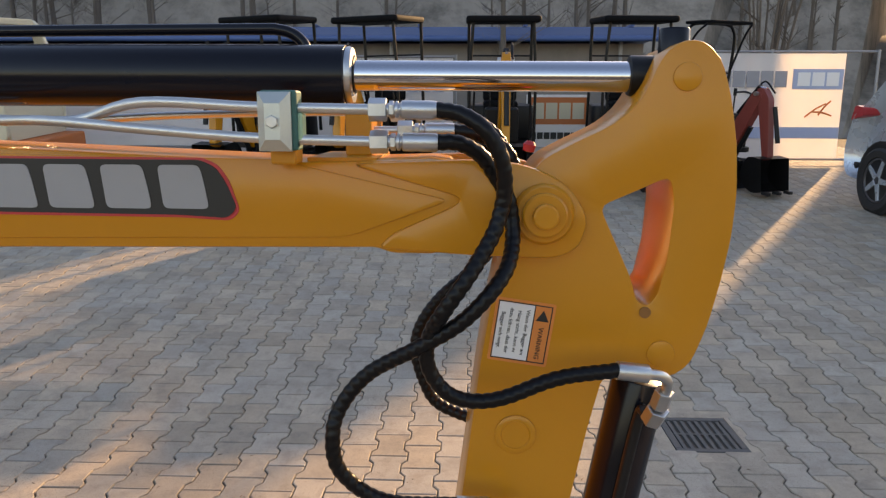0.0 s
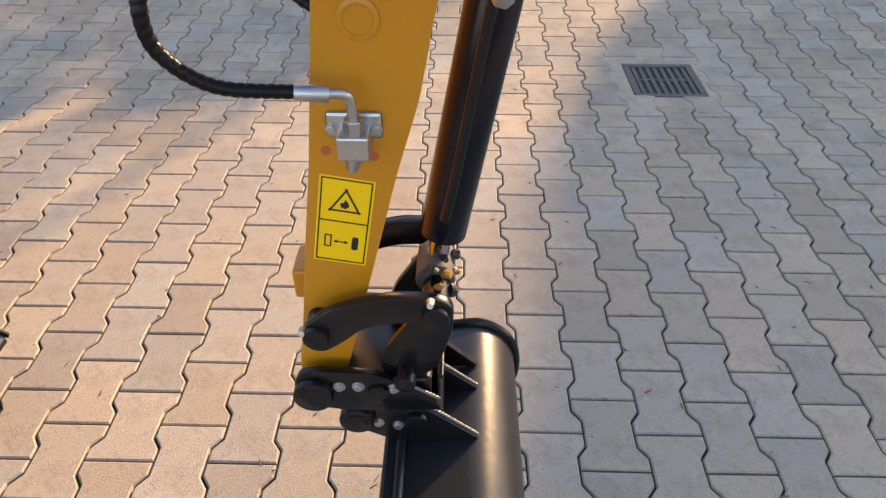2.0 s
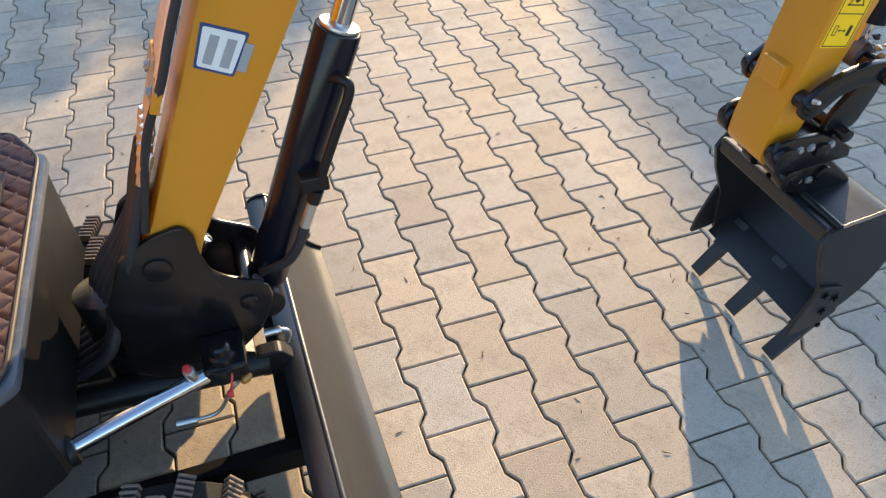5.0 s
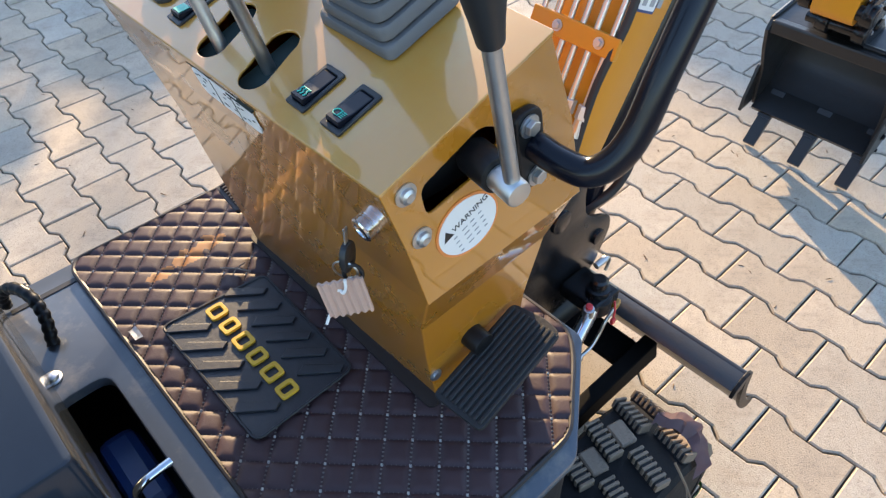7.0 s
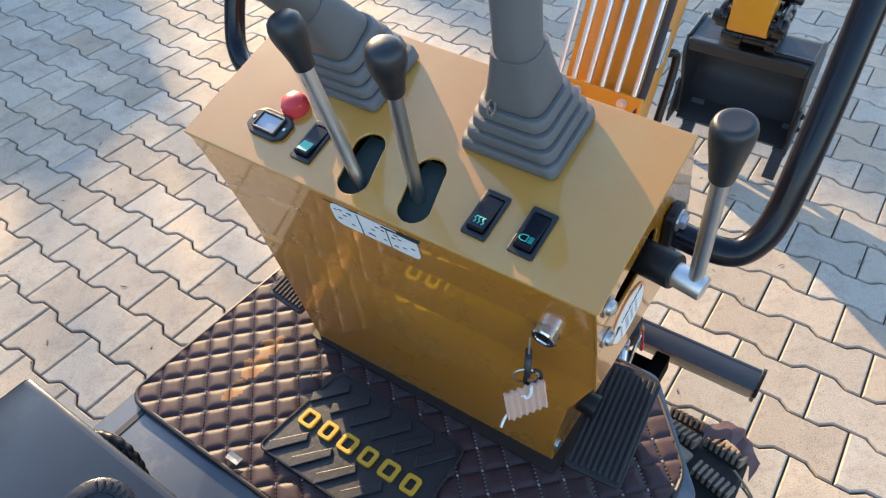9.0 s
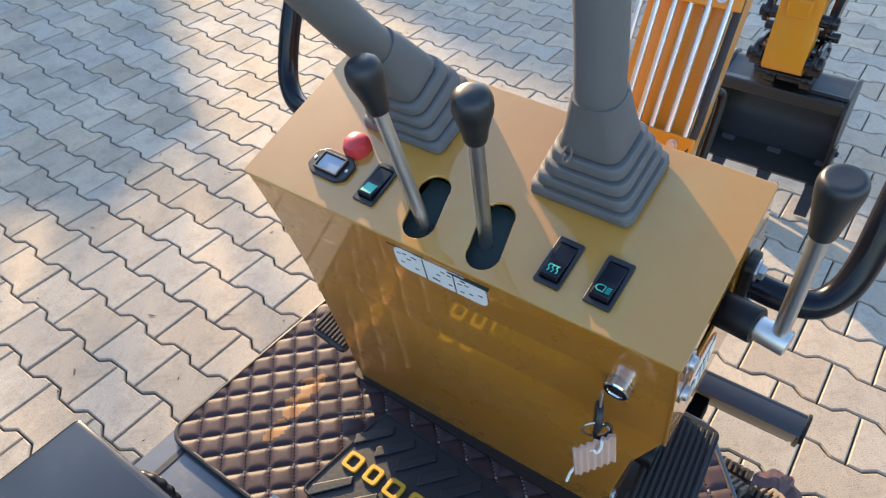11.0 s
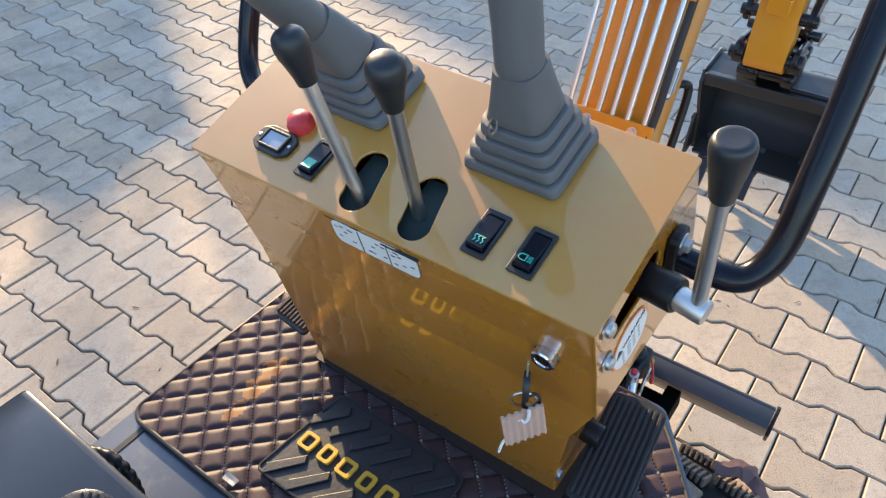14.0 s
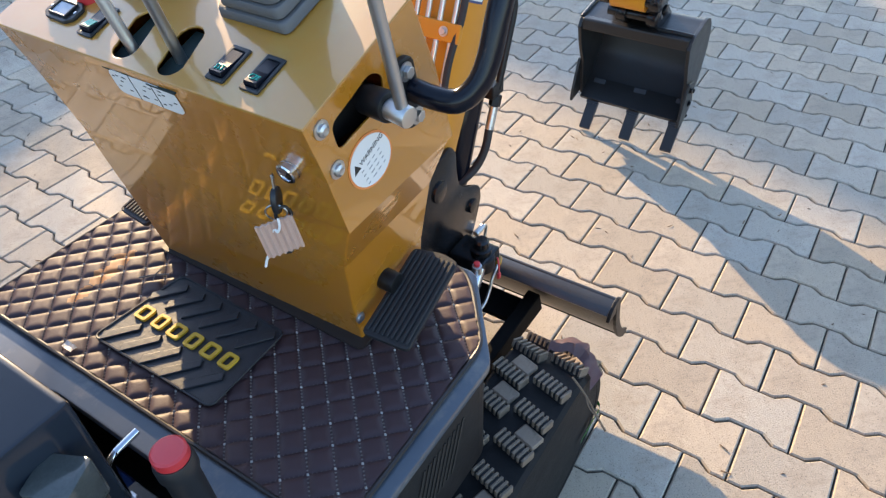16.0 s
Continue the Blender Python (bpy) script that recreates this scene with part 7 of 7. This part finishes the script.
    e.rotation_euler = (math.atan(0.09), 0, turn)
    return e


def bars(parent, x0, x1, z0, z1, n, y, material, name="lettering_bar"):
    """Plain blocks in place of a printed word."""
    w = (x1 - x0) / n
    for k in range(n):
        part(name, boxed(x0 + k * w + 0.07 * w, x0 + (k + 1) * w - 0.07 * w, y - 0.004, y, z0, z1), material, parent)


def banner_fence(x0, x1, z0, z1, y, label, gap=0.0):
    f = thing("banner_fence", label, "fence", group="fence panels")
    zb = rise(y)
    bm = bmesh.new()
    nx, nz = 24, 6
    g = [[bm.verts.new((x0 + 0.04 + (x1 - gap - x0 - 0.08) * i / nx, y + 0.012 * math.sin(i * 1.9) * math.sin(2.2 * j / nz), z0 + (z1 - z0) * j / nz)) for i in range(nx + 1)] for j in range(nz + 1)]
    for a, b in zip(g, g[1:]):
        for i in range(nx):
            bm.faces.new((a[i], a[i + 1], b[i + 1], b[i]))
    bmesh.ops.solidify(bm, geom=bm.faces[:], thickness=0.003)
    part("banner", bm, M_BANNER, f, "white printed banner cloth", smooth=True)
    for x in (x0, (x0 + x1) / 2, x1):
        part("post", cyled((x, y + 0.05, zb - 0.02), (x, y + 0.05, z1 + 0.06), 0.022, seg=10), M_POST, f)
    for z in (z0 - 0.02, z1 + 0.03):
        part("rail", cyled((x0, y + 0.05, z), (x1, y + 0.05, z), 0.016, seg=8), M_POST, f)
    return f


def build_yard():
    for x, turn, sw in ((-1.95, -0.34, 0.0), (-0.50, -0.34, 0.05), (1.07, 0.0, 0.0), (2.75, 0.05, 0.12)):
        far_excavator(M_YELLOW, (x, 9.1, rise(9.1)), turn, swing=sw)
    red = far_excavator(M_REDPAINT, (3.80, 9.0, rise(9.0)), 0.30, True, swing=0.12)
    red.scale = (0.92, 0.92, 0.95)
    f = banner_fence(3.63, 6.80, 0.80, 2.36, 10.4, "white printed banner with blue stripe on a steel fence", 0.46)
    bars(f, 4.20, 5.45, 1.86, 2.10, 6, 10.375, M_GREYINK)
    part("badge_ground", boxed(5.52, 6.27, 10.371, 10.374, 1.83, 2.13), M_BLUEINK, f)
    bars(f, 5.58, 6.22, 1.88, 2.08, 3, 10.370, M_BANNER)
    part("blue_stripe", boxed(3.70, 6.28, 10.37, 10.374, 1.10, 1.27), M_BLUEINK, f)
    for a, b in (((5.75, 1.42), (6.05, 1.62)), ((5.95, 1.45), (6.12, 1.66)), ((5.85, 1.50), (6.15, 1.44))):
        part("sketch_line", tube([(a[0], 10.376, a[1]), ((a[0] + b[0]) / 2, 10.376, (a[1] + b[1]) / 2 + 0.02), (b[0], 10.376, b[1])], 0.012, 6, 3), M_ORSIGN, f)
    f = banner_fence(-6.6, -2.75, 0.95, 2.28, 10.4, "white banner with grey and blue lettering blocks on a fence")
    bars(f, -5.44, -4.10, 1.73, 1.97, 6, 10.375, M_GREYINK)
    bars(f, -4.00, -3.40, 1.73, 1.97, 3, 10.375, M_BLUEINK)
    f = banner_fence(-2.70, 0.45, 0.95, 2.28, 10.4, "white banner with grey and blue lettering blocks on a fence")
    bars(f, -1.80, -0.46, 1.78, 2.02, 6, 10.375, M_GREYINK)
    bars(f, -0.32, 0.28, 1.78, 2.02, 3, 10.375, M_BLUEINK)
    s = thing("orange_notice_board", "orange notice board with dark lines between the machines", "sign")
    z = rise(10.2)
    part("panel", boxed(1.52, 2.47, 10.2, 10.23, 0.96, 1.74, 0.006), M_BANNER, s, "white board")
    part("orange_field", boxed(1.55, 2.44, 10.193, 10.198, 1.30, 1.70), M_ORSIGN, s, "orange field with pale blocks")
    bars(s, 1.60, 2.40, 1.38, 1.62, 4, 10.192, M_CREAM)
    bars(s, 1.58, 2.40, 1.08, 1.18, 8, 10.197, M_INK)
    for x in (1.58, 2.42):
        part("leg", cyled((x, 10.25, z - 0.02), (x, 10.25, 1.6), 0.02, seg=8), M_POST, s)

    # the long shed with its blue eaves
    z = rise(15)
    shed = thing("shed", "long grey rendered shed with a blue sheet roof", "building", kind="structure")
    part("wall", boxed(-14.0, 4.4, 15.0, 21.0, z - 0.05, 2.95), M_RENDER, shed)
    part("roof", boxed(-14.3, 4.6, 14.55, 21.3, 3.02, 3.24, 0.02), M_BLUE, shed, "blue sheet-metal fascia")
    part("gutter", tube([(-14.3, 14.48, 3.0), (4.6, 14.48, 3.0)], 0.06, 10, 2), M_BLUE, shed)
    for k in range(9):
        part("roof_rib", boxed(-13.6 + k * 2.2, -13.52 + k * 2.2, 14.52, 21.2, 3.245, 3.29), M_BLUE, shed)
    part("dark_doorway", boxed(-8.6, -6.6, 14.985, 14.997, z - 0.04, 2.4), M_INK, shed)
    for x in (-5.0, -1.0, 3.9):
        part("downpipe", cyled((x, 14.93, z), (x, 14.93, 2.98), 0.045, seg=10), M_POST, shed)

    # cream cab of a larger machine
    cab = thing("cab_machine", "cream driver's cab on an orange base", "machine", (-5.9, 9.0, rise(9.0)))
    cab.rotation_euler = (math.atan(0.09), 0, 0)
    out = rounded([(-0.8, 0.55), (0.68, 0.55), (0.72, 1.35), (0.50, 2.02), (0.42, 2.1), (-0.8, 2.1)], 0.12)
    win = rounded([(-0.55, 1.1), (0.52, 1.1), (0.38, 1.92), (-0.55, 1.92)], 0.08)
    part("cab_shell", plate(out, -0.7, -0.62, "y", 0.02, holes=(win,)), M_CREAM, cab)
    part("cab_shell", plate(out, 0.62, 0.7, "y", 0.02, holes=(win,)), M_CREAM, cab)
    part("cab_roof", boxed(-0.8, 0.44, -0.62, 0.62, 2.02, 2.1, 0.01), M_CREAM, cab)
    part("cab_front", turned(boxed(0.0, 0.06, -0.62, 0.62, 0.0, 0.80), Matrix.Translation((0.62, 0, 0.56))), M_CREAM, cab)
    part("window_pane", boxed(-0.54, 0.5, -0.67, -0.65, 1.1, 1.9), M_PALE, cab)
    part("base", boxed(-0.9, 0.9, -0.75, 0.75, 0.30, 0.55, 0.03), M_ORSIGN, cab)
    for s in (-1, 1):
        part("crawler", plate(rounded([(-1.0, 0), (0.95, 0), (1.05, 0.15), (0.95, 0.3), (-1.0, 0.3)], 0.1), s * 0.6 - 0.14, s * 0.6 + 0.14, "y", 0.02), M_TRACK, cab)

    # family car, its tail and rear wheel in view
    car = thing("car", "silver-blue family car parked on the paving", "car", (5.95, 5.73, rise(5.73)))
    car.rotation_euler = (0, math.atan(0.09), -math.pi / 2)
    prof = rounded([(-2.03, 0.30), (-2.13, 0.50), (-2.12, 0.72), (-2.04, 0.98), (-1.92, 1.10), (-1.72, 1.46), (-1.50, 1.60), (-0.6, 1.66), (0.35, 1.60), (1.05, 1.12), (1.95, 0.95), (2.12, 0.55), (2.08, 0.28)], 0.10)
    rings = []
    for y, k in ((-0.74, 0.945), (-0.84, 0.975), (-0.90, 0.995), (-0.92, 1.0), (0.92, 1.0), (0.90, 0.995), (0.84, 0.975), (0.74, 0.945)):
        rings.append([(x * k, y * (1.0 if z_ < 1.0 else 1.0 - 0.22 * (z_ - 1.0) / 0.6), 0.28 + (z_ - 0.28) * k) for x, z_ in prof])
    body = part("body", loft(rings), M_CAR, car, smooth=True)
    for s in (-1, 1):
        lo, hi = sorted((s * 0.80, s * 0.885))
        for a, b in ((-1.50, -0.55), (-0.5, 0.42)):
            part("side_window", plate(rounded([(a, 1.10), (b, 1.10), (b - 0.18, 1.50), (a + 0.16, 1.50)], 0.06), lo, hi, "y"), M_GLASS, body)
        lo, hi = sorted((s * 0.66, s * 0.915))
        part("tail_light", plate(rounded([(-2.115, 0.92), (-1.86, 1.00), (-1.86, 1.08), (-2.06, 1.10)], 0.03), lo, hi, "y", 0.01), M_RED, body, "red tail light")
        lo, hi = sorted((s * 0.62, s * 0.90))
        part("headlight", boxed(1.90, 2.08, lo, hi, 0.70, 0.86, 0.03), M_GLASS, body)
        lo, hi = sorted((s * 0.90, s * 0.935))
        part("sill_trim", boxed(-0.95, 0.95, lo, hi, 0.27, 0.36, 0.01), M_INK, body)
    part("bumper", boxed(1.98, 2.16, -0.85, 0.85, 0.30, 0.50, 0.04), M_INK, body)
    part("bumper", boxed(-2.16, -2.00, -0.84, 0.84, 0.30, 0.46, 0.04), M_INK, body)
    part("rear_window", turned(boxed(-0.012, 0.012, -0.62, 0.62, 0.0, 0.36, 0.005), Matrix.Translation((-1.915, 0, 1.10)) @ Matrix.Rotation(0.50, 4, "Y")), M_GLASS, body)
    for x in (-1.38, 1.36):
        for s in (-1, 1):
            part("wheel_arch", spun([(0.40, 0.0), (0.40, 0.02)], 32, (x, s * 0.905, 0.37), (0, s, 0)), M_INK, body)
            w = part("wheel", spun([(0.24, 0.07), (0.25, 0.10), (0.32, 0.11), (0.345, 0.09), (0.355, 0.05), (0.355, -0.07), (0.33, -0.10), (0.24, -0.10)], 36, (x, s * 0.845, 0.352), (0, s, 0)), M_TYRE, car, smooth=True)
            part("hub", spun([(0.239, 0.060), (0.239, 0.092), (0.225, 0.095), (0.215, 0.070), (0.06, 0.062), (0.055, 0.085), (0.001, 0.088)], 32, (x, s * 0.845, 0.352), (0, s, 0)), M_GREYRIM, w, "grey alloy wheel rim", True)
            for k in range(5):
                m = Matrix.Translation((x, s * 0.845, 0.352)) @ Matrix.Rotation(k * 2 * math.pi / 5 + 0.3, 4, "Y")
                lo, hi = sorted((s * 0.066, s * 0.094))
                part("spoke", turned(plate([(-0.034, 0.04), (0.034, 0.04), (0.022, 0.218), (-0.022, 0.218)], lo, hi, "y", 0.004), m), M_CAR, w)


def twig_cloud(rng, base, height, spread, n, bm_trunk, verts, faces, stems=1):
    """Bare tree: tapered stems into bm_trunk, limbs and twigs as slim triangles."""
    def sliver(a, d, w):
        s = d.orthogonal().normalized()
        s = s * math.cos(1.0) + d.cross(s).normalized() * math.sin(1.0)
        i = len(verts)
        verts.extend([tuple(a - s * w), tuple(a + s * w), tuple(a + d)])
        faces.append((i, i + 1, i + 2))
    tips = []
    for k in range(stems):
        lean = Vector((rng.uniform(-1, 1), rng.uniform(-1, 1), 0)) * (spread * (0.15 if stems == 1 else 0.8))
        b = Vector(base) + lean * 0.08
        mid = b + Vector((0, 0, height * 0.5)) + lean * 0.45
        top = b + Vector((0, 0, height * rng.uniform(0.85, 1.0))) + lean
        cyl(bm_trunk, b - Vector((0, 0, 0.1)), mid, height * 0.014 / stems ** 0.3, height * 0.009 / stems ** 0.3, seg=7)
        cyl(bm_trunk, mid, top, height * 0.009 / stems ** 0.3, 0.008, seg=6)
        tips.append((b, mid, top))
    for i in range(n):
        b, mid, top = rng.choice(tips)
        t = rng.uniform(0.25, 1.0)
        p = b.lerp(mid, t * 2) if t < 0.5 else mid.lerp(top, t * 2 - 1)
        an = rng.uniform(0, 2 * math.pi)
        out = Vector((math.cos(an), math.sin(an), rng.uniform(0.3, 1.3))).normalized()
        ln = spread * rng.uniform(0.3, 1.0) * (1.15 - t * 0.7)
        sliver(p, out * ln, 0.010 + 0.012 * (1 - t))
        for q in range(5):
            o2 = (out + Vector((rng.uniform(-1, 1), rng.uniform(-1, 1), rng.uniform(-0.3, 1))) * 0.7).normalized()
            sliver(p + out * ln * rng.uniform(0.25, 0.9), o2 * ln * rng.uniform(0.3, 0.6), 0.007)


def bare_tree(name, label, base, height, spread, n, seed, stems=1):
    rng = random.Random(seed)
    tr = thing(name, label, "tree" if stems == 1 else "shrub", base)
    bm, v, f = bmesh.new(), [], []
    twig_cloud(rng, (0, 0, 0), height, spread, n, bm, v, f, stems)
    part("trunk" if stems == 1 else "undergrowth", bm, M_TWIG, tr)
    me = bpy.data.meshes.new("crown")
    me.from_pydata(v, [], f)
    me.materials.append(M_TWIG)
    new("crown", me).parent = tr


def sun_side(x, y):
    return 0.55 * x + 0.835 * y, 0.835 * x - 0.55 * y


def hill_height(x, y):
    """A wooded bank behind the yard, its crest stepped along the sun to cast shade and leave lit gaps."""
    u, v = sun_side(x, y)
    if v > -0.4:
        top = 0.0
    elif v > -1.25:
        top = 3.5
    elif v > -4.35:
        top = ((26.5 + 0.55 * v) / 0.835 - 2.0) * 0.335 - 0.85
    elif v > -5.08:
        top = 6.0
    else:
        top = 9.8 + 0.4 * math.sin(x * 0.7)
    t = min(1, max(0, (y - 17.5) / 9))
    return 0.85 + top * t * t * (3 - 2 * t)


def build_woods():
    bm = bmesh.new()
    rows = []
    vs = [-62 + 2.0 * k for k in range(28)] + [-5.10, -5.06, -4.37, -4.33, -3.4, -2.3, -1.27, -1.23, -0.42, -0.38]
    for k in range(15):
        y = 17.5 + k * 0.75
        row = []
        for v in vs:
            x = (v + 0.55 * y) / 0.835
            row.append(bm.verts.new((x, y, hill_height(x, y))))
        rows.append(row)
    for a, b in zip(rows, rows[1:]):
        for i in range(len(vs) - 1):
            bm.faces.new((a[i], a[i + 1], b[i + 1], b[i]))
    part("wooded_bank", bm, M_WOODS, smooth=True)
    tagged(bpy.data.objects["wooded_bank"], "brown winter hillside behind the yard", "hillside", kind="structure")
    rng = random.Random(11)
    trunks, v, f = bmesh.new(), [], []
    for k in range(150):
        x, y = rng.uniform(-26, 15), rng.uniform(17.6, 25)
        # extra trees on the crest, added to fray the bank's shadow edge
        if k > 95:
            side, y = rng.uniform(-4.0, -1.7), rng.uniform(22.5, 26.5)
            x = (side + 0.55 * y) / 0.835
        u, side = sun_side(x, y)
        if side > -1.6 or -5.9 < side < -4.1:
            continue
        z = hill_height(x, y) - 0.1
        h = rng.uniform(4, 7)
        if side > -5.9:
            h = min(h, 0.335 * (u - rng.uniform(1.0, 1.6)) - z)
        if h < 0.6:
            continue
        twig_cloud(rng, (x, y, z), h, min(h * 0.28, 0.5 if side > -5.9 else 9), 45, trunks, v, f)
    w = part("bare_woods", trunks, M_TWIG)
    tagged(w, "leafless trees on the hillside", "woods", kind="stuff")
    me = bpy.data.meshes.new("twigs")
    me.from_pydata(v, [], f)
    me.materials.append(M_TWIG)
    new("twigs", me).parent = w

    # unseen building added between yard and low sun; its eaves and roofline set the shadow edge
    U, S = Vector((0.55, 0.835, 0)), Vector((0.835, -0.55, 0))
    m = Matrix(((S.x, U.x, 0, U.x * 24), (S.y, U.y, 0, U.y * 24), (0, 0, 1, 0), (0, 0, 0, 1)))
    shade_house = thing("shade_house", "unseen building added to shade the right of the yard", "building", kind="structure")
    part("walls", turned(boxed(0.40, 3.0, 0.0, 8.0, 0.7, 6.32), m), M_RENDER, shade_house)
    part("roof", turned(plate([(-0.22, 6.30), (-0.24, 6.6), (-0.36, 6.95), (-0.34, 7.08), (-0.23, 7.18), (-0.10, 7.35), (0.01, 7.45), (0.21, 7.59), (0.77, 8.04), (1.3, 8.8), (3.1, 6.7), (3.1, 6.30)], -0.02, 8.1, "y"), m), M_TILE, shade_house)
    for v_ in (0.6, 1.8):
        for zz in (1.9, 4.4):
            w = part("window", turned(boxed(v_, v_ + 0.9, -0.02, 0.03, zz, zz + 1.2), m), M_WHITE, shade_house)
            part("pane", turned(boxed(v_ + 0.07, v_ + 0.83, -0.028, -0.022, zz + 0.07, zz + 1.13), m), M_GLASS, w)


build_yard()
bare_tree("tree", "leafless young tree before the shed", (1.4, 14.0, rise(14)), 5.5, 1.6, 60, 4)
bare_tree("shrub", "leafless many-stemmed shrub behind the banner", (6.2, 13.2, rise(13.2)), 4.8, 1.15, 90, 9, 14)
build_woods()
build_drain()
build_stones()
